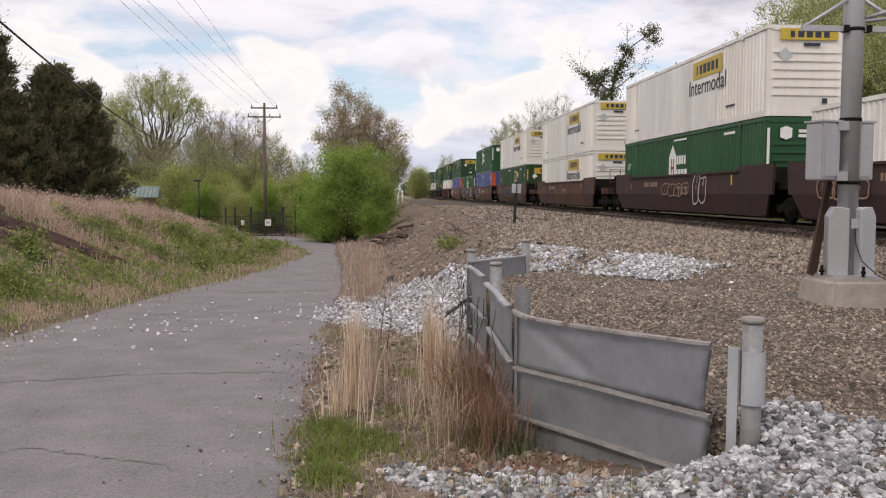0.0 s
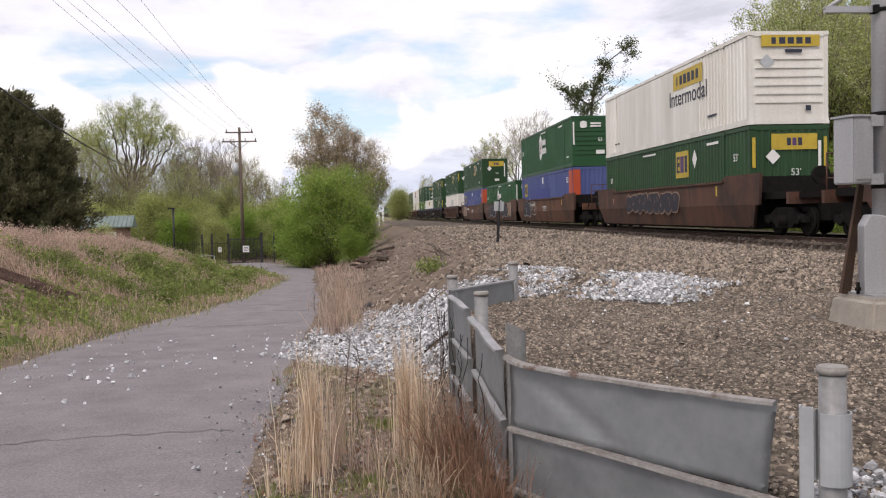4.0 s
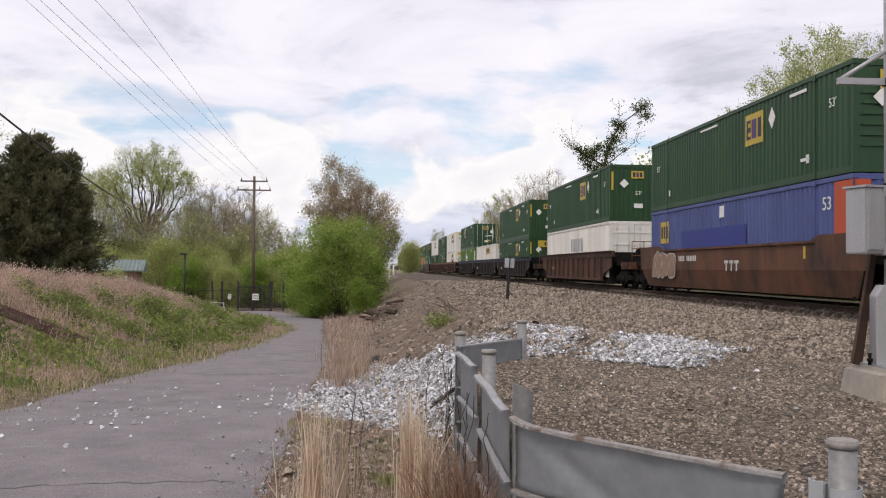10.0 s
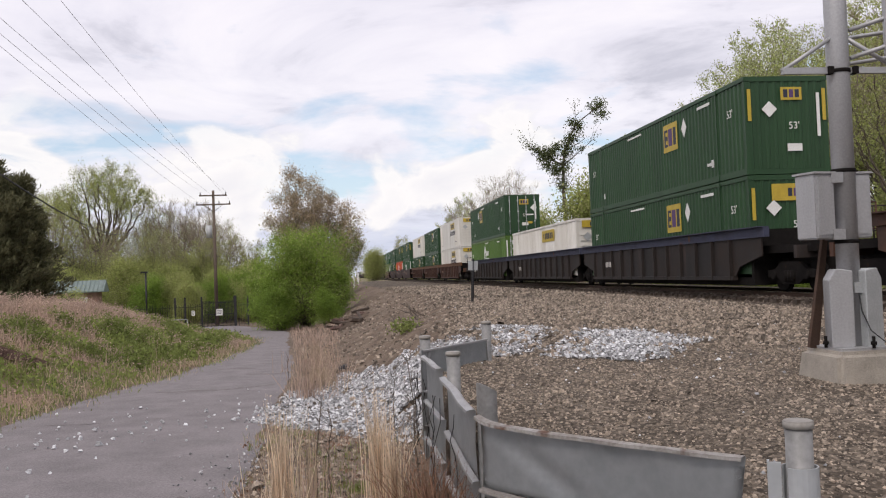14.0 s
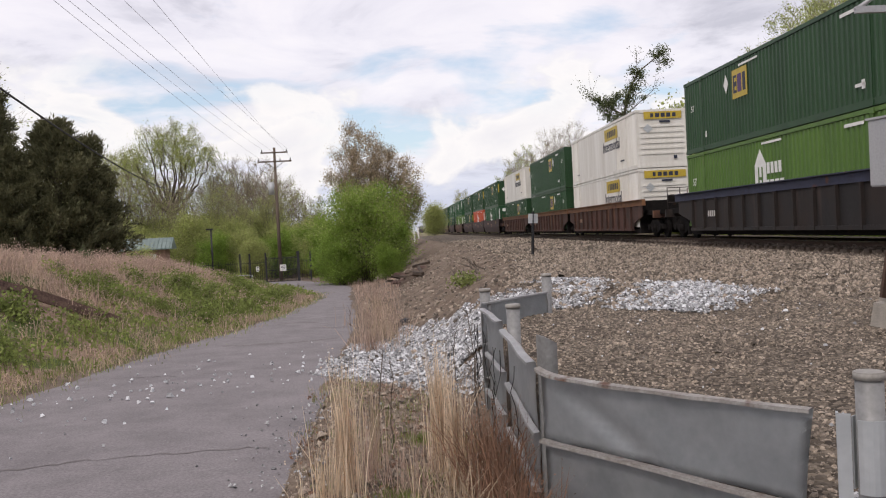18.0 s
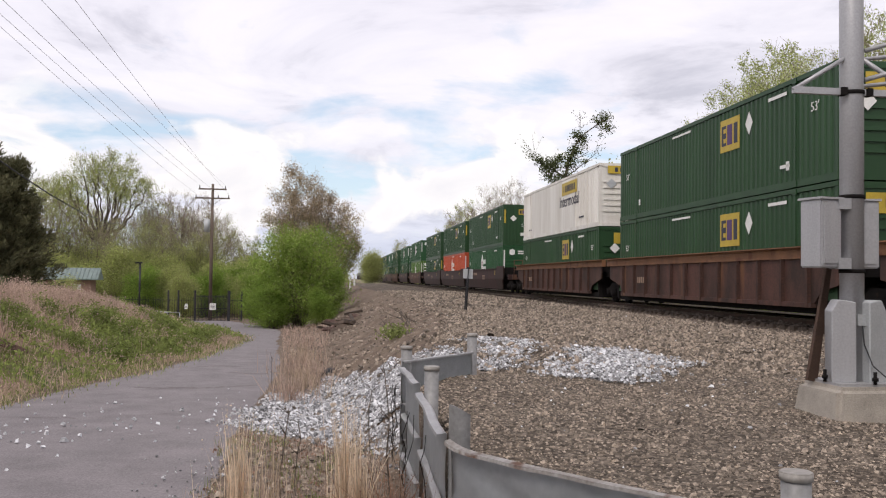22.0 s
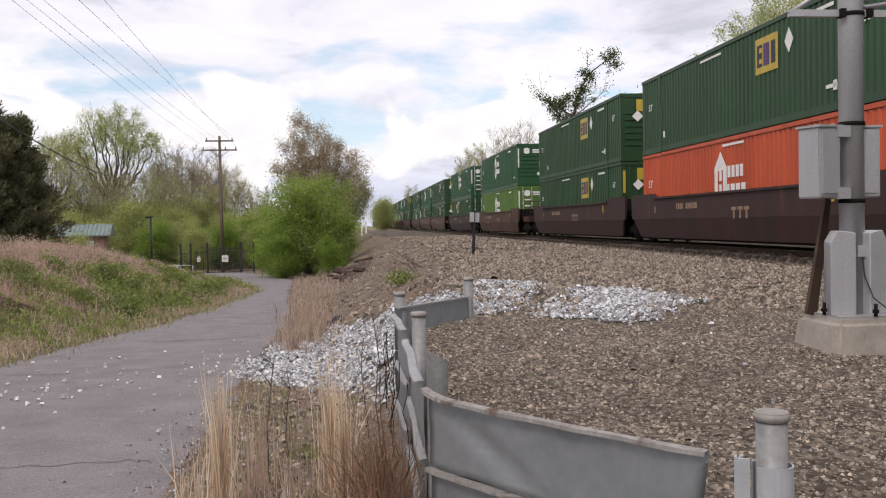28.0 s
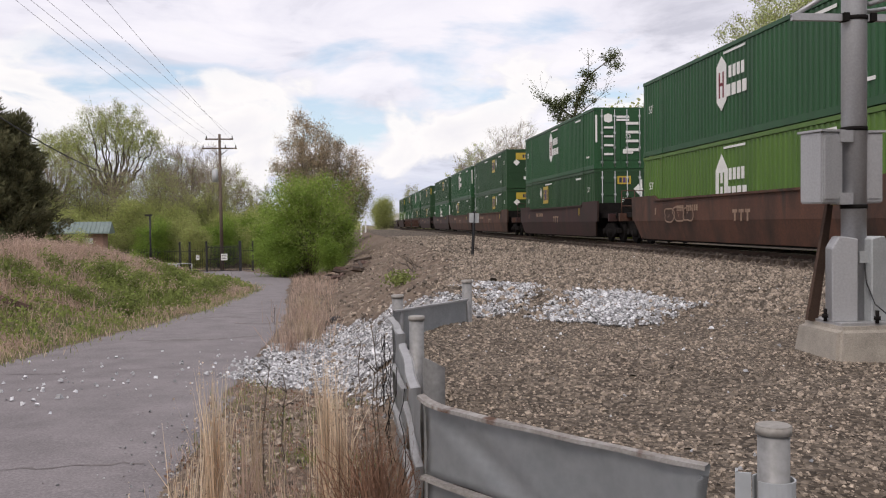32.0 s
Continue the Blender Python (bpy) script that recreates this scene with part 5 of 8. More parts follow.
        pts = [Vector((0.10, -0.05, z)), Vector((0.45, -0.16, z + 0.10)), Vector((0.80, -0.18, z + 0.16)), Vector((1.05, 0.02, z + 0.18)), Vector((1.10, 0.35, z + 0.18)), Vector((0.90, 0.62, z + 0.16)), Vector((0.50, 0.60, z + 0.1)), Vector((0.10, 0.10, z))]
        pipe(bm, pts, 0.022)
        part("cage_hoop", bm, ALU, mast, "bent grey tube hoop")
    for px, py, z0 in ((0.42, -0.15, 2.78), (0.88, -0.15, 2.90), (1.08, 0.2, 2.9)):
        bm = bmesh.new()
        box(bm, (px, py, (z0 + 6) / 2), (0.05, 0.03, 6 - z0))
        part("ladder_stile", bm, ALU, mast)
    for k in range(9):
        bm = bmesh.new()
        tube(bm, (0.42, -0.15, 3.15 + k * 0.31), (0.88, -0.15, 3.15 + k * 0.31), 0.012, seg=6)
        part("ladder_rung", bm, ALU, mast)
    bm = bmesh.new()
    box(bm, (0.02, -0.118, 0.58), (0.09, 0.035, 0.10))
    part("junction_box", bm, PALE_STEEL, mast)
    bm = bmesh.new()
    pts = [Vector(p) for p in ((0.02, -0.13, 0.53), (0.02, -0.16, 0.36), (0.05, -0.24, 0.18), (0.16, -0.36, 0.04), (0.26, -0.37, -0.01), (0.30, -0.41, -0.20), (0.24, -0.45, -0.33), (0.12, -0.46, -0.40))]
    pipe(bm, pts, 0.006)
    part("cable", bm, BLACK, mast, "thin black cable over the footing")
    # stay plate on the far side
    bm = bmesh.new()
    prism(bm, [(-0.07, 0), (0.06, 0), (0.05, 1.1), (-0.02, 1.1)], 0.03)
    part("back_stay", bm, RAIL, mast, "dark rusty stay behind the base", pose(-0.30, 0.16, 0.0, 0, 11, 20))


build_mast()


def build_sign():
    s = thing("board_sign", pose(5.265, 8.25, -0.22), "tall pale grey metal board sign on two rusty legs", "sign")
    bm = bmesh.new()
    box(bm, (0, 0, 1.36), (0.575, 0.035, 1.48))
    bmesh.ops.bevel(bm, geom=bm.edges[:], offset=0.006, segments=2, affect="EDGES")
    part("lower_sheet", bm, SIGNW, s, m=pose(0, 0, 0))
    bm = bmesh.new()
    box(bm, (0, 0, 2.60), (0.575, 0.035, 0.94))
    bmesh.ops.bevel(bm, geom=bm.edges[:], offset=0.006, segments=2, affect="EDGES")
    part("upper_sheet", bm, SIGNW, s)
    bm = bmesh.new()
    box(bm, (0, -0.004, 2.115), (0.577, 0.034, 0.028))
    part("seam_strip", bm, CONCRETE, s, "dull seam strip")
    for x in (-0.255, 0.255):
        bm = bmesh.new()
        box(bm, (x, 0.035, 1.2), (0.045, 0.035, 2.9))
        part("leg", bm, RAIL, s, "rusty steel leg")
    bm = bmesh.new()
    box(bm, (0, 0.03, 0.20), (0.50, 0.02, 0.025))
    part("cross_bar", bm, RAIL, s)


build_sign()


def build_marker():
    m = thing("track_marker", pose(5.05, 32.3, -0.22, 0, 3, 0), "dark steel marker post with a small pale plate", "marker post")
    bm = bmesh.new()
    prism(bm, [(-0.05, 0), (0.05, 0), (0.05, 0.02), (0.012, 0.02), (0.012, 0.10), (-0.012, 0.10), (-0.012, 0.02), (-0.05, 0.02)], 1.75, pose(0, 0, 0.78, 90))
    part("post", bm, BLACK, m)
    bm = bmesh.new()
    box(bm, (0, -0.03, 1.42), (0.34, 0.012, 0.33))
    part("plate", bm, PALE_STEEL, m, "small pale square plate")


build_marker()


# ---- loose stones ----
def rock_templates(rng, n=9, chips=False):
    out = []
    if chips:
        a = np.arange(5) * math.tau / 5
        for _ in range(n):
            lo = np.stack([np.cos(a), np.sin(a), 0 * a - 0.45], -1) * rng.uniform(0.75, 1.15, (5, 1))
            b = np.arange(3) * math.tau / 3 + rng.uniform(0, 2)
            hi = np.stack([np.cos(b) * 0.62, np.sin(b) * 0.62, 0 * b + 0.6], -1) * rng.uniform(0.6, 1.2, (3, 3))
            out.append(np.concatenate([lo, hi]) * rng.uniform(0.7, 1.15, 3))
        return out, np.array([(0, 1, 5), (1, 6, 5), (1, 2, 6), (2, 3, 6), (3, 7, 6), (3, 4, 7), (4, 5, 7), (4, 0, 5), (5, 6, 7)])
    t = (1 + 5 ** 0.5) / 2
    base = np.array([(-1, t, 0), (1, t, 0), (-1, -t, 0), (1, -t, 0), (0, -1, t), (0, 1, t), (0, -1, -t), (0, 1, -t), (t, 0, -1), (t, 0, 1), (-t, 0, -1), (-t, 0, 1)], float)
    base /= np.linalg.norm(base[0])
    tri = np.array([(0, 11, 5), (0, 5, 1), (0, 1, 7), (0, 7, 10), (0, 10, 11), (1, 5, 9), (5, 11, 4), (11, 10, 2), (10, 7, 6), (7, 1, 8), (3, 9, 4), (3, 4, 2), (3, 2, 6), (3, 6, 8), (3, 8, 9), (4, 9, 5), (2, 4, 11), (6, 2, 10), (8, 6, 7), (9, 8, 1)])
    for _ in range(n):
        v = base * rng.uniform(0.72, 1.18, (12, 1)) * rng.uniform(0.6, 1.15, 3)
        out.append(v)
    return out, tri


def stones(name, mat, pts, sizes, label, category, seed, sink=0.10, flat=0.95, chips=True):
    """Many loose stones on the ground in one mesh."""
    rng = np.random.default_rng(seed)
    temps, tri = rock_templates(rng, chips=chips)
    n = len(pts)
    pick = rng.integers(0, len(temps), n)
    T = np.array(temps)[pick]
    a, b = rng.uniform(0, math.tau, n), rng.uniform(-0.7, 0.7, n)
    ca, sa, cb, sb = np.cos(a), np.sin(a), np.cos(b), np.sin(b)
    x, y, z = T[..., 0], T[..., 1], T[..., 2] * flat
    y, z = y * cb[:, None] - z * sb[:, None], y * sb[:, None] + z * cb[:, None]
    x, y = x * ca[:, None] - y * sa[:, None], x * sa[:, None] + y * ca[:, None]
    s = np.asarray(sizes)[:, None] / 2
    P = np.asarray(pts)
    V = np.stack([x * s + P[:, 0:1], y * s + P[:, 1:2], z * s + P[:, 2:3] + s * flat * (0.5 - sink) + s * rng.uniform(0, 0.35, (n, 1))], -1).reshape(-1, 3)
    F = (tri[None] + (np.arange(n) * T.shape[1])[:, None, None]).reshape(-1, 3)
    return tagged(new(name, mesh_from(name, V, F, mat)), label, category, kind="stuff")


GRAVEL = material("brown_ballast_stone", (0.37, 0.305, 0.242), (0.10, 0.082, 0.066), rough=0.9, scale=18, fine=60, bump=0.2, island=0.68)
OILY_STONE = material("oily_dark_ballast", (0.17, 0.135, 0.11), (0.07, 0.055, 0.045), rough=0.85, scale=6, fine=50, bump=0.2, island=0.5)
WHITE_STONE = material("fresh_pale_stone", (0.66, 0.66, 0.67), (0.34, 0.35, 0.37), rough=0.85, scale=14, fine=50, bump=0.2, island=0.6)
GREY_STONE = material("grey_pale_stone", (0.46, 0.46, 0.465), (0.115, 0.115, 0.12), rough=0.85, scale=9, fine=50, bump=0.3, island=0.75)


def lay(rng, n, x0, x1, y0, y1, keep=None):
    x, y = rng.uniform(x0, x1, n), rng.uniform(y0, y1, n)
    if keep is not None:
        k = keep(x, y)
        x, y = x[k], y[k]
    return np.stack([x, y, ground_z(x, y)], -1)


def inside_of(corners, x, y):
    """How far a point lies inside a convex outline given clockwise or not (negative outside)."""
    d = np.full(np.shape(x), 1e9)
    cx, cy = sum(c[0] for c in corners) / len(corners), sum(c[1] for c in corners) / len(corners)
    for (ax, ay), (bx, by) in zip(corners, corners[1:] + corners[:1]):
        nx, ny = by - ay, ax - bx
        L = math.hypot(nx, ny)
        sgn = 1 if (cx - ax) * nx + (cy - ay) * ny > 0 else -1
        d = np.minimum(d, sgn * ((x - ax) * nx + (y - ay) * ny) / L)
    return d


def ragged(d, x, y, rng, edge, fray):
    """Keep points by their depth inside an outline, thinning to a torn edge."""
    w = np.array([noise.noise(Vector((a * 1.7, b * 1.7, 3))) + 0.6 * noise.noise(Vector((a * 5, b * 5, 8))) for a, b in zip(x, y)])
    return rng.uniform(0, 1, len(x)) < np.clip((d + w * fray) / edge, 0, 1)


LOBE_ONE = [(3.2, 18.6), (4.6, 17.8), (3.2, 13.3), (2.45, 12.9), (2.35, 15.5)]
LOBE_TWO = [(4.1, 15.9), (5.4, 16.3), (5.8, 15.0), (4.7, 12.0), (4.2, 11.7), (2.85, 12.3)]


def spill_depth(x, y):
    low = np.interp(x, [-0.9, -0.5, 0.0, 0.5, 0.9, 1.3, 2.0], [14.6, 14.1, 13.2, 12.8, 12.2, 11.4, 12.9])
    high = np.interp(x, [-0.9, -0.6, -0.1, 0.25, 0.5, 0.9, 1.5, 2.2], [16.0, 18.6, 20.2, 21.6, 23.0, 20.6, 17.8, 15.8])
    d = np.minimum((y - low) * 0.45, (high - y) * 0.40)
    d = np.minimum(d, (x + 0.85) * 0.8)
    return np.where(((x > 1.2) & (y < 11.2)) | ((x > 1.4) & (y < 12.6)), -1.0, d)


rng = np.random.default_rng(3)


def bench_keep(x, y):
    inside = (x > 1.42) & (y > 7.0 - (x - 1.3) * 1.5) & (y < 11.35 + (x - 1.3) * 1.2)
    outer = (x > np.interp(y, WALL_Y, WALL_X) - 0.1 + np.where(y > 14, 0.25 + 0.2 * np.sin(y * 1.3) + 0.15 * np.sin(y * 3.1), 0)) & ((y > 12.5) | (x > 2.45))
    return (inside | outer) & (x < 12.15 - rng.gamma(1.5, 0.25, len(x)))


pts = lay(rng, 105000, 1.4, 7.0, 4.2, 13.0, lambda x, y: bench_keep(x, y) & (rng.uniform(0, 1, len(x)) < np.interp(y, [4, 8, 13], [1.0, 0.85, 0.6])))
stones("ballast_bench_near", GRAVEL, pts, rng.gamma(5, 0.0038, len(pts)) + 0.009, "brown and grey crushed stone ballast", "ballast", 11)
pts = lay(rng, 52000, 2.0, 13.0, 12.5, 34.0, bench_keep)
stones("ballast_bench_far", GRAVEL, pts, rng.gamma(5, 0.0082, len(pts)) + 0.018, "brown and grey crushed stone ballast", "ballast", 12)
pts = lay(rng, 26000, 6.5, 13.0, 4.0, 13.0, bench_keep)
stones("ballast_bench_side", GRAVEL, pts, rng.gamma(5, 0.0066, len(pts)) + 0.012, "brown and grey crushed stone ballast", "ballast", 13)
pts = lay(rng, 9000, 2.4, 12.3, 34.0, 75.0, bench_keep)
stones("ballast_bench_end", GRAVEL, pts, rng.gamma(6, 0.013, len(pts)) + 0.03, "brown crushed stone ballast", "ballast", 14)
pts = lay(rng, 17000, 11.5, 15.2, 3.0, 50.0)
stones("ballast_shoulder", OILY_STONE, pts, rng.gamma(6, 0.010, len(pts)) + 0.02, "brown stone at the ends of the ties", "ballast", 15)
pale = lambda x, y: ragged(np.maximum(inside_of(LOBE_ONE, x, y) * 0.6, inside_of(LOBE_TWO, x, y)), x, y, rng, 0.75, 0.60) & (np.abs((x - 3.62) * 0.93 - (y - 14.8) * 0.366) > 0.07 + 0.07 * np.sin(y * 4))
pts = lay(rng, 27000, 1.5, 7.0, 11.0, 19.5, pale)
stones("pale_stone_spread", WHITE_STONE, pts + np.array([0, 0, 0.030]), rng.gamma(5, 0.0055, len(pts)) + 0.012, "fresh white and blue-grey stone spread on the bench", "stones", 16)
pts = lay(rng, 40000, 1.5, 7.0, 11.0, 19.5, pale)
stones("grey_stone_spread", GREY_STONE, pts + np.array([0, 0, 0.025]), rng.gamma(5, 0.0055, len(pts)) + 0.012, "grey broken stone mixed into the pale spread", "stones", 26)
fall = lambda x, y: ragged(spill_depth(x, y), x, y, rng, 0.60, 0.40)
pts = lay(rng, 40000, -1.4, 2.6, 11.0, 24.0, fall)
stones("pale_stone_spill", WHITE_STONE, pts + np.array([0, 0, 0.008]), rng.gamma(5, 0.0065, len(pts)) + 0.014, "white stone spilled down the bank to the lane", "stones", 17)
pts = lay(rng, 60000, -1.4, 2.6, 11.0, 24.0, fall)
stones("grey_stone_spill", GREY_STONE, pts + np.array([0, 0, 0.006]), rng.gamma(5, 0.0065, len(pts)) + 0.013, "grey broken stone among the white spill", "stones", 27)


pts = lay(rng, 900, 2.0, 12.0, 4.5, 30.0, bench_keep)
stones("pale_flecks_on_bench", WHITE_STONE, pts + np.array([0, 0, 0.012]), rng.gamma(3, 0.005, len(pts)) + 0.012, "single pale stones among the brown ballast", "stones", 23)


def big_keep(x, y):
    return (y < np.where(x < 2.42, 7.0, 5.85 + 0.15 * np.sin(x * 5) - 0.12 * np.abs(x - 2.6))) & ((x > 2.42) | (y < np.interp(x, [0.2, 0.9, 1.5, 2.0, 2.42], [6.3, 6.1, 5.8, 5.4, 5.3]) + 0.10 * np.sin(x * 7))) & (x > 0.35 + 0.2 * np.sin(y * 6))


pts = lay(rng, 25000, -0.1, 5.6, 2.9, 6.6, big_keep)
stones("coarse_pale_stone", GREY_STONE, pts, rng.gamma(6, 0.0060, len(pts)) + 0.014, "coarse pale grey and white broken stone", "stones", 18, chips=False)
pts = lay(rng, 620, -5.0, -0.3, 9.0, 19.5, lambda x, y: np.abs(y - 14.6 - 0.75 * (x + 2)) < rng.gamma(2, 0.85, len(x)))
pts[:, 2] += 0.045
stones("stones_on_lane", WHITE_STONE, pts, rng.gamma(4, 0.0095, len(pts)) + 0.010, "scattered white stones on the asphalt", "stones", 19)
pts = lay(rng, 1300, -1.5, 0.3, 2.8, 12.0, lambda x, y: np.abs(x - road_mid(y) - road_half(y) + 0.1) < rng.gamma(1.5, 0.22, len(x)))
pts[:, 2] += 0.03
stones("grit_at_lane_edge", GREY_STONE, pts, rng.gamma(4, 0.0048, len(pts)) + 0.006, "small loose stones along the asphalt edge", "stones", 20)
pts = lay(rng, 130, -5.0, -0.4, 3.0, 12.0)
pts[:, 2] += 0.03
stones("grit_on_lane", TAR, pts, rng.gamma(3, 0.004, len(pts)) + 0.005, "small dark grit on the asphalt", "stones", 24)
pts = lay(rng, 9000, -0.6, 2.0, 4.2, 12.0, lambda x, y: (x > road_mid(y) + road_half(y) - 0.15) & (x < np.interp(y, [4, 5.3, 7, 12], [1.6, 2.0, 1.15, 1.3])))
stones("crumbled_earth_in_verge", GRAVEL, pts, rng.gamma(4, 0.005, len(pts)) + 0.006, "small brown stones and clods in the weedy verge", "stones", 28)
pts = lay(rng, 2700, -0.45, 2.0, 4.2, 13.5, lambda x, y: x < np.interp(y, [4, 5.3, 7, 9.5, 13.5], [1.6, 2.0, 1.15, 1.1, 1.0]))
stones("stones_in_verge", GRAVEL, pts, rng.gamma(5, 0.009, len(pts)) + 0.01, "brown stones half buried in the weedy verge", "stones", 21)
pts = lay(rng, 3200, -2.0, 4.2, 14.0, 60.0, lambda x, y: x > road_mid(y) + road_half(y) + 0.4)
stones("stones_on_slope", GRAVEL, pts, rng.gamma(5, 0.014, len(pts)) + 0.02, "loose stones on the earth slope", "stones", 22)


# ---- plants ----
DRY = leafy("dry_straw_grass", (0.82, 0.69, 0.53), (0.60, 0.46, 0.33), 0.4)
PINK = leafy("faded_broomsedge", (0.60, 0.46, 0.375), (0.43, 0.315, 0.255), 0.5)
RUSSET = leafy("russet_brush", (0.36, 0.215, 0.145), (0.19, 0.11, 0.075), 0.35)
WEED = leafy("green_weeds", (0.31, 0.35, 0.12), (0.14, 0.175, 0.055), 0.45)
FRESH = leafy("fresh_spring_leaves", (0.45, 0.50, 0.17), (0.28, 0.33, 0.10), 0.5)
BRIGHT = leafy("bright_green_leaves", (0.31, 0.43, 0.085), (0.15, 0.235, 0.045), 0.5)
OLIVE = leafy("olive_leaves", (0.45, 0.46, 0.20), (0.27, 0.275, 0.12), 0.5)
BUDS = leafy("brown_spring_buds", (0.52, 0.43, 0.30), (0.34, 0.27, 0.18), 0.45)
DARKLEAF = leafy("dark_ivy_leaves", (0.17, 0.195, 0.095), (0.075, 0.09, 0.042), 0.35)
TURF = leafy("verge_turf", (0.30, 0.35, 0.10), (0.15, 0.19, 0.05), 0.45)
CEDAR = leafy("dark_cedar_needles", (0.18, 0.175, 0.095), (0.075, 0.080, 0.042), 0.3)
BRAMBLE = leafy("bramble_leaves", (0.33, 0.39, 0.12), (0.14, 0.18, 0.05), 0.45)
PALE = leafy("pale_spring_leaves", (0.62, 0.64, 0.40), (0.40, 0.44, 0.20), 0.5)
STRAW = leafy("bleached_grass", (0.56, 0.45, 0.33), (0.40, 0.31, 0.22), 0.35)


def blades(pts, height, width, lean, rng, droop=0.3):
    """Thin two-piece blades that rise from points; arrays of vertices and faces."""
    n = len(pts)
    a = rng.uniform(0, math.tau, n)
    d = np.stack([np.cos(a), np.sin(a), 0 * a], -1)
    w = np.stack([-np.sin(a), np.cos(a), 0 * a], -1) * (np.asarray(width).reshape(-1, 1) / 2)
    turn = rng.uniform(0, math.tau, n)
    w = np.stack([np.cos(turn), np.sin(turn), 0 * a], -1) * (np.asarray(width).reshape(-1, 1) / 2)
    h = np.asarray(height).reshape(-1, 1)
    l = np.asarray(lean).reshape(-1, 1) * h
    up = np.array([0, 0, 1.0])
    p0 = np.asarray(pts)
    p1 = p0 + up * h * 0.6 + d * l * 0.45
    p2 = p0 + up * h * (1 - droop * np.asarray(lean).reshape(-1, 1)) + d * l
    V = np.stack([p0 - w, p0 + w, p1 + w * 0.8, p1 - w * 0.8, p2], 1).reshape(-1, 3)
    k = np.arange(n)[:, None] * 5
    return V, (k + [[0, 1, 2, 3]]).tolist() + (k + [[3, 2, 4]]).tolist()


def leaf_cloud(centres, size, rng, flat=0.0):
    """Small diamond leaves with random turns."""
    n = len(centres)
    u = rng.normal(0, 1, (n, 3))
    u /= np.linalg.norm(u, axis=1, keepdims=True)
    v = np.cross(u, rng.normal(0, 1, (n, 3)))
    v /= np.linalg.norm(v, axis=1, keepdims=True) + 1e-9
    s = (np.asarray(size) * np.ones(n))[:, None] / 2
    c = np.asarray(centres)
    V = np.stack([c - u * s, c + v * s * 0.55, c + u * s, c - v * s * 0.55], 1).reshape(-1, 3)
    return V, (np.arange(n)[:, None] * 4 + [[0, 1, 2, 3]]).tolist()


def stuff(name, V, F, mat, label, category):
    return tagged(new(name, mesh_from(name, V, F, mat)), label, category, kind="stuff")


def clump(name, x, y, n, height, spread, mat, seed, label, lean=0.22, width=0.006, group="dry grass clumps"):
    rng = np.random.default_rng(seed)
    r = np.abs(rng.normal(0, spread, n))
    a = rng.uniform(0, math.tau, n)
    px, py = r * np.cos(a), r * np.sin(a)
    z0 = float(ground_z(x, y))
    pts = np.stack([px, py, ground_z(x + px, y + py) - z0 - 0.02], -1)
    V, F = blades(pts, height * rng.uniform(0.45, 1.05, n), width * rng.uniform(0.6, 1.5, n), np.abs(rng.normal(0, lean, n)), rng)
    ob = thing(name, pose(x, y, z0), label, "grass clump", group)
    tagged(part("tuft", mesh_from("tuft", V, F, mat), None, ob), kind="stuff")
    tops = rng.choice(n, n // 3, replace=False)
    tip = V.reshape(-1, 5, 3)[tops, 4]
    W, G = leaf_cloud(np.repeat(tip, 3, 0) - np.stack([0 * np.arange(len(tip) * 3.0), 0 * np.arange(len(tip) * 3.0), rng.uniform(0, 0.16, len(tip) * 3)], -1), 0.018, rng)
    tagged(part("seed_head", mesh_from("seed_head", W, G, mat), None, ob, "feathery pale seed heads"), kind="stuff")
    return ob


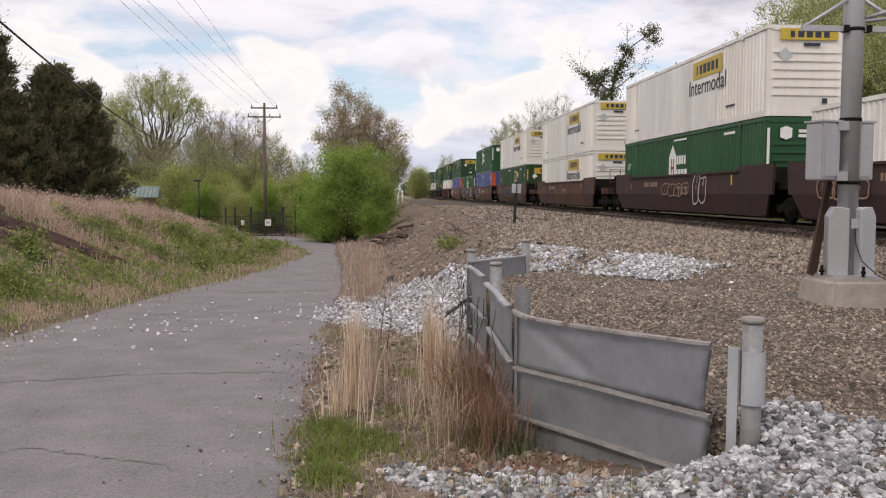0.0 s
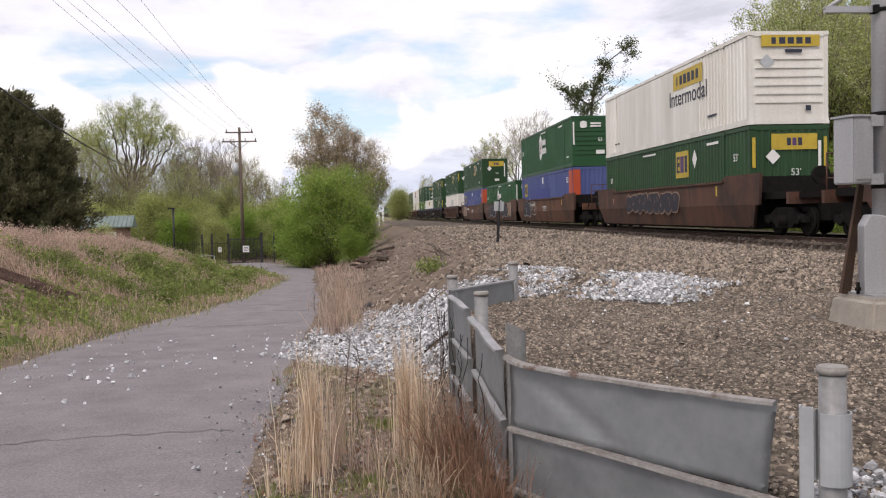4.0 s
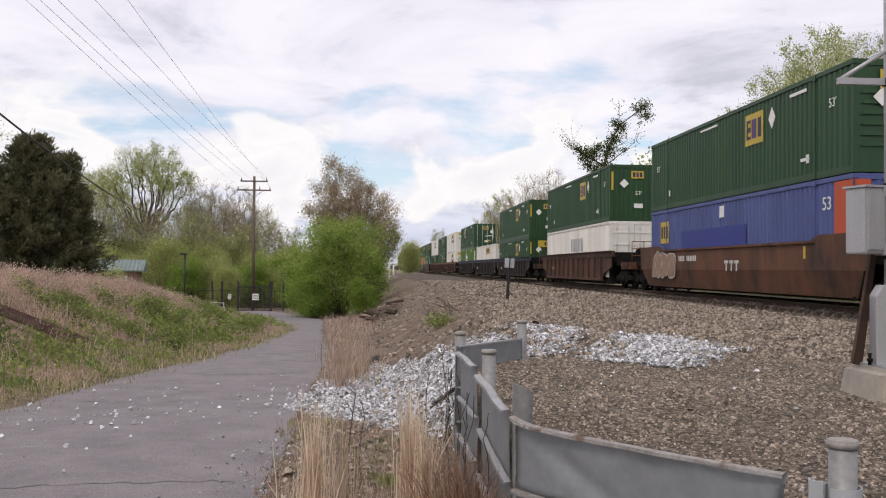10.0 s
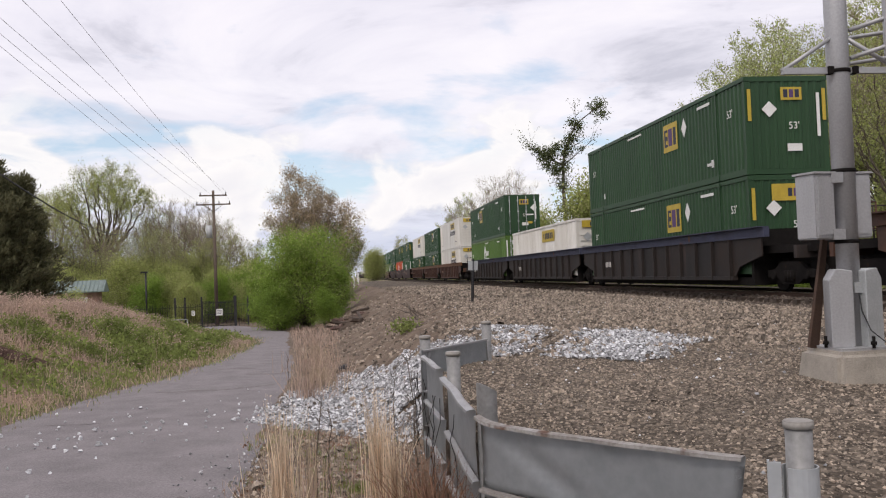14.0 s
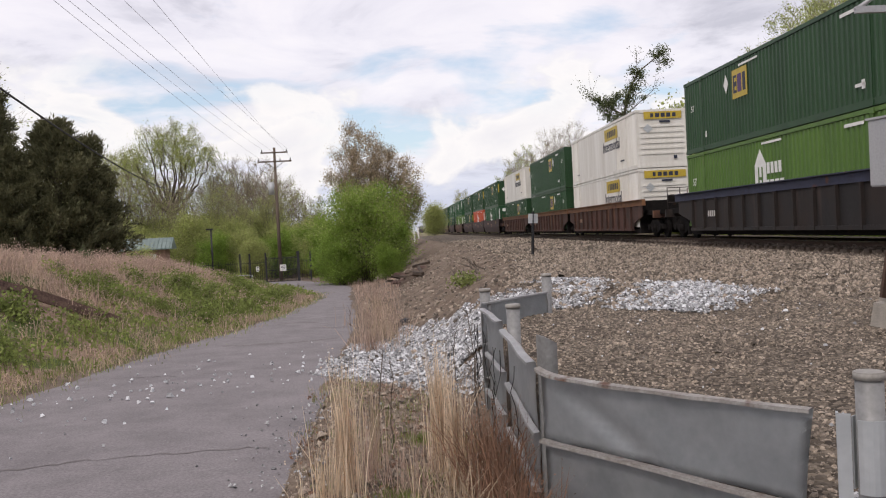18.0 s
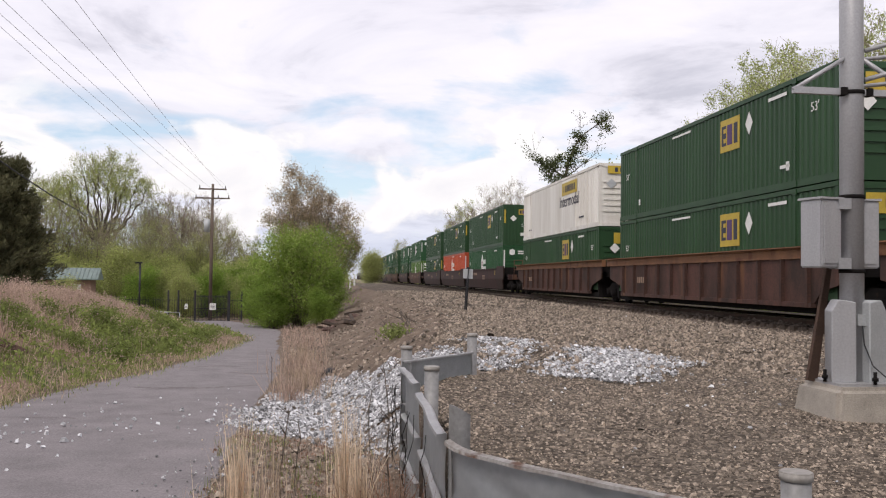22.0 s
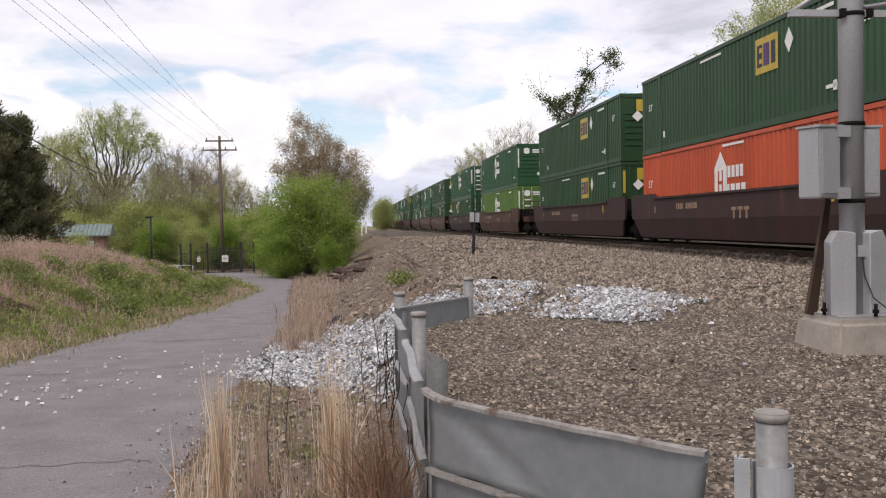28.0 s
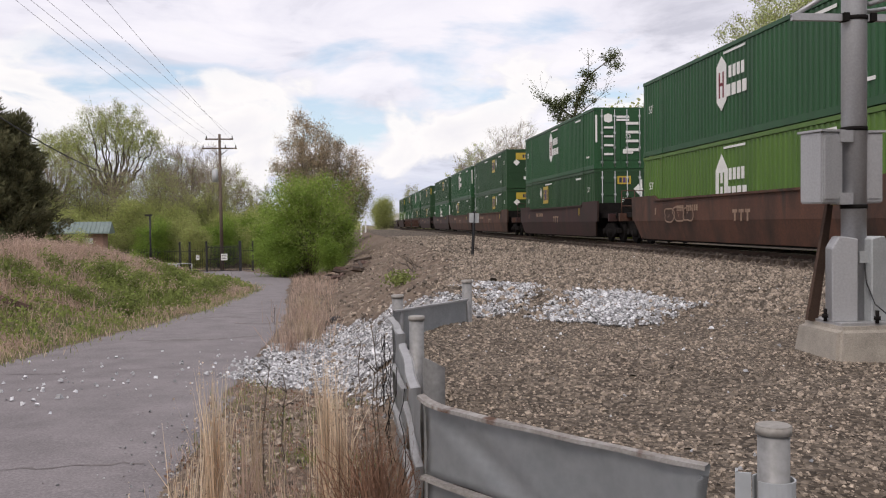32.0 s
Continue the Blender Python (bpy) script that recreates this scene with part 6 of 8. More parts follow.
# the dry clumps beside the steel wall
for i, (x, y, n, h, s, mat, lab, lean) in enumerate([
    (-0.05, 7.95, 160, 1.10, 0.065, DRY, "tall pale straw grass clump at the lane edge", 0.10),
    (-0.18, 7.6, 45, 0.78, 0.05, DRY, "pale straw grass clump at the lane edge", 0.16),
    (0.12, 8.8, 45, 0.95, 0.05, STRAW, "faded straw grass clump in the verge", 0.10),
    (0.05, 7.0, 14, 0.9, 0.05, DRY, "a few long straw stalks at the lane edge", 0.22),
    (-0.26, 7.1, 9, 0.62, 0.04, DRY, "a few short straw stalks by the asphalt", 0.2),
    (0.66, 8.6, 210, 1.20, 0.065, DRY, "tall golden straw grass clump before the steel wall", 0.09),
    (0.74, 8.1, 115, 1.0, 0.06, DRY, "golden straw grass clump before the steel wall", 0.14),
    (0.42, 7.5, 14, 0.78, 0.03, DRY, "a few leaning straw stalks in the verge", 0.3),
    (0.70, 7.0, 130, 0.62, 0.12, STRAW, "short bleached grass before the steel wall", 0.5),
    (1.0, 7.3, 210, 0.86, 0.13, RUSSET, "russet dead brush against the steel wall", 0.5),
    (1.05, 6.75, 300, 0.58, 0.13, RUSSET, "low russet dead brush against the steel wall", 0.5),
    (0.96, 7.9, 260, 0.85, 0.15, RUSSET, "russet dead brush against the steel wall", 0.5),
    (0.45, 8.0, 70, 0.62, 0.20, PINK, "thin faded weeds in the verge", 0.4),
    (0.10, 8.4, 50, 0.70, 0.16, PINK, "thin faded weeds in the verge", 0.35),
    (0.75, 9.2, 50, 0.65, 0.18, PINK, "thin faded weeds in the verge", 0.35),
    (-0.20, 17.6, 130, 0.72, 0.24, PINK, "faded broomsedge clump at the foot of the slope", 0.45),
    (-0.10, 19.2, 150, 0.80, 0.28, STRAW, "straw-coloured grass clump at the foot of the slope", 0.45),
    (0.1, 21.0, 130, 0.70, 0.34, PINK, "faded broomsedge clump at the foot of the slope", 0.45),
    (-0.25, 24.0, 150, 0.8, 0.4, PINK, "faded broomsedge clump at the foot of the slope", 0.45),
    (-0.30, 28.0, 140, 0.8, 0.45, STRAW, "straw-coloured grass clump at the foot of the slope", 0.45),
    (-0.60, 36.0, 140, 0.8, 0.6, PINK, "faded grass clump on the slope", 0.45),
]):
    clump("dry_grass_clump", x, y, n, h, s, mat, 100 + i, lab, lean=lean, width=0.0065 if y < 12 else 0.010)
for i, (x, y, n, h, s, mat) in enumerate([(-0.20, 6.95, 1200, 0.20, 0.15, TURF), (-0.16, 6.3, 1200, 0.18, 0.13, TURF), (-0.14, 5.8, 900, 0.18, 0.12, TURF), (0.05, 6.6, 700, 0.14, 0.2, TURF), (0.10, 6.9, 700, 0.16, 0.18, WEED), (0.55, 9.9, 500, 0.15, 0.18, TURF), (0.98, 6.95, 420, 0.34, 0.12, DARKLEAF), (1.15, 6.6, 300, 0.26, 0.11, DARKLEAF), (0.35, 7.9, 400, 0.12, 0.2, WEED)]):
    clump("green_grass_tuft", x, y, n, h, s, mat, 140 + i, "fresh green grass tuft in the verge" if mat is not DARKLEAF else "dark green weeds at the foot of the steel wall", 0.45, 0.006, "green grass tufts")


def scatter(rng, n, keep, x0, x1, y0, y1):
    x, y = rng.uniform(x0, x1, n), rng.uniform(y0, y1, n)
    k = keep(x, y)
    x, y = x[k], y[k]
    return np.stack([x, y, ground_z(x, y)], -1)


def patchy(x, y, s, seed):
    return np.array([noise.noise(Vector((a * s + seed, b * s, seed))) for a, b in zip(x, y)])


rng = np.random.default_rng(8)


def bank_in(x, y):
    return x < road_mid(y) - road_half(y) - 0.05


def in_timber(x, y):
    return (np.abs(x + 8.2) < 1.5) & (np.abs(y - 19.6) < 1.7)


def from_lane(p):
    return road_mid(p[:, 1]) - road_half(p[:, 1]) - p[:, 0]


p = scatter(rng, 150000, lambda x, y: bank_in(x, y) & (x > -22) & ~(in_timber(x, y) & (rng.uniform(0, 1, len(x)) < 0.94)) & (rng.uniform(0, 1, len(x)) < np.interp(road_mid(y) - road_half(y) - x, [0, 1.2, 3, 9, 14], [0.25, 0.6, 1.0, 1.0, 0.5])), -22, -3.5, 7, 58)
g = patchy(p[:, 0], p[:, 1], 0.62, 4.0) + 0.35 * patchy(p[:, 0], p[:, 1], 2.1, 9.0) + rng.normal(0, 0.10, len(p))
green = g + np.interp(from_lane(p), [0, 0.6, 1.4, 2.4, 3.2, 4.6], [-0.06, 0.12, 0.26, 0.18, -0.16, -0.62]) > 0.10
a, b = p[~green], p[green]
k = rng.uniform(0.4, 1.0, len(a)) * np.interp(from_lane(a), [0, 1.2, 3.2, 5], [0.26, 0.40, 0.56, 0.60])
k = k * (1 + 0.35 * patchy(a[:, 0], a[:, 1], 1.1, 2.0))
lean = np.abs(rng.normal(0, 0.75, len(a)))
pale = rng.uniform(0, 1, len(a)) < np.interp(from_lane(a), [0, 1.0, 3], [0.7, 0.35, 0.16])
for m, mat, name, lab in ((pale, STRAW, "bleached_grass_on_bank", "bleached straw-coloured grass among the broomsedge"), (~pale, PINK, "broomsedge_on_bank", "faded pinkish-brown dry grass on the bank")):
    V, F = blades(a[m], k[m], 0.005 + 0.0006 * a[m, 1], lean[m], rng)
    stuff(name, V, F, mat, lab, "dry grass")
# feathery plumes that blur the tops of the dry grass
m = rng.integers(0, len(a), int(len(a) * 1.5))
W, G = leaf_cloud(a[m] + rng.normal(0, 0.07, (len(m), 3)) + np.stack([0 * k[m], 0 * k[m], k[m] * rng.uniform(0.3, 0.95, len(m))], -1), 0.026 + 0.0013 * a[m, 1], rng)
stuff("broomsedge_plumes", W, G, PINK, "feathery seed plumes of the dry grass", "dry grass")
b = b[rng.uniform(0, 1, len(b)) < 0.75]
V, F = blades(b, rng.uniform(0.10, 0.42, len(b)), 0.007 + 0.0007 * b[:, 1], np.abs(rng.normal(0, 0.5, len(b))), rng)
stuff("green_grass_on_bank", V, F, WEED, "green weeds and grass on the bank", "weeds")
c = b[rng.uniform(0, 1, len(b)) < 0.7]
hump = np.clip(patchy(c[:, 0], c[:, 1], 1.3, 6.0) + 0.45, 0.1, 1.0) * np.interp(from_lane(c), [0, 0.8, 2], [0.25, 0.8, 1.0])
c2, h2 = np.repeat(c, 3, 0), np.repeat(hump, 3)
W, G = leaf_cloud(c2 + rng.normal(0, 0.07, (len(c2), 3)) + np.stack([0 * h2, 0 * h2, 0.08 + 0.46 * h2 * rng.uniform(0, 1, len(c2)) ** 0.6], -1), (0.045 + 0.0020 * c2[:, 1]) * rng.uniform(0.6, 1.4, len(c2)), rng)
stuff("bramble_leaves_on_bank", W, G, BRAMBLE, "low green bramble leaves on the bank", "weeds")
for n, mat, name, lab, hi, reach in ((9000, STRAW, "straw_at_lane_edge", "short straw grass along the lane edge", 0.20, 0.45), (12000, WEED, "grass_at_lane_edge", "short green grass creeping over the lane edge", 0.15, 0.5)):
    p = scatter(rng, n * 3, lambda x, y: np.abs(x - (road_mid(y) - road_half(y)) + 0.30 - 0.22 * np.sin(y * 1.7) * np.sin(y * 0.63)) < np.abs(rng.normal(0, reach, len(x))), -8, -3, 7, 50)
    V, F = blades(p, hi * rng.uniform(0.25, 1.0, len(p)), 0.006 + 0.0005 * p[:, 1], np.abs(rng.normal(0, 0.6, len(p))), rng)
    stuff(name, V, F, mat, lab, "grass")
p = scatter(rng, 4500, lambda x, y: (x > road_mid(y) + road_half(y) + 0.1) & (x < np.interp(y, [17, 24, 60], [0.3, 0.35, 0.2])), -4, 2, 17, 62)
V, F = blades(p, rng.uniform(0.10, 0.42, len(p)), 0.006 + 0.0004 * p[:, 1], np.abs(rng.normal(0, 0.7, len(p))), rng)
stuff("dry_grass_on_slope", V, F, PINK, "thin dry grass at the foot of the slope", "dry grass")
p = scatter(rng, 4600, lambda x, y: (x > road_mid(y) + road_half(y) - 0.10 - 0.15 * np.sin(y * 2.1)) & (x < np.interp(y, [3.5, 5, 7, 11], [0.5, 1.7, 1.1, 1.15])) & (spill_depth(x, y) < 0.1), -1.5, 1.9, 3.6, 14.0)
V, F = blades(p, rng.uniform(0.04, 0.20, len(p)), 0.005, np.abs(rng.normal(0, 0.6, len(p))), rng)
stuff("thin_grass_in_verge", V, F, PINK, "thin dead grass in the verge", "dry grass")
g = p[(patchy(p[:, 0], p[:, 1], 1.6, 3.0) > 0.02)]
V, F = blades(np.repeat(g, 2, 0) + rng.normal(0, 0.03, (2 * len(g), 3)) * [1, 1, 0], rng.uniform(0.04, 0.16, 2 * len(g)), 0.006, np.abs(rng.normal(0, 0.6, 2 * len(g))), rng)
stuff("green_weeds_in_verge", V, F, WEED, "low green weeds among the dead grass of the verge", "weeds")
W, G = leaf_cloud(p[:1500] + [0, 0, 0.02], 0.05, rng)
q = scatter(rng, 2200, lambda x, y: np.hypot((x - 1.15) / 0.75, (y - 6.2) / 0.55) < np.abs(rng.normal(0.55, 0.35, len(x))), 0.2, 2.1, 5.2, 7.2)
W2, G2 = leaf_cloud(q + [0, 0, 0.025], 0.05, rng)
stuff("leaf_litter", W2, G2, RUSSET, "drift of dead brown leaves before the steel wall", "leaf litter")
stuff("dead_leaves", W, G, RUSSET, "dead brown leaves on the verge", "leaf litter")


# ---- trees ----
def limb(bm, rng, p, d, length, r, tips, depth, wander=0.25, kids=(3, 5), droop=0.0, up=0.12):
    """A crooked tapered limb with side branches; its ends and twigs go into tips."""
    n = max(2, int(length / 0.9)) if depth else 3
    step_len = length / n
    for i in range(n):
        d = (d + Vector((rng.uniform(-1, 1), rng.uniform(-1, 1), rng.uniform(-0.5, 0.8) * 0.6 + up - droop)) * wander).normalized()
        q = p + d * step_len
        r1 = r * (1 - 0.75 / n)
        tube(bm, p, q, r, r1, seg=6 if depth > 1 else 4, caps=False)
        tips.append((q, depth, p))
        if depth and i >= (1 if depth > 1 else 0):
            for _ in range(rng.randint(*kids) if i == n - 1 else rng.randint(1, 2)):
                a = rng.uniform(0, math.tau)
                side = Vector((math.cos(a), math.sin(a), rng.uniform(-0.1, 0.7)))
                limb(bm, rng, q, (d * 0.65 + side * 0.75).normalized(), length * rng.uniform(0.42, 0.68), r1 * 0.62, tips, depth - 1, wander, kids, droop, up)
        p, r = q, r1


TWIG = material("grey_brown_twigs", (0.30, 0.245, 0.20), (0.16, 0.13, 0.105), rough=0.95, scale=2, fine=10, bump=0, island=0.35)


def twig_cloud(tips, n, length, width, nr, rise=0.7):
    """Thin twigs that spring from the branch ends, up and outwards."""
    ends = np.array([(*p, *q) for q, k, p in tips])
    pick = ends[nr.integers(0, len(ends), n)]
    u = nr.uniform(0, 1, (n, 1))
    base = pick[:, :3] * (1 - u) + pick[:, 3:] * u
    d = pick[:, 3:] - pick[:, :3]
    d /= np.linalg.norm(d, axis=1, keepdims=True) + 1e-9
    d = d * 0.8 + nr.normal(0, 0.55, (n, 3)) + np.array([0, 0, rise])
    d /= np.linalg.norm(d, axis=1, keepdims=True) + 1e-9
    w = np.cross(d, nr.normal(0, 1, (n, 3)))
    w = w / (np.linalg.norm(w, axis=1, keepdims=True) + 1e-9) * width / 2
    tip = base + d * (length * nr.uniform(0.45, 1.25, (n, 1)))
    V = np.stack([base - w, base + w, tip + w * 0.4, tip - w * 0.4], 1).reshape(-1, 3)
    return V, (np.arange(n)[:, None] * 4 + [[0, 1, 2, 3]]).tolist(), tip


def make_tree(name, height, seed, leaf_mat, leaves, leaf_size, spread, label, category="tree", trunk=None, depth=3, wander=0.22, stems=1, first=0.3, reach=0.45, at=None, mat2=None, share2=0.0, group="", twigs=0, twig=0.9):
    """A tree: trunk and limbs in one mesh, a crown of small leaves in another."""
    rng = random.Random(seed)
    nr = np.random.default_rng(seed)
    ob = thing(name, at or pose(0, 0, 0), label, category, group)
    bm = bmesh.new()
    tips = []
    for s in range(stems):
        off = Vector((rng.uniform(-0.3, 0.3), rng.uniform(-0.3, 0.3), -0.2)) * (1 if stems > 1 else 0) + Vector((0, 0, -0.15))
        d = Vector((rng.uniform(-0.25, 0.25), rng.uniform(-0.25, 0.25), 1)) if stems > 1 else Vector((rng.uniform(-0.06, 0.06), rng.uniform(-0.06, 0.06), 1))
        h = height * rng.uniform(0.75, 1.0) if stems > 1 else height
        r = (trunk or height * 0.017) * (0.6 if stems > 1 else 1)
        n = 7
        p = off
        for i in range(n):
            d = (d.normalized() + Vector((rng.uniform(-1, 1), rng.uniform(-1, 1), 0.5)) * 0.10).normalized()
            q = p + d * h * 0.86 / n
            r1 = r * 0.84
            tube(bm, p, q, r, r1, seg=8, caps=False)
            f = (i + 1) / n
            if f > first:
                for _ in range(2 if stems == 1 else 2):
                    a = rng.uniform(0, math.tau)
                    side = Vector((math.cos(a), math.sin(a), rng.uniform(0.35, 1.0)))
                    limb(bm, rng, q, side.normalized(), height * reach * rng.uniform(0.55, 1.0) * (1.15 - 0.55 * f), r1 * 0.55, tips, depth - 1, wander)
            p, r = q, r1
        limb(bm, rng, p, d, h * 0.16, r, tips, 1, wander)
    part("trunk", bm, BARK, ob, "grey-brown trunk and limbs")
    fine = [t for t in tips if t[1] <= (1 if depth > 2 else 2)]
    ends = np.array([(*p, *q) for q, k, p in fine])
    if twigs:
        V, F, tip = twig_cloud(fine, twigs, twig, 0.034, nr)
        part("brushwood", mesh_from("brushwood", V, F, TWIG), None, ob, "fine bare twigs")
    pick = ends[nr.integers(0, len(ends), leaves)]
    u = nr.uniform(0, 1, (leaves, 1))
    c = pick[:, :3] * (1 - u) + pick[:, 3:] * u + nr.normal(0, spread, (leaves, 3))
    size = leaf_size * nr.uniform(0.6, 1.4, leaves)
    cut = int(leaves * (1 - share2))
    V, F = leaf_cloud(c[:cut], size[:cut], nr)
    part("crown", mesh_from("crown", V, F, leaf_mat), None, ob, "open crown of small leaves")
    if mat2:
        V, F = leaf_cloud(c[cut:], size[cut:], nr)
        part("lower_leaves", mesh_from("lower_leaves", V, F, mat2), None, ob)
    return ob


def fan_tree(name, height, seed, width, fork, leaders, leaf_mat, leaves, leaf_size, label, trunk, twigs, mat2=None, share2=0.0, at=None, group="", twig=0.9, droop=0.30, shape=0.75, clear=0.22, spread=0.30):
    """A tree whose trunk forks into rising leaders, with side branches all along them and a lace of twigs."""
    rng = random.Random(seed)
    nr = np.random.default_rng(seed)
    ob = thing(name, at or pose(0, 0, 0), label, "tree", group)
    bm = bmesh.new()
    tips = []
    bend = Vector((rng.uniform(-0.2, 0.2), rng.uniform(-0.2, 0.2), height * fork))
    for k in range(4):
        tube(bm, Vector((bend.x * k / 4, bend.y * k / 4, bend.z * k / 4 - (0.3 if k == 0 else 0))), bend * ((k + 1) / 4), trunk * (1.15 - 0.1 * k), trunk * (1.05 - 0.1 * k), seg=9, caps=False)
    for k in range(leaders):
        a = k * 2.4 + rng.uniform(-0.3, 0.3)
        r = math.sqrt((k + 0.35) / leaders)
        top = Vector((width / 2 * r * math.cos(a), width / 2 * r * math.sin(a), height * (1 - droop * r * r) * rng.uniform(0.93, 1.0)))
        start = bend * rng.uniform(0.84, 1.0)
        p, n, th = start, 10, trunk * rng.uniform(0.42, 0.6)
        for i in range(n):
            f = (i + 1) / n
            h = f ** shape
            q = Vector((start.x + (top.x - start.x) * h, start.y + (top.y - start.y) * h, start.z + (top.z - start.z) * f)) + Vector((rng.uniform(-1, 1), rng.uniform(-1, 1), rng.uniform(-0.5, 0.5))) * height * 0.012
            tube(bm, p, q, th, th * 0.83, seg=6, caps=False)
            d = (q - p).normalized()
            if f > clear:
                for _ in range(1 + i % 2):
                    b = rng.uniform(0, math.tau)
                    out = (d * 0.55 + Vector((math.cos(b), math.sin(b), rng.uniform(0.2, 0.9)))).normalized()
                    L = height * 0.17 * (1.15 - 0.75 * f) * rng.uniform(0.6, 1.2)
                    limb(bm, rng, q, out, L, th * 0.40, tips, 1, 0.20, (2, 3), up=0.22)
            p, th = q, th * 0.83
        tips.append((p, 0, p - d * 0.4))
    part("trunk", bm, BARK, ob, "grey-brown trunk and rising limbs")
    if twigs:
        V, F, tip = twig_cloud(tips, twigs, twig, 0.024, nr)
        part("brushwood", mesh_from("brushwood", V, F, TWIG), None, ob, "fine bare twigs")
    ends = np.array([(*p, *q) for q, k, p in tips])
    pick = ends[nr.integers(0, len(ends), leaves)]
    u = nr.uniform(0, 1.3, (leaves, 1))
    c = pick[:, :3] * (1 - u) + pick[:, 3:] * u + nr.normal(0, spread, (leaves, 3))
    size = leaf_size * nr.uniform(0.6, 1.4, leaves)
    cut = int(leaves * (1 - share2))
    V, F = leaf_cloud(c[:cut], size[:cut], nr)
    part("crown", mesh_from("crown", V, F, leaf_mat), None, ob, "open crown of small leaves")
    if mat2:
        V, F = leaf_cloud(c[cut:], size[cut:], nr)
        part("lower_leaves", mesh_from("lower_leaves", V, F, mat2), None, ob)
    return ob


def make_cedar(height, seed, width, at, label):
    """An old red cedar: a ragged dense cone of upswept sprays."""
    rng = random.Random(seed)
    nr = np.random.default_rng(seed)
    ob = thing("cedar_tree", at, label, "tree", "cedars on the bank")
    bm = bmesh.new()
    tube(bm, (0, 0, -0.2), (0, 0, height * 0.95), 0.14, 0.02, seg=8)
    B, D, S = [], [], []
    count = int(210 * height / 6 * width / 4)
    for i in range(count):
        f = 0.02 + 0.95 * (i / count) ** 0.95
        z, a = height * f, rng.uniform(0, math.tau)
        prof = min(1.0, 0.72 + f * 1.4) * (1 - f) ** 0.62
        lump = 1 + 0.35 * noise.noise(Vector((math.cos(a) * 1.6, math.sin(a) * 1.6, z * 0.9 + seed)))
        L = width / 2 * prof * lump * (rng.uniform(0.75, 1.0) if i % 5 else rng.uniform(1.05, 1.32)) + 0.12
        lift = rng.uniform(0.25, 0.85) * (0.6 + 0.6 * f)
        out = Vector((math.cos(a), math.sin(a), lift)).normalized()
        tube(bm, (0, 0, z), out * L * 0.8 + Vector((0, 0, z)), 0.018, 0.004, seg=4, caps=False)
        m = 165
        u = nr.uniform(0.30, 1.0, (m, 1)) ** 0.7
        B.append(np.array((0, 0, z)) + np.array(out) * L * u + nr.normal(0, 1, (m, 3)) * (0.06 + 0.20 * (1 - u)))
        d = np.array(out) * 0.9 + nr.normal(0, 0.5, (m, 3)) + np.array([0, 0, 0.45])
        D.append(d / np.linalg.norm(d, axis=1, keepdims=True))
        S.append(nr.uniform(0.10, 0.26, (m, 1)))
    part("trunk", bm, BARK, ob, "thin reddish trunk")
    B, D, S = np.concatenate(B), np.concatenate(D), np.concatenate(S)
    W = np.cross(D, nr.normal(0, 1, B.shape))
    W = W / (np.linalg.norm(W, axis=1, keepdims=True) + 1e-9) * S * 0.115
    V = np.stack([B - W * 0.5, B + D * S * 0.5 + W, B + D * S, B + D * S * 0.5 - W], 1).reshape(-1, 3)
    F = (np.arange(len(B))[:, None] * 4 + [[0, 1, 2, 3]]).tolist()
    part("crown", mesh_from("crown", V, F, CEDAR), None, ob, "dense dark upswept needle sprays")
    return ob


def gz(x, y):
    return float(ground_z(x, y))


def spot(x, y, rz=0.0, s=1.0, sink=0.1):
    return pose(x, y, gz(x, y) - sink, 0, 0, rz) @ Matrix.Diagonal((s, s, s, 1))


make_cedar(6.7, 31, 5.2, spot(-13.5, 38.5), "dense dark evergreen cedar on the grassy bank")
make_cedar(6.1, 32, 3.2, spot(-12.3, 38.9), "slim dark evergreen cedar beside another cedar")
make_cedar(8.5, 33, 6.0, spot(-16.3, 38.0), "tall dark evergreen cedar on the grassy bank")
make_cedar(5.2, 36, 4.4, spot(-14.9, 37.6), "low dark evergreen cedar between two taller ones")
make_cedar(9.6, 34, 6.2, spot(-19.6, 37.4), "tall dark evergreen cedar on the grassy bank")
make_cedar(8.8, 35, 6.0, spot(-23.2, 38.0), "tall dark evergreen cedar at the wood edge")

oak = fan_tree("deciduous_tree", 18.6, 47, 11.5, 0.50, 18, FRESH, 22000, 0.15, "tall spreading spring tree in thin yellow-green leaf", 0.42, 1800, OLIVE, 0.25, spot(-27.4, 112, 20), droop=0.26, shape=0.48, clear=0.52)
ash = fan_tree("deciduous_tree", 14.5, 42, 6.5, 0.38, 8, FRESH, 7500, 0.14, "tall spring tree with sparse yellow-green leaf", 0.17, 1300, OLIVE, 0.5, spot(-22.6, 118, 140), twig=1.1)
bare = fan_tree("deciduous_tree", 14.0, 43, 6.0, 0.40, 8, BUDS, 2200, 0.11, "nearly bare spring tree with pale buds", 0.19, 1500, FRESH, 0.45, spot(-16.6, 116, 10), twig=1.1)
thin = fan_tree("deciduous_tree", 12.5, 44, 4.2, 0.34, 6, OLIVE, 2600, 0.12, "slender spring tree with a haze of young leaf", 0.13, 1000, FRESH, 0.5, spot(-31.5, 106, 50), twig=1.0)
for tag in (oak, ash, bare, thin):
    tagged(tag, group="spring trees")
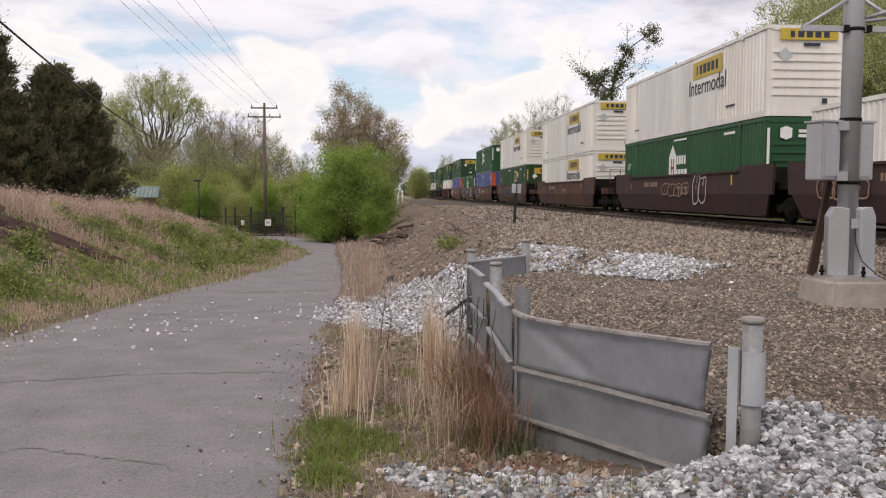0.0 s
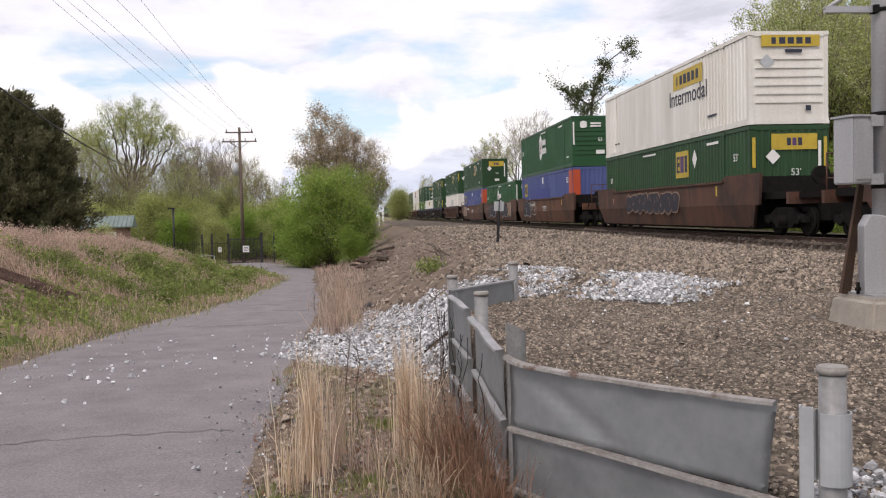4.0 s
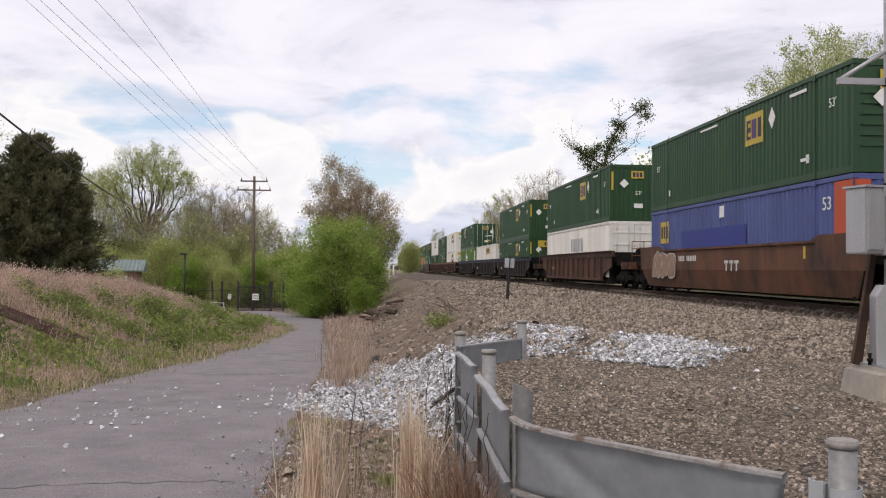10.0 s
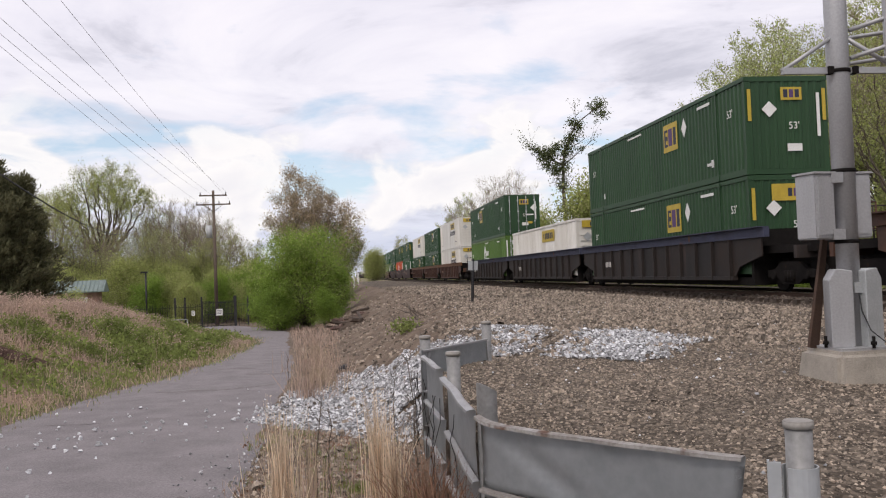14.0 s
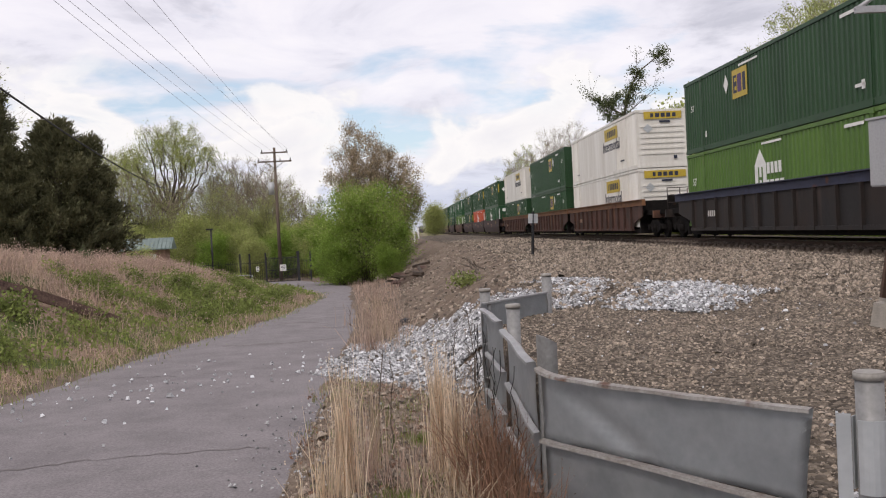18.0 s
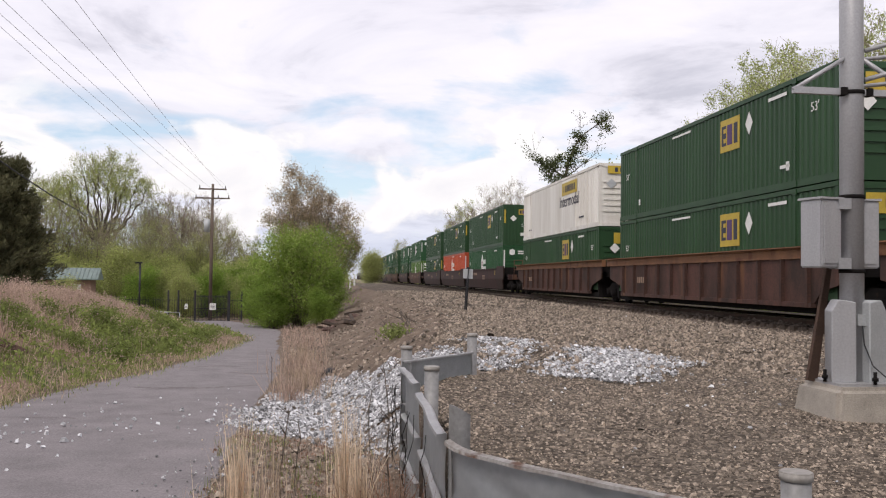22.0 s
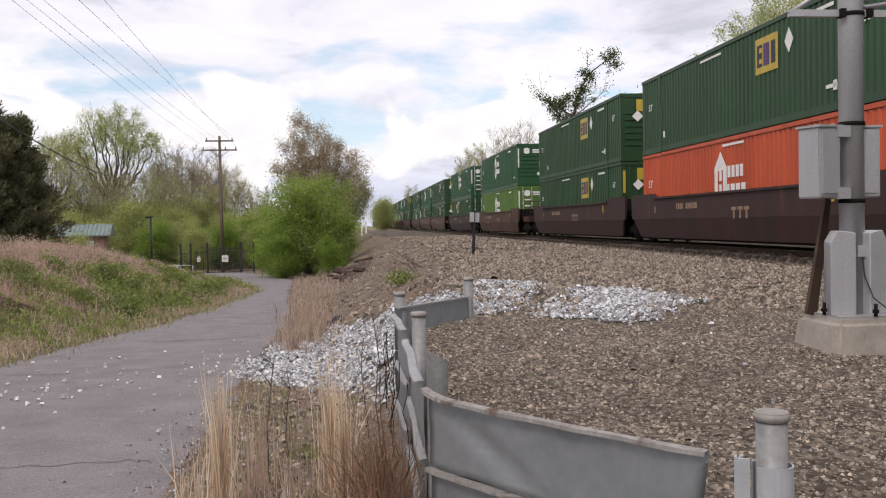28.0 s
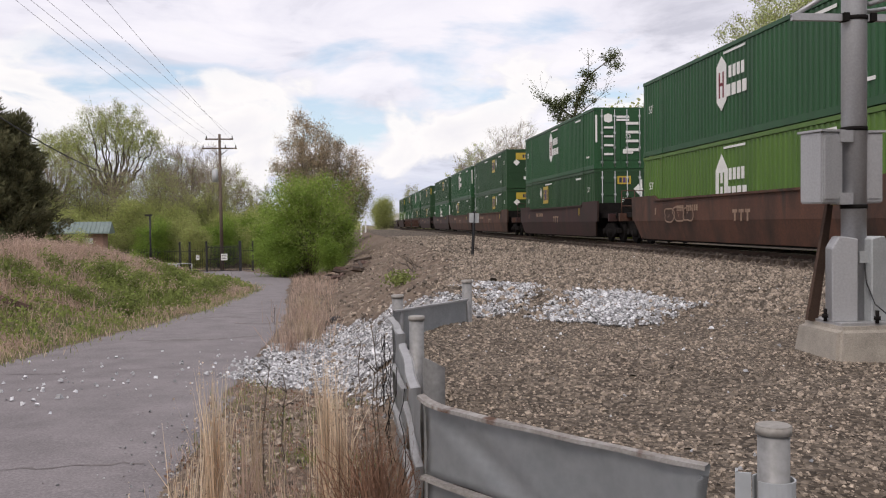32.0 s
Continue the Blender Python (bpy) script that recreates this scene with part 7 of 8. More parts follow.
plan = [(oak, -37.5, 122, 0.90, 80), (thin, -24.0, 108, 0.95, 120), (bare, -18.9, 112, 1.0, 200), (ash, -31.5, 124, 0.95, 30), (bare, -36.5, 112, 0.9, 300), (thin, -12.6, 118, 0.78, 15), (ash, -41.0, 110, 0.9, 90),
        (oak, -46.0, 120, 0.9, 220), (thin, -20.2, 126, 1.05, 210), (ash, -52, 112, 1.0, 10), (ash, -11.4, 124, 0.66, 250), (thin, -38.0, 100, 0.9, 60), (bare, -21.6, 112, 0.95, 65), (bare, -14.6, 110, 0.84, 130), (ash, -34.5, 104, 0.72, 340), (ash, -15.2, 124, 0.85, 45), (thin, -10.0, 116, 0.55, 145),
        (thin, -23.2, 100, 0.80, 20), (ash, -19.6, 102, 0.72, 80), (thin, -17.2, 99, 0.78, 160), (ash, -14.2, 103, 0.66, 280), (thin, -26.2, 103, 0.86, 250), (ash, -29.8, 106, 0.85, 310),
        (ash, -21.0, 44.5, 0.88, 33), (bare, -22.8, 46.5, 0.95, 133), (ash, -22.0, 47.0, 0.85, 190), (thin, -27.5, 45.0, 0.95, 33), (ash, -32.0, 52.0, 0.9, 71), (bare, -25.5, 52.0, 0.95, 99), (oak, -37.0, 48.0, 0.8, 44)]
for src, x, y, s, rz in plan:
    copy_thing(src, spot(x, y, rz, s))
# beyond the track
lace = fan_tree("deciduous_tree", 18.0, 46, 11.0, 0.25, 17, PALE, 24000, 0.17, "open spring tree with pale fresh leaves behind the track", 0.24, 2200, FRESH, 0.62, spot(31.0, 60, 20), "spring trees", 0.9, 0.38, 0.7, spread=0.20)
for src, x, y, s, rz in [(lace, 31.0, 66, 0.92, 40), (lace, 34.0, 61, 0.98, 130), (ash, 36.0, 64, 1.05, 260), (lace, 28.5, 54, 0.86, 20), (lace, 35.5, 54, 0.95, 180), (lace, 40.0, 60, 1.15, 75), (lace, 31.0, 46, 0.86, 15), (lace, 42, 48, 0.95, 310),
                         (lace, 46, 66, 1.1, 100), (bare, 22.0, 122, 1.05, 50), (bare, 26.0, 126, 1.15, 150), (bare, 19.0, 132, 0.85, 260), (lace, 22.5, 150, 0.8, 35), (ash, 15.5, 205, 0.72, 35), (lace, 30.0, 90, 0.7, 200), (ash, 36, 84, 0.8, 120), (ash, 33.5, 58, 1.0, 222), (lace, 29.0, 56, 0.85, 111), (lace, 38.0, 70, 1.1, 311), (ash, 44.0, 56, 1.1, 10), (lace, 38.0, 76, 0.8, 310), (ash, 25, 38, 0.9, 77), (lace, 34, 38, 0.9, 12)]:
    copy_thing(src, spot(x, y, rz, s))

bush = make_tree("leafy_shrub", 4.6, 51, BRIGHT, 19000, 0.115, 0.26, "bushy bright green shrub", "shrub", stems=7, depth=2, first=0.12, reach=0.34, at=spot(-4.0, 63.0), group="green shrubs")
under = make_tree("leafy_shrub", 4.8, 52, FRESH, 24000, 0.135, 0.42, "spring-green undergrowth shrub at the wood edge", "shrub", stems=7, depth=2, first=0.08, reach=0.36, mat2=OLIVE, share2=0.45, at=spot(-19.5, 96), group="green shrubs")
make_tree("leafy_shrub", 6.9, 53, BRIGHT, 34000, 0.125, 0.30, "large bright green shrub between lane and track", "shrub", stems=10, depth=2, first=0.10, reach=0.44, at=spot(-1.85, 62.5), mat2=FRESH, share2=0.22, group="green shrubs")
for x, y, s, rz in [(0.2, 64.0, 0.85, 90), (-3.6, 61.0, 0.8, 150), (-0.4, 59.4, 0.55, 210), (-3.4, 66.0, 1.15, 33)]:
    copy_thing(bush, spot(x, y, rz, s))


def build_budding_tree():
    """Many upright stems that fan from one base; its top is on one side and the outline falls away to the other."""
    rng = random.Random(57)
    nr = np.random.default_rng(57)
    x0, y0 = -2.0, 90
    z0 = gz(x0, y0) - 0.1
    ob = thing("budding_tree", pose(x0, y0, z0), "tall fan-shaped tree with reddish-brown buds behind a shrub", "tree")
    bm = bmesh.new()
    tips = []
    for x, z in ((-4.75, 12.3), (-3.6, 11.8), (-5.7, 9.4), (-2.6, 11.0), (-1.6, 10.6), (-0.5, 9.6), (0.3, 8.4), (1.0, 7.0), (1.7, 5.6), (-6.2, 7.0), (-4.2, 9.6), (-2.0, 8.4), (0.4, 6.2), (-5.0, 6.6), (2.0, 4.4)):
        p = Vector((rng.uniform(-0.5, 0.5), rng.uniform(-0.6, 0.6), -0.2))
        q = Vector((x - x0 + 0.6, rng.uniform(-2.2, 2.2), (z - z0) * 0.87))
        n = 8
        r = 0.10
        for i in range(n):
            f = (i + 1) / n
            c = Vector((q.x * f ** 0.8, q.y * f, q.z * f)) + Vector((rng.uniform(-1, 1), rng.uniform(-1, 1), 0)) * 0.22
            tube(bm, p, c, r, r * 0.8, seg=6, caps=False)
            if f > 0.35:
                for _ in range(3):
                    a = rng.uniform(0, math.tau)
                    limb(bm, rng, c, Vector((0.7 * math.cos(a), 0.7 * math.sin(a), 1)).normalized(), rng.uniform(1.1, 2.0) * (1.2 - 0.55 * f), r * 0.45, tips, 1, 0.2, (2, 3), up=0.3)
            p, r = c, r * 0.8
    part("trunk", bm, BARK, ob, "many upright grey stems")
    ends = np.array([(*p, *q) for q, k, p in tips])
    V, F, tip = twig_cloud([t for t in tips], 6000, 1.1, 0.020, nr, 0.9)
    part("brushwood", mesh_from("brushwood", V, F, TWIG), None, ob, "fine upright twigs")
    n = 60000
    pick = ends[nr.integers(0, len(ends), n)]
    u = nr.uniform(0, 1, (n, 1))
    c = pick[:, :3] * (1 - u) + pick[:, 3:] * u + nr.normal(0, 0.34, (n, 3))
    low = c[:, 2] + z0 < 4.5 + nr.normal(0, 1.6, n)
    for m, mat, name in ((~low, BUDS, "crown"), (low, OLIVE, "lower_leaves")):
        V, F = leaf_cloud(c[m], 0.155 * nr.uniform(0.6, 1.4, m.sum()), nr)
        part(name, mesh_from(name, V, F, mat), None, ob)


build_budding_tree()
for i, (x, y, s) in enumerate([(-24, 92, 1.0), (-28, 96, 1.15), (-15.5, 94, 1.0), (-12.5, 98, 1.1), (-33, 92, 1.2), (-22, 102, 1.3), (-17, 104, 1.4), (-10, 102, 1.1), (-8.0, 92, 0.9), (-6.5, 98, 1.1), (-38, 98, 1.3), (-14, 88, 0.8), (-26, 78, 0.9), (-30, 82, 1.1), (-20.5, 74, 0.7),
                                    (-9.5, 110, 1.3), (-5.0, 112, 1.3), (-25.5, 104, 1.25), (-30, 104, 1.3), (-20, 108, 1.3), (-15.5, 110, 1.2), (-12, 108, 1.1), (-34.5, 100, 1.3), (-23, 118, 1.5), (-28, 118, 1.4), (-18, 120, 1.35), (-33, 122, 1.5), (-13, 124, 1.2), (-39, 108, 1.5), (-17.6, 98, 1.25), (-21.8, 97, 1.35), (-26.4, 86, 0.8), (-44, 96, 1.4), (-31, 70, 1.1), (-36, 60, 1.2), (-27, 62, 0.9)]):
    copy_thing(under, spot(x, y, i * 57, s))
for i, (x, y, s) in enumerate([(20.5, 40, 0.8), (22, 46, 0.95), (21.5, 53, 1.0), (23.5, 60, 1.1), (22.0, 68, 1.0), (24.0, 76, 1.1), (22.5, 86, 1.1), (24.0, 97, 1.2), (23.5, 110, 1.3), (26.5, 50, 1.2), (28, 60, 1.3), (27, 72, 1.3), (25, 34, 0.9), (30, 42, 1.2), (22, 125, 1.2), (21, 145, 1.2), (31, 54, 1.5), (33, 66, 1.6), (36, 58, 1.7), (39, 50, 1.6), (29, 64, 1.5), (35, 48, 1.5), (27.5, 40, 1.2)]):
    copy_thing(under if i % 3 else bush, spot(x, y, i * 71, s))
copy_thing(under, spot(8.2, 188, 10, 1.35))
for i, (x, y, s) in enumerate([(-29.5, 109, 1.55), (-25.2, 106, 1.5), (-20.8, 104, 1.45), (-17.4, 108, 1.5), (-13.8, 104, 1.3), (-33.5, 110, 1.6), (-22.8, 101, 1.3)]):
    copy_thing(under, spot(x, y, i * 83 + 20, s))


def build_ivy_tree():
    """The leaning, ivy-clad tree behind the track."""
    rng = random.Random(61)
    nr = np.random.default_rng(61)
    z0 = gz(19.6, 73) - 0.1
    ob = thing("ivy_tree", pose(19.6, 73, z0), "crooked leaning tree clad in dark ivy, bare at its tip", "tree")
    bm = bmesh.new()
    pts = [Vector((x - 19.6, 0, z - z0)) for x, z in ((19.6, z0), (19.5, 4), (19.35, 7.5), (19.4, 9.6), (19.6, 10.8), (20.05, 12.0), (20.6, 12.9), (21.1, 13.4), (21.8, 13.9), (22.6, 14.5), (23.0, 14.4))]
    r = 0.22
    for a, b in zip(pts[:-1], pts[1:]):
        tube(bm, a, b, r, r * 0.82, seg=8, caps=False)
        r *= 0.82
    tips, bare_tips = [], []
    limb(bm, rng, pts[3], Vector((-1, 0, 0.45)).normalized(), 2.6, 0.09, tips, 1, 0.15)
    limb(bm, rng, pts[3], Vector((-1, 0.2, 0.55)).normalized(), 3.2, 0.04, bare_tips, 1, 0.12)
    limb(bm, rng, pts[3], Vector((0.9, 0, 0.6)).normalized(), 3.0, 0.05, bare_tips, 1, 0.15)
    limb(bm, rng, pts[4], Vector((1, 0.2, 0.5)).normalized(), 2.4, 0.045, bare_tips, 1, 0.15)
    limb(bm, rng, pts[6], Vector((0.1, 0.2, 1)).normalized(), 1.6, 0.04, bare_tips, 1, 0.15)
    limb(bm, rng, pts[8], Vector((0.8, 0.2, 0.6)).normalized(), 1.2, 0.03, tips, 1, 0.2)
    limb(bm, rng, pts[8], Vector((1, 0, -0.2)).normalized(), 1.2, 0.03, tips, 1, 0.2)
    part("trunk", bm, BARK, ob, "crooked grey trunk")
    C = []
    for x, z, s, n in ((19.4, 6, 0.5, 200), (19.3, 8, 0.55, 260), (19.3, 9.4, 0.6, 320), (19.7, 10.7, 0.5, 260), (20.2, 11.9, 0.42, 240), (19.8, 11.4, 0.4, 160), (20.75, 12.9, 0.38, 220), (20.2, 13.2, 0.28, 90), (21.0, 11.0, 0.3, 50), (18.4, 10.6, 0.45, 300), (17.7, 10.5, 0.42, 280), (18.0, 9.7, 0.4, 200), (18.7, 9.2, 0.45, 220), (17.2, 11.0, 0.28, 90), (18.9, 11.2, 0.3, 120),
                       (22.3, 14.3, 0.22, 40), (22.8, 14.6, 0.25, 46), (22.9, 13.9, 0.25, 40), (21.8, 14.6, 0.22, 26), (22.4, 13.2, 0.2, 16)):
        C.append(np.array((x - 19.6, 0, z - z0)) + nr.normal(0, s * 0.68, (int(n * 1.9), 3)))
    for q, d, s in tips:
        C.append(np.array(q) + nr.normal(0, 0.22, (14, 3)))
    for q, d, s in bare_tips:
        C.append(np.array(q) + nr.normal(0, 0.15, (2, 3)))
    V, F = leaf_cloud(np.concatenate(C), 0.17, nr)
    part("ivy", mesh_from("ivy", V, F, DARKLEAF), None, ob, "dark green ivy in clumps")


build_ivy_tree()
nr = np.random.default_rng(77)
n = 30000
x = nr.uniform(-260, 120, n)
y = nr.uniform(240, 330, n)
z = gz(0, 300) + np.abs(nr.normal(0, 3.2, n)) * (0.7 + 0.5 * np.sin(x * 0.07) ** 2)
k = np.abs(x - TRACK_X) > 9
V, F = leaf_cloud(np.stack([x, y, z], -1)[k], 1.3, nr)
stuff("far_woods", V, F, OLIVE, "low woods along the horizon", "woods")
# low green weed on the slope and a dark stump
W, G = leaf_cloud(np.array([2.15, 25.1, gz(2.15, 25.1) + 0.14]) + nr.normal(0, 1, (420, 3)) * [0.22, 0.30, 0.10], 0.10, nr)
weed = thing("slope_weed", pose(0, 0, 0), "low bright green weed on the earth slope", "weed")
part("leaves", mesh_from("leaves", W, G, WEED), None, weed)

# small separate shrubs and weeds in the bank
sapling = make_tree("small_shrub", 1.15, 81, DARKLEAF, 900, 0.055, 0.05, "small dark evergreen seedling in the bank grass", "shrub", stems=3, depth=2, first=0.1, reach=0.3, at=spot(-9.4, 30.0), group="small shrubs on the bank", trunk=0.03)
for x, y, sc, rz in ((-8.6, 27.5, 0.7, 40), (-10.8, 21.5, 0.8, 100), (-9.2, 29.0, 0.75, 200), (-8.0, 24.0, 0.6, 20)):
    copy_thing(sapling, spot(x, y, rz, sc))
weedy = make_tree("bramble_bush", 0.9, 82, BRAMBLE, 1500, 0.075, 0.08, "low bright green bramble bush on the bank", "bramble", stems=6, depth=2, first=0.05, reach=0.45, at=spot(-7.2, 19.4), group="brambles on the bank", trunk=0.02)
rb = random.Random(83)
for i in range(75):
    y = 9.5 + 34 * rb.random() ** 1.3
    x = float(road_mid(y) - road_half(y)) - 0.9 - 2.6 * rb.random()
    if not (abs(x + 8.0) < 1.5 and abs(y - 19.6) < 2.0):
        copy_thing(weedy, spot(x, y, rb.uniform(0, 360), rb.uniform(0.5, 1.05), 0.05))
for x, y, sc in ((20.2, 66.0, 1.6), (22.2, 65.0, 1.95), (24.4, 67.0, 2.0), (18.6, 80.0, 1.3)):
    copy_thing(under, spot(x, y, 70 * sc, sc))
for x, y, sc in ((-19.4, 69.0, 0.52), (-17.6, 66.5, 0.4), (-16.0, 72.0, 0.45), (-6.6, 88.0, 1.2), (-8.4, 96.0, 1.4), (-18.5, 92.0, 1.1), (-12.0, 92.0, 1.15)):
    copy_thing(bush, spot(x, y, 50 * sc, sc))


# ---- poles, wires, gate, shed ----
def build_utility_pole(x, y, top, label):
    z0 = gz(x, y) - 0.3
    pole = thing("utility_pole", pose(x, y, z0), label, "utility pole", "utility poles")
    h = top - z0
    bm = bmesh.new()
    tube(bm, (0, 0, 0), (0, 0, h), 0.17, 0.11, seg=12)
    part("shaft", bm, WOOD, pole, "tarred wooden shaft")
    for z, half in ((h - 0.45, 1.20), (h - 1.25, 1.50)):
        bm = bmesh.new()
        box(bm, (0, -0.13, z), (2 * half, 0.10, 0.12))
        arm = part("crossarm", bm, WOOD, pole)
        for px in ((-half + 0.1, half - 0.1) if z > h - 1 else (-half + 0.1, 0.5, half - 0.1)):
            bm = bmesh.new()
            tube(bm, (px, -0.13, z + 0.06), (px, -0.13, z + 0.30), 0.05, 0.03, seg=8)
            part("insulator", bm, CAR_BLACK, arm)
    for s in (-1, 1):
        bm = bmesh.new()
        tube(bm, (s * 0.85, -0.13, h - 1.25), (0, -0.10, h - 1.9), 0.02, seg=5)
        part("arm_brace", bm, CAR_BLACK, pole)
    bm = bmesh.new()
    tube(bm, (-0.42, -0.1, h - 4.2), (-0.42, -0.1, h - 3.1), 0.26, seg=14)
    part("transformer", bm, PALE_STEEL, pole, "pale grey can transformer")
    return pole


build_utility_pole(-10.32, 80.8, 9.05, "tall wooden utility pole with two crossarms")
build_utility_pole(-8.2, -24.0, 11.5, "wooden utility pole behind the viewer")


CABLE_GREY = material("weathered_wire", (0.26, 0.26, 0.28), rough=0.5, bump=0)


def wire(name, a, b, sag, r, label):
    bm = bmesh.new()
    a, b = Vector(a), Vector(b)
    pipe(bm, [a.lerp(b, i / 40) - Vector((0, 0, 4 * sag * i / 40 * (1 - i / 40))) for i in range(41)], r, 5)
    ob = new(name, finish(bm, name, BLACK if r > 0.02 else CABLE_GREY))
    return tagged(ob, label, "wire", "overhead wires")


for xa, za, xb, zb in ((-11.7, 8.15, -6.39, 9.03), (-11.4, 8.95, -5.9, 8.26), (-9.8, 8.15, -6.5, 9.03), (-9.2, 8.95, -5.11, 8.27), (-8.9, 8.15, -3.79, 9.03)):
    wire("overhead_wire", (xa, 80.7, za), (xb, -24, zb), 0.6, 0.0065, "thin power wire strung between poles")
wire("service_cable", (-21.5, 100, 6.6), (-5.6, 4.0, 5.6), 1.6, 0.028, "thick black service cable over the bank")


def build_gate():
    z0 = float(road_z(76)) - 0.1
    gate = thing("security_fence_gate", pose(-10.35, 77.5, z0 - 0.08, 0, 0, 4), "black metal security gate and fence across the lane", "gate")
    for i, x in enumerate((-2.9, -2.1, -0.75, 2.0, 3.05)):
        bm = bmesh.new()
        box(bm, (x, 0, 1.35), (0.14 if i != 3 else 0.24, 0.14, 2.75))
        part("gate_post", bm, BLACK, gate)
    for x0, x1 in ((-0.72, 1.95),):
        for z in (0.25, 1.2, 2.2):
            bm = bmesh.new()
            box(bm, ((x0 + x1) / 2, 0, z), (x1 - x0, 0.04, 0.05))
            part("gate_rail", bm, BLACK, gate)
        for k in range(24):
            bm = bmesh.new()
            x = x0 + (k + 0.5) * (x1 - x0) / 24
            box(bm, (x, 0, 1.2), (0.035, 0.03, 2.3))
            part("picket", bm, BLACK, gate)
    for x0, x1, n in ((-4.2, -0.8, 18), (2.2, 3.0, 4), (-9.0, -4.4, 22)):
        for z in (0.3, 1.9):
            bm = bmesh.new()
            box(bm, ((x0 + x1) / 2, 0.05, z), (x1 - x0, 0.03, 0.04))
            part("fence_rail", bm, BLACK, gate)
        for k in range(n):
            bm = bmesh.new()
            box(bm, (x0 + (k + 0.5) * (x1 - x0) / n, 0.05, 1.1), (0.025, 0.025, 2.1))
            part("picket", bm, BLACK, gate)
    for x, w, h in ((0.70, 0.52, 0.55), (-1.45, 0.26, 0.42)):
        bm = bmesh.new()
        box(bm, (x, -0.08, 1.38), (w, 0.02, h))
        s = part("gate_sign", bm, WHITEP, gate, "small white notice plate")
        for k in range(3):
            bm = bmesh.new()
            box(bm, (x, -0.094, 1.51 - k * 0.12), (w * 0.7, 0.006, 0.04))
            part("notice_bar", bm, INK, s)
    bm = bmesh.new()
    box(bm, (-2.5, -0.6, 0.55), (0.9, 0.5, 0.8))
    bmesh.ops.bevel(bm, geom=bm.edges[:], offset=0.04, segments=2, affect="EDGES")
    cab = thing("utility_cabinet", pose(-13.6, 76.5, z0 - 0.05), "small pale metal utility cabinet by the gate", "cabinet")
    part("cabinet_body", bm, PALE_STEEL, cab, m=pose(2.5, 0.6, 0))
    bm = bmesh.new()
    tube(bm, (-0.6, 0, 0.9), (0.6, 0, 0.9), 0.03, seg=6)
    tube(bm, (-0.6, 0, 0), (-0.6, 0, 0.9), 0.03, seg=6)
    tube(bm, (0.6, 0, 0), (0.6, 0, 0.9), 0.03, seg=6)
    part("guard_rail", bm, PALE_STEEL, cab, m=pose(0.9, -0.3, 0))


build_gate()
ROOF = material("green_metal_roof", (0.19, 0.245, 0.225), (0.12, 0.16, 0.15), rough=0.5, scale=2, fine=20, bump=0.05)
BRICK = material("pinkish_brick_wall", (0.36, 0.23, 0.18), (0.25, 0.16, 0.13), rough=0.9, scale=4, fine=30, bump=0.2)


def build_shed():
    shed = thing("brick_shed", pose(-23.6, 86, -1.75, 0, 0, 8), "small pinkish brick shed with a green metal roof", "shed")
    bm = bmesh.new()
    box(bm, (0, 0, 1.1), (4.0, 3.4, 2.5))
    part("wall", bm, BRICK, shed)
    bm = bmesh.new()
    prism(bm, [(-2.2, 2.2), (2.2, 2.2), (2.2, 2.3), (0, 3.3), (-2.2, 2.3)], 5.2, pose(0, 0, 0, 0, 0, 90))
    roof = part("roof", bm, ROOF, shed, "green ribbed metal roof")
    for k in range(14):
        bm = bmesh.new()
        x = -2.4 + k * 0.37
        tube(bm, (x, -2.22, 2.32), (x, 0, 3.34), 0.025, seg=4)
        part("roof_seam", bm, ROOF, roof)
    bm = bmesh.new()
    box(bm, (0.5, -1.72, 1.55), (1.3, 0.05, 0.5))
    part("window", bm, WHITEP, shed, "pale boarded window")


build_shed()


def build_lamp_post():
    p = thing("lamp_post", pose(-14.1, 70.4, -2.2), "short dark yard post with a flat head", "post")
    bm = bmesh.new()
    tube(bm, (0, 0, 0), (0, 0, 4.1), 0.07, seg=8)
    part("shaft", bm, BLACK, p)
    bm = bmesh.new()
    box(bm, (-0.1, 0, 4.1), (0.5, 0.25, 0.12))
    part("head", bm, BLACK, p)


build_lamp_post()


OLD_TIE = material("split_weathered_tie", (0.19, 0.125, 0.10), (0.06, 0.035, 0.032), rough=0.95, scale=3, fine=26, bump=0.5)


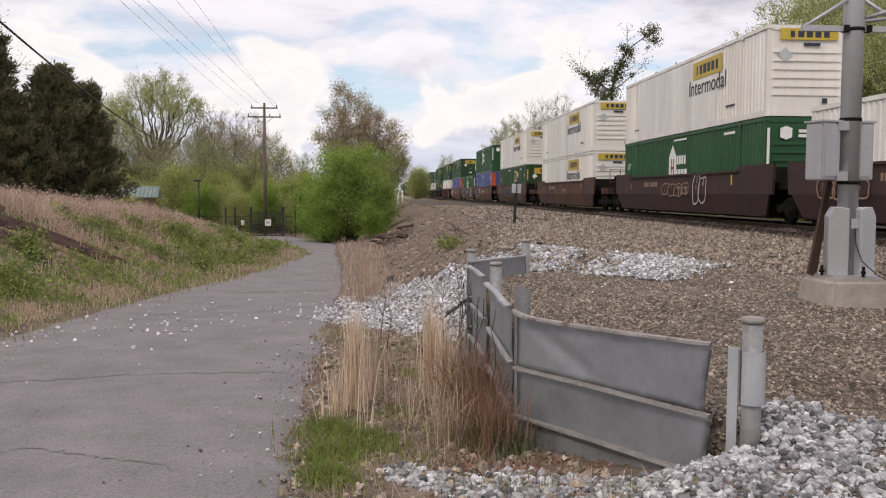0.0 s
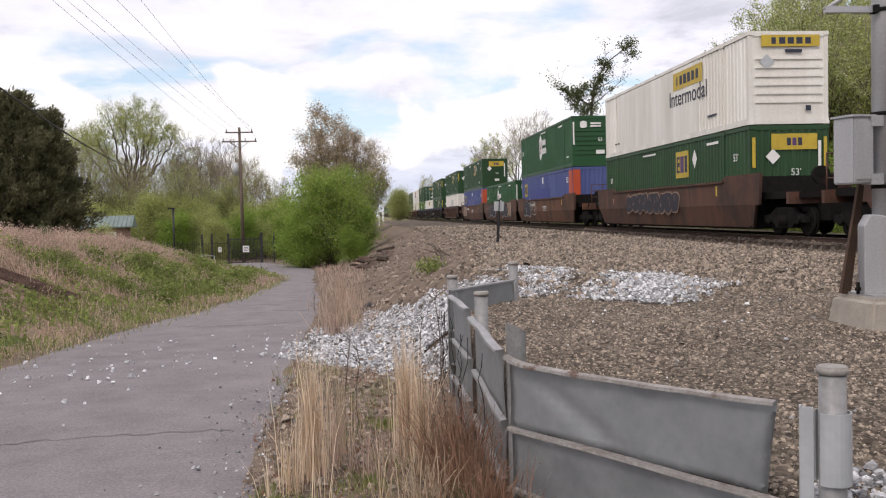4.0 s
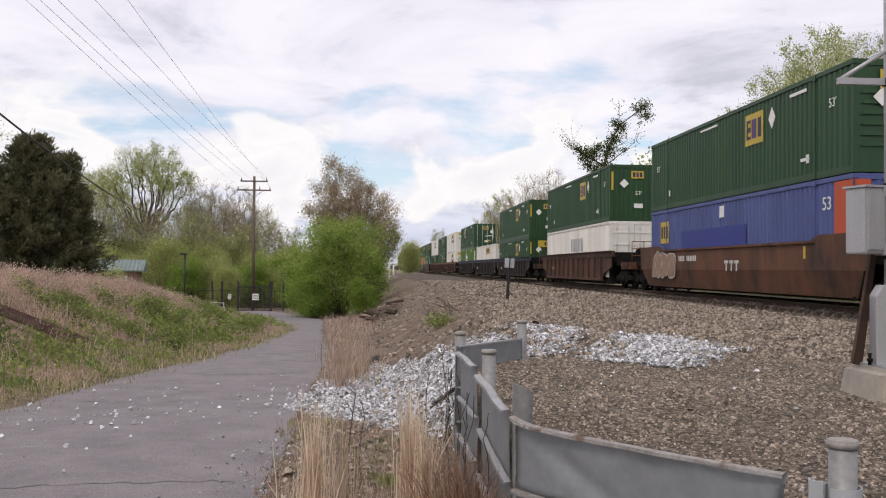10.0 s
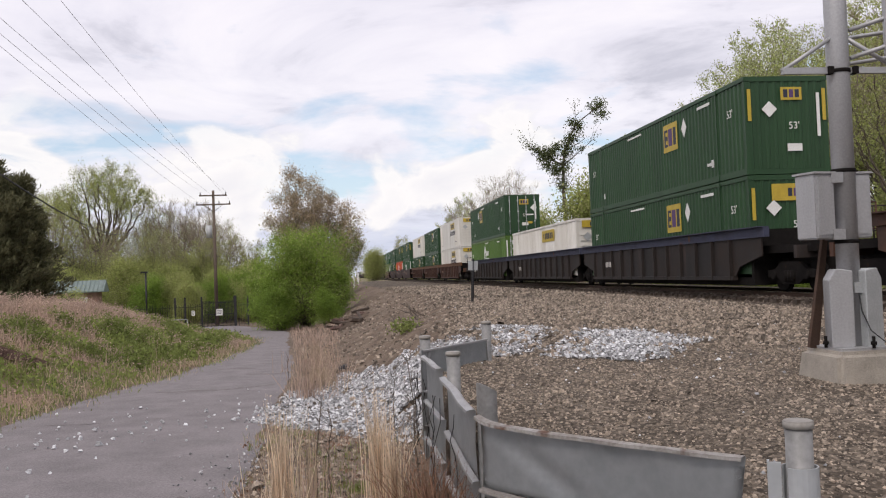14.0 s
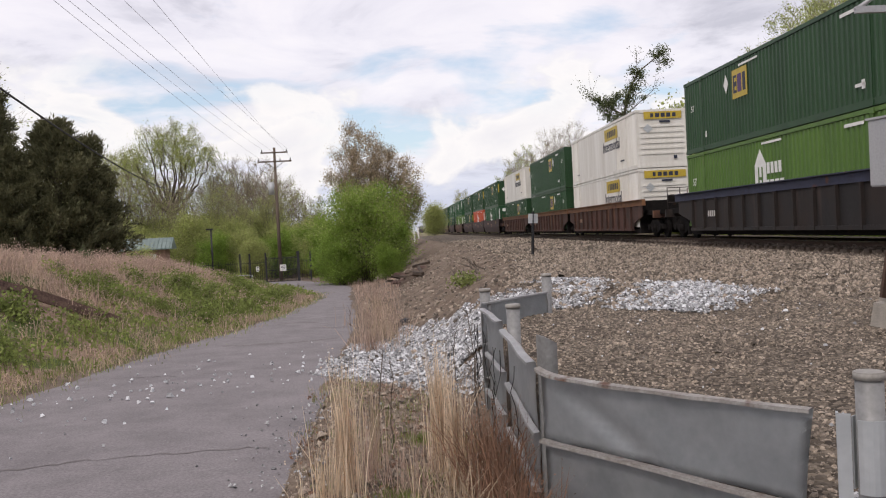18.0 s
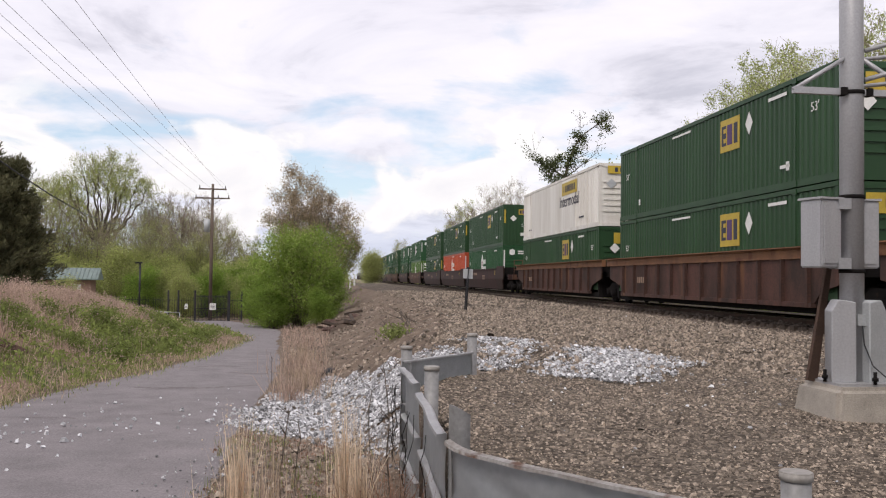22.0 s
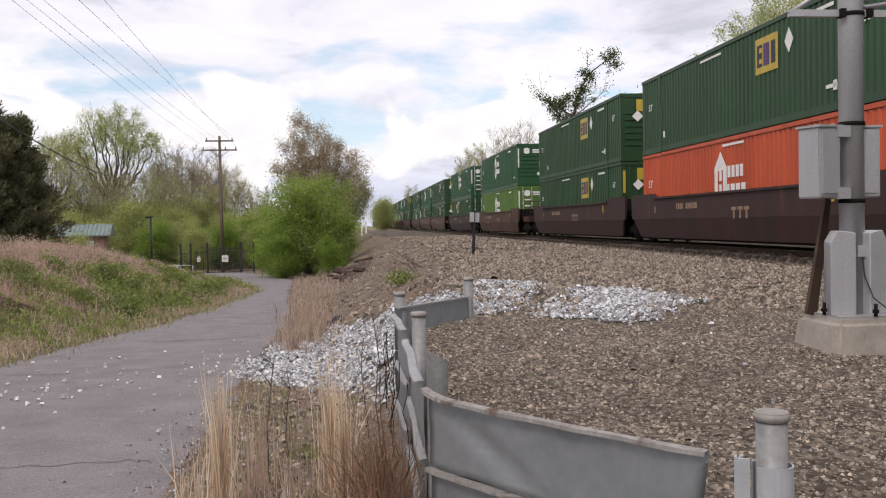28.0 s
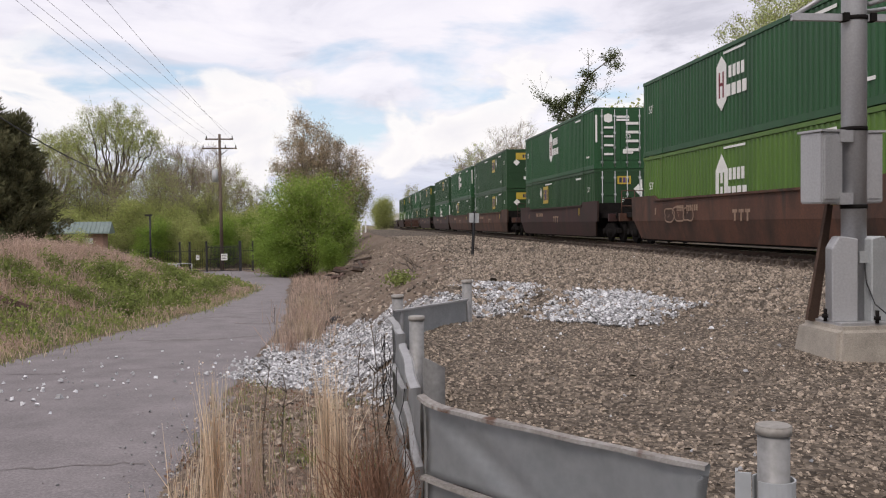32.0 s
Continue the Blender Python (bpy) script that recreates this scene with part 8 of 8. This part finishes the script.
def build_timbers():
    """Old ties dumped on the bank and in a heap below the track."""
    rng = random.Random(5)
    for i, (x, y, z, rz, ry) in enumerate([(-8.5, 19.3, 0.6, 33, 19), (-8.3, 19.6, 1.6, 38, 21), (-8.75, 18.9, 2.4, 30, 18), (-8.9, 19.5, 2.6, 36, 19), (-7.2, 20.6, 0.9, 42, 23), (-8.4, 18.4, 0.8, 44, 22), (-6.9, 21.4, 0.5, 30, 24)]):
        t = thing("old_tie", pose(x, y, gz(x, y) + 0.12 + z * 0.12, 0, ry, rz), "weathered discarded timber tie lying in brambles", "timber tie", "discarded ties")
        bm = bmesh.new()
        box(bm, (0, 0, 0), (2.3, 0.17, 0.13))
        bmesh.ops.bevel(bm, geom=bm.edges[:], offset=0.015, segments=2, affect="EDGES")
        part("beam", bm, OLD_TIE, t)
    for i in range(26):
        x, y = 0.75 + rng.uniform(-0.6, 0.8), 46 + rng.uniform(-2.5, 4)
        t = thing("old_tie", pose(x, y, gz(x, y) + 0.06 + 0.28 * rng.random(), rng.uniform(-25, 25), rng.uniform(-22, 14), rng.uniform(10, 150)), "broken weathered tie in a heap below the track", "timber tie", "discarded ties")
        bm = bmesh.new()
        box(bm, (0, 0, 0), (rng.uniform(0.8, 1.7), rng.uniform(0.10, 0.2), 0.13), taper=rng.uniform(0.75, 1.0))
        part("beam", bm, (TIE, WOOD, OLD_TIE)[i % 3], t)
    # dead branches on the earth slope
    for i, (x, y, rz) in enumerate([(2.7, 27.6, 100), (3.0, 28.6, 120), (2.3, 26.4, 80), (2.8, 29.8, 110), (2.2, 31.4, 95)]):
        b = thing("dead_branch", pose(x, y, gz(x, y) + 0.05, 0, -18, rz), "dark dead branch lying on the earth slope", "branch", "dead branches")
        way = [Vector((-0.5, 0, 0))]
        for k in range(6):
            way.append(way[-1] + Vector((0.18, rng.uniform(-0.10, 0.10), rng.uniform(-0.04, 0.07))))
        bm = bmesh.new()
        pipe(bm, way, 0.026, 5)
        part("limb", bm, BARK, b)
        for q in way[3:]:
            bm = bmesh.new()
            tube(bm, q, q + Vector((rng.uniform(0, 0.3), rng.uniform(-0.3, 0.3), rng.uniform(0, 0.25))), 0.014, 0.005, seg=4)
            part("side_twig", bm, BARK, b)
    # bare weed stalks
    for i, (x, y, h) in enumerate([(1.08, 9.9, 1.25), (1.02, 9.2, 0.9), (0.18, 8.9, 0.95), (0.95, 10.6, 1.0), (0.25, 9.6, 0.8), (-0.75, 20.6, 0.6), (-3.75, 37.5, 1.0)]):
        w = thing("dead_stalk", pose(x, y, gz(x, y) - 0.03), "thin dark dead weed stalk standing in the verge", "weed", "dead stalks")
        way = [Vector((0, 0, 0))]
        for k in range(6):
            way.append(way[-1] + Vector((rng.uniform(-0.03, 0.03), rng.uniform(-0.03, 0.03), h / 6)))
        bm = bmesh.new()
        pipe(bm, way, 0.0042, 4)
        part("stem", bm, BARK, w)
        for q in way[3:] + way[4:]:
            bm = bmesh.new()
            tube(bm, q, q + Vector((rng.uniform(-0.12, 0.12), rng.uniform(-0.12, 0.12), rng.uniform(0.03, 0.16))), 0.004, 0.002, seg=3)
            part("side_twig", bm, BARK, w)
    s = thing("dark_stump", pose(0.46, 24.6, gz(0.46, 24.6)), "small black charred lump at the edge of the stones", "stump")
    bm = bmesh.new()
    bmesh.ops.create_icosphere(bm, subdivisions=2, radius=0.17)
    for v in bm.verts:
        v.co *= 1 + 0.3 * noise.noise(v.co * 9)
        v.co.z *= 0.75
    part("lump", bm, BLACK, s, m=pose(0, 0, 0.06))
    for i, (x, y) in enumerate([(2.35, 112), (3.0, 118)]):
        w = thing("white_post", pose(x, y, gz(x, y)), "small white post beside the track", "post", "white posts")
        bm = bmesh.new()
        box(bm, (0, 0, 0.75), (0.22, 0.1, 1.6))
        part("board", bm, WHITEP, w)


build_timbers()


# ---- what moves ----
def motions():
    times = [i * 2.0 for i in range(17)]
    for ob, start, lift in TRAIN:
        walk(ob, [(t, pose(TRACK_X, start - travel(t), RAIL_Z + lift)) for t in times])
    # wheels roll while they are near enough to be told apart
    for w, y, start in WHEELS:
        rows, t = [], 0.0
        while t < 32.0:
            rows.append((t, pose(0, y, 0.455, math.degrees(travel(t) / 0.455))))
            t += 1 / 30
        rows.append((32.0, pose(0, y, 0.455, math.degrees(travel(32.0) / 0.455))))
        walk(w, rows)


motions()
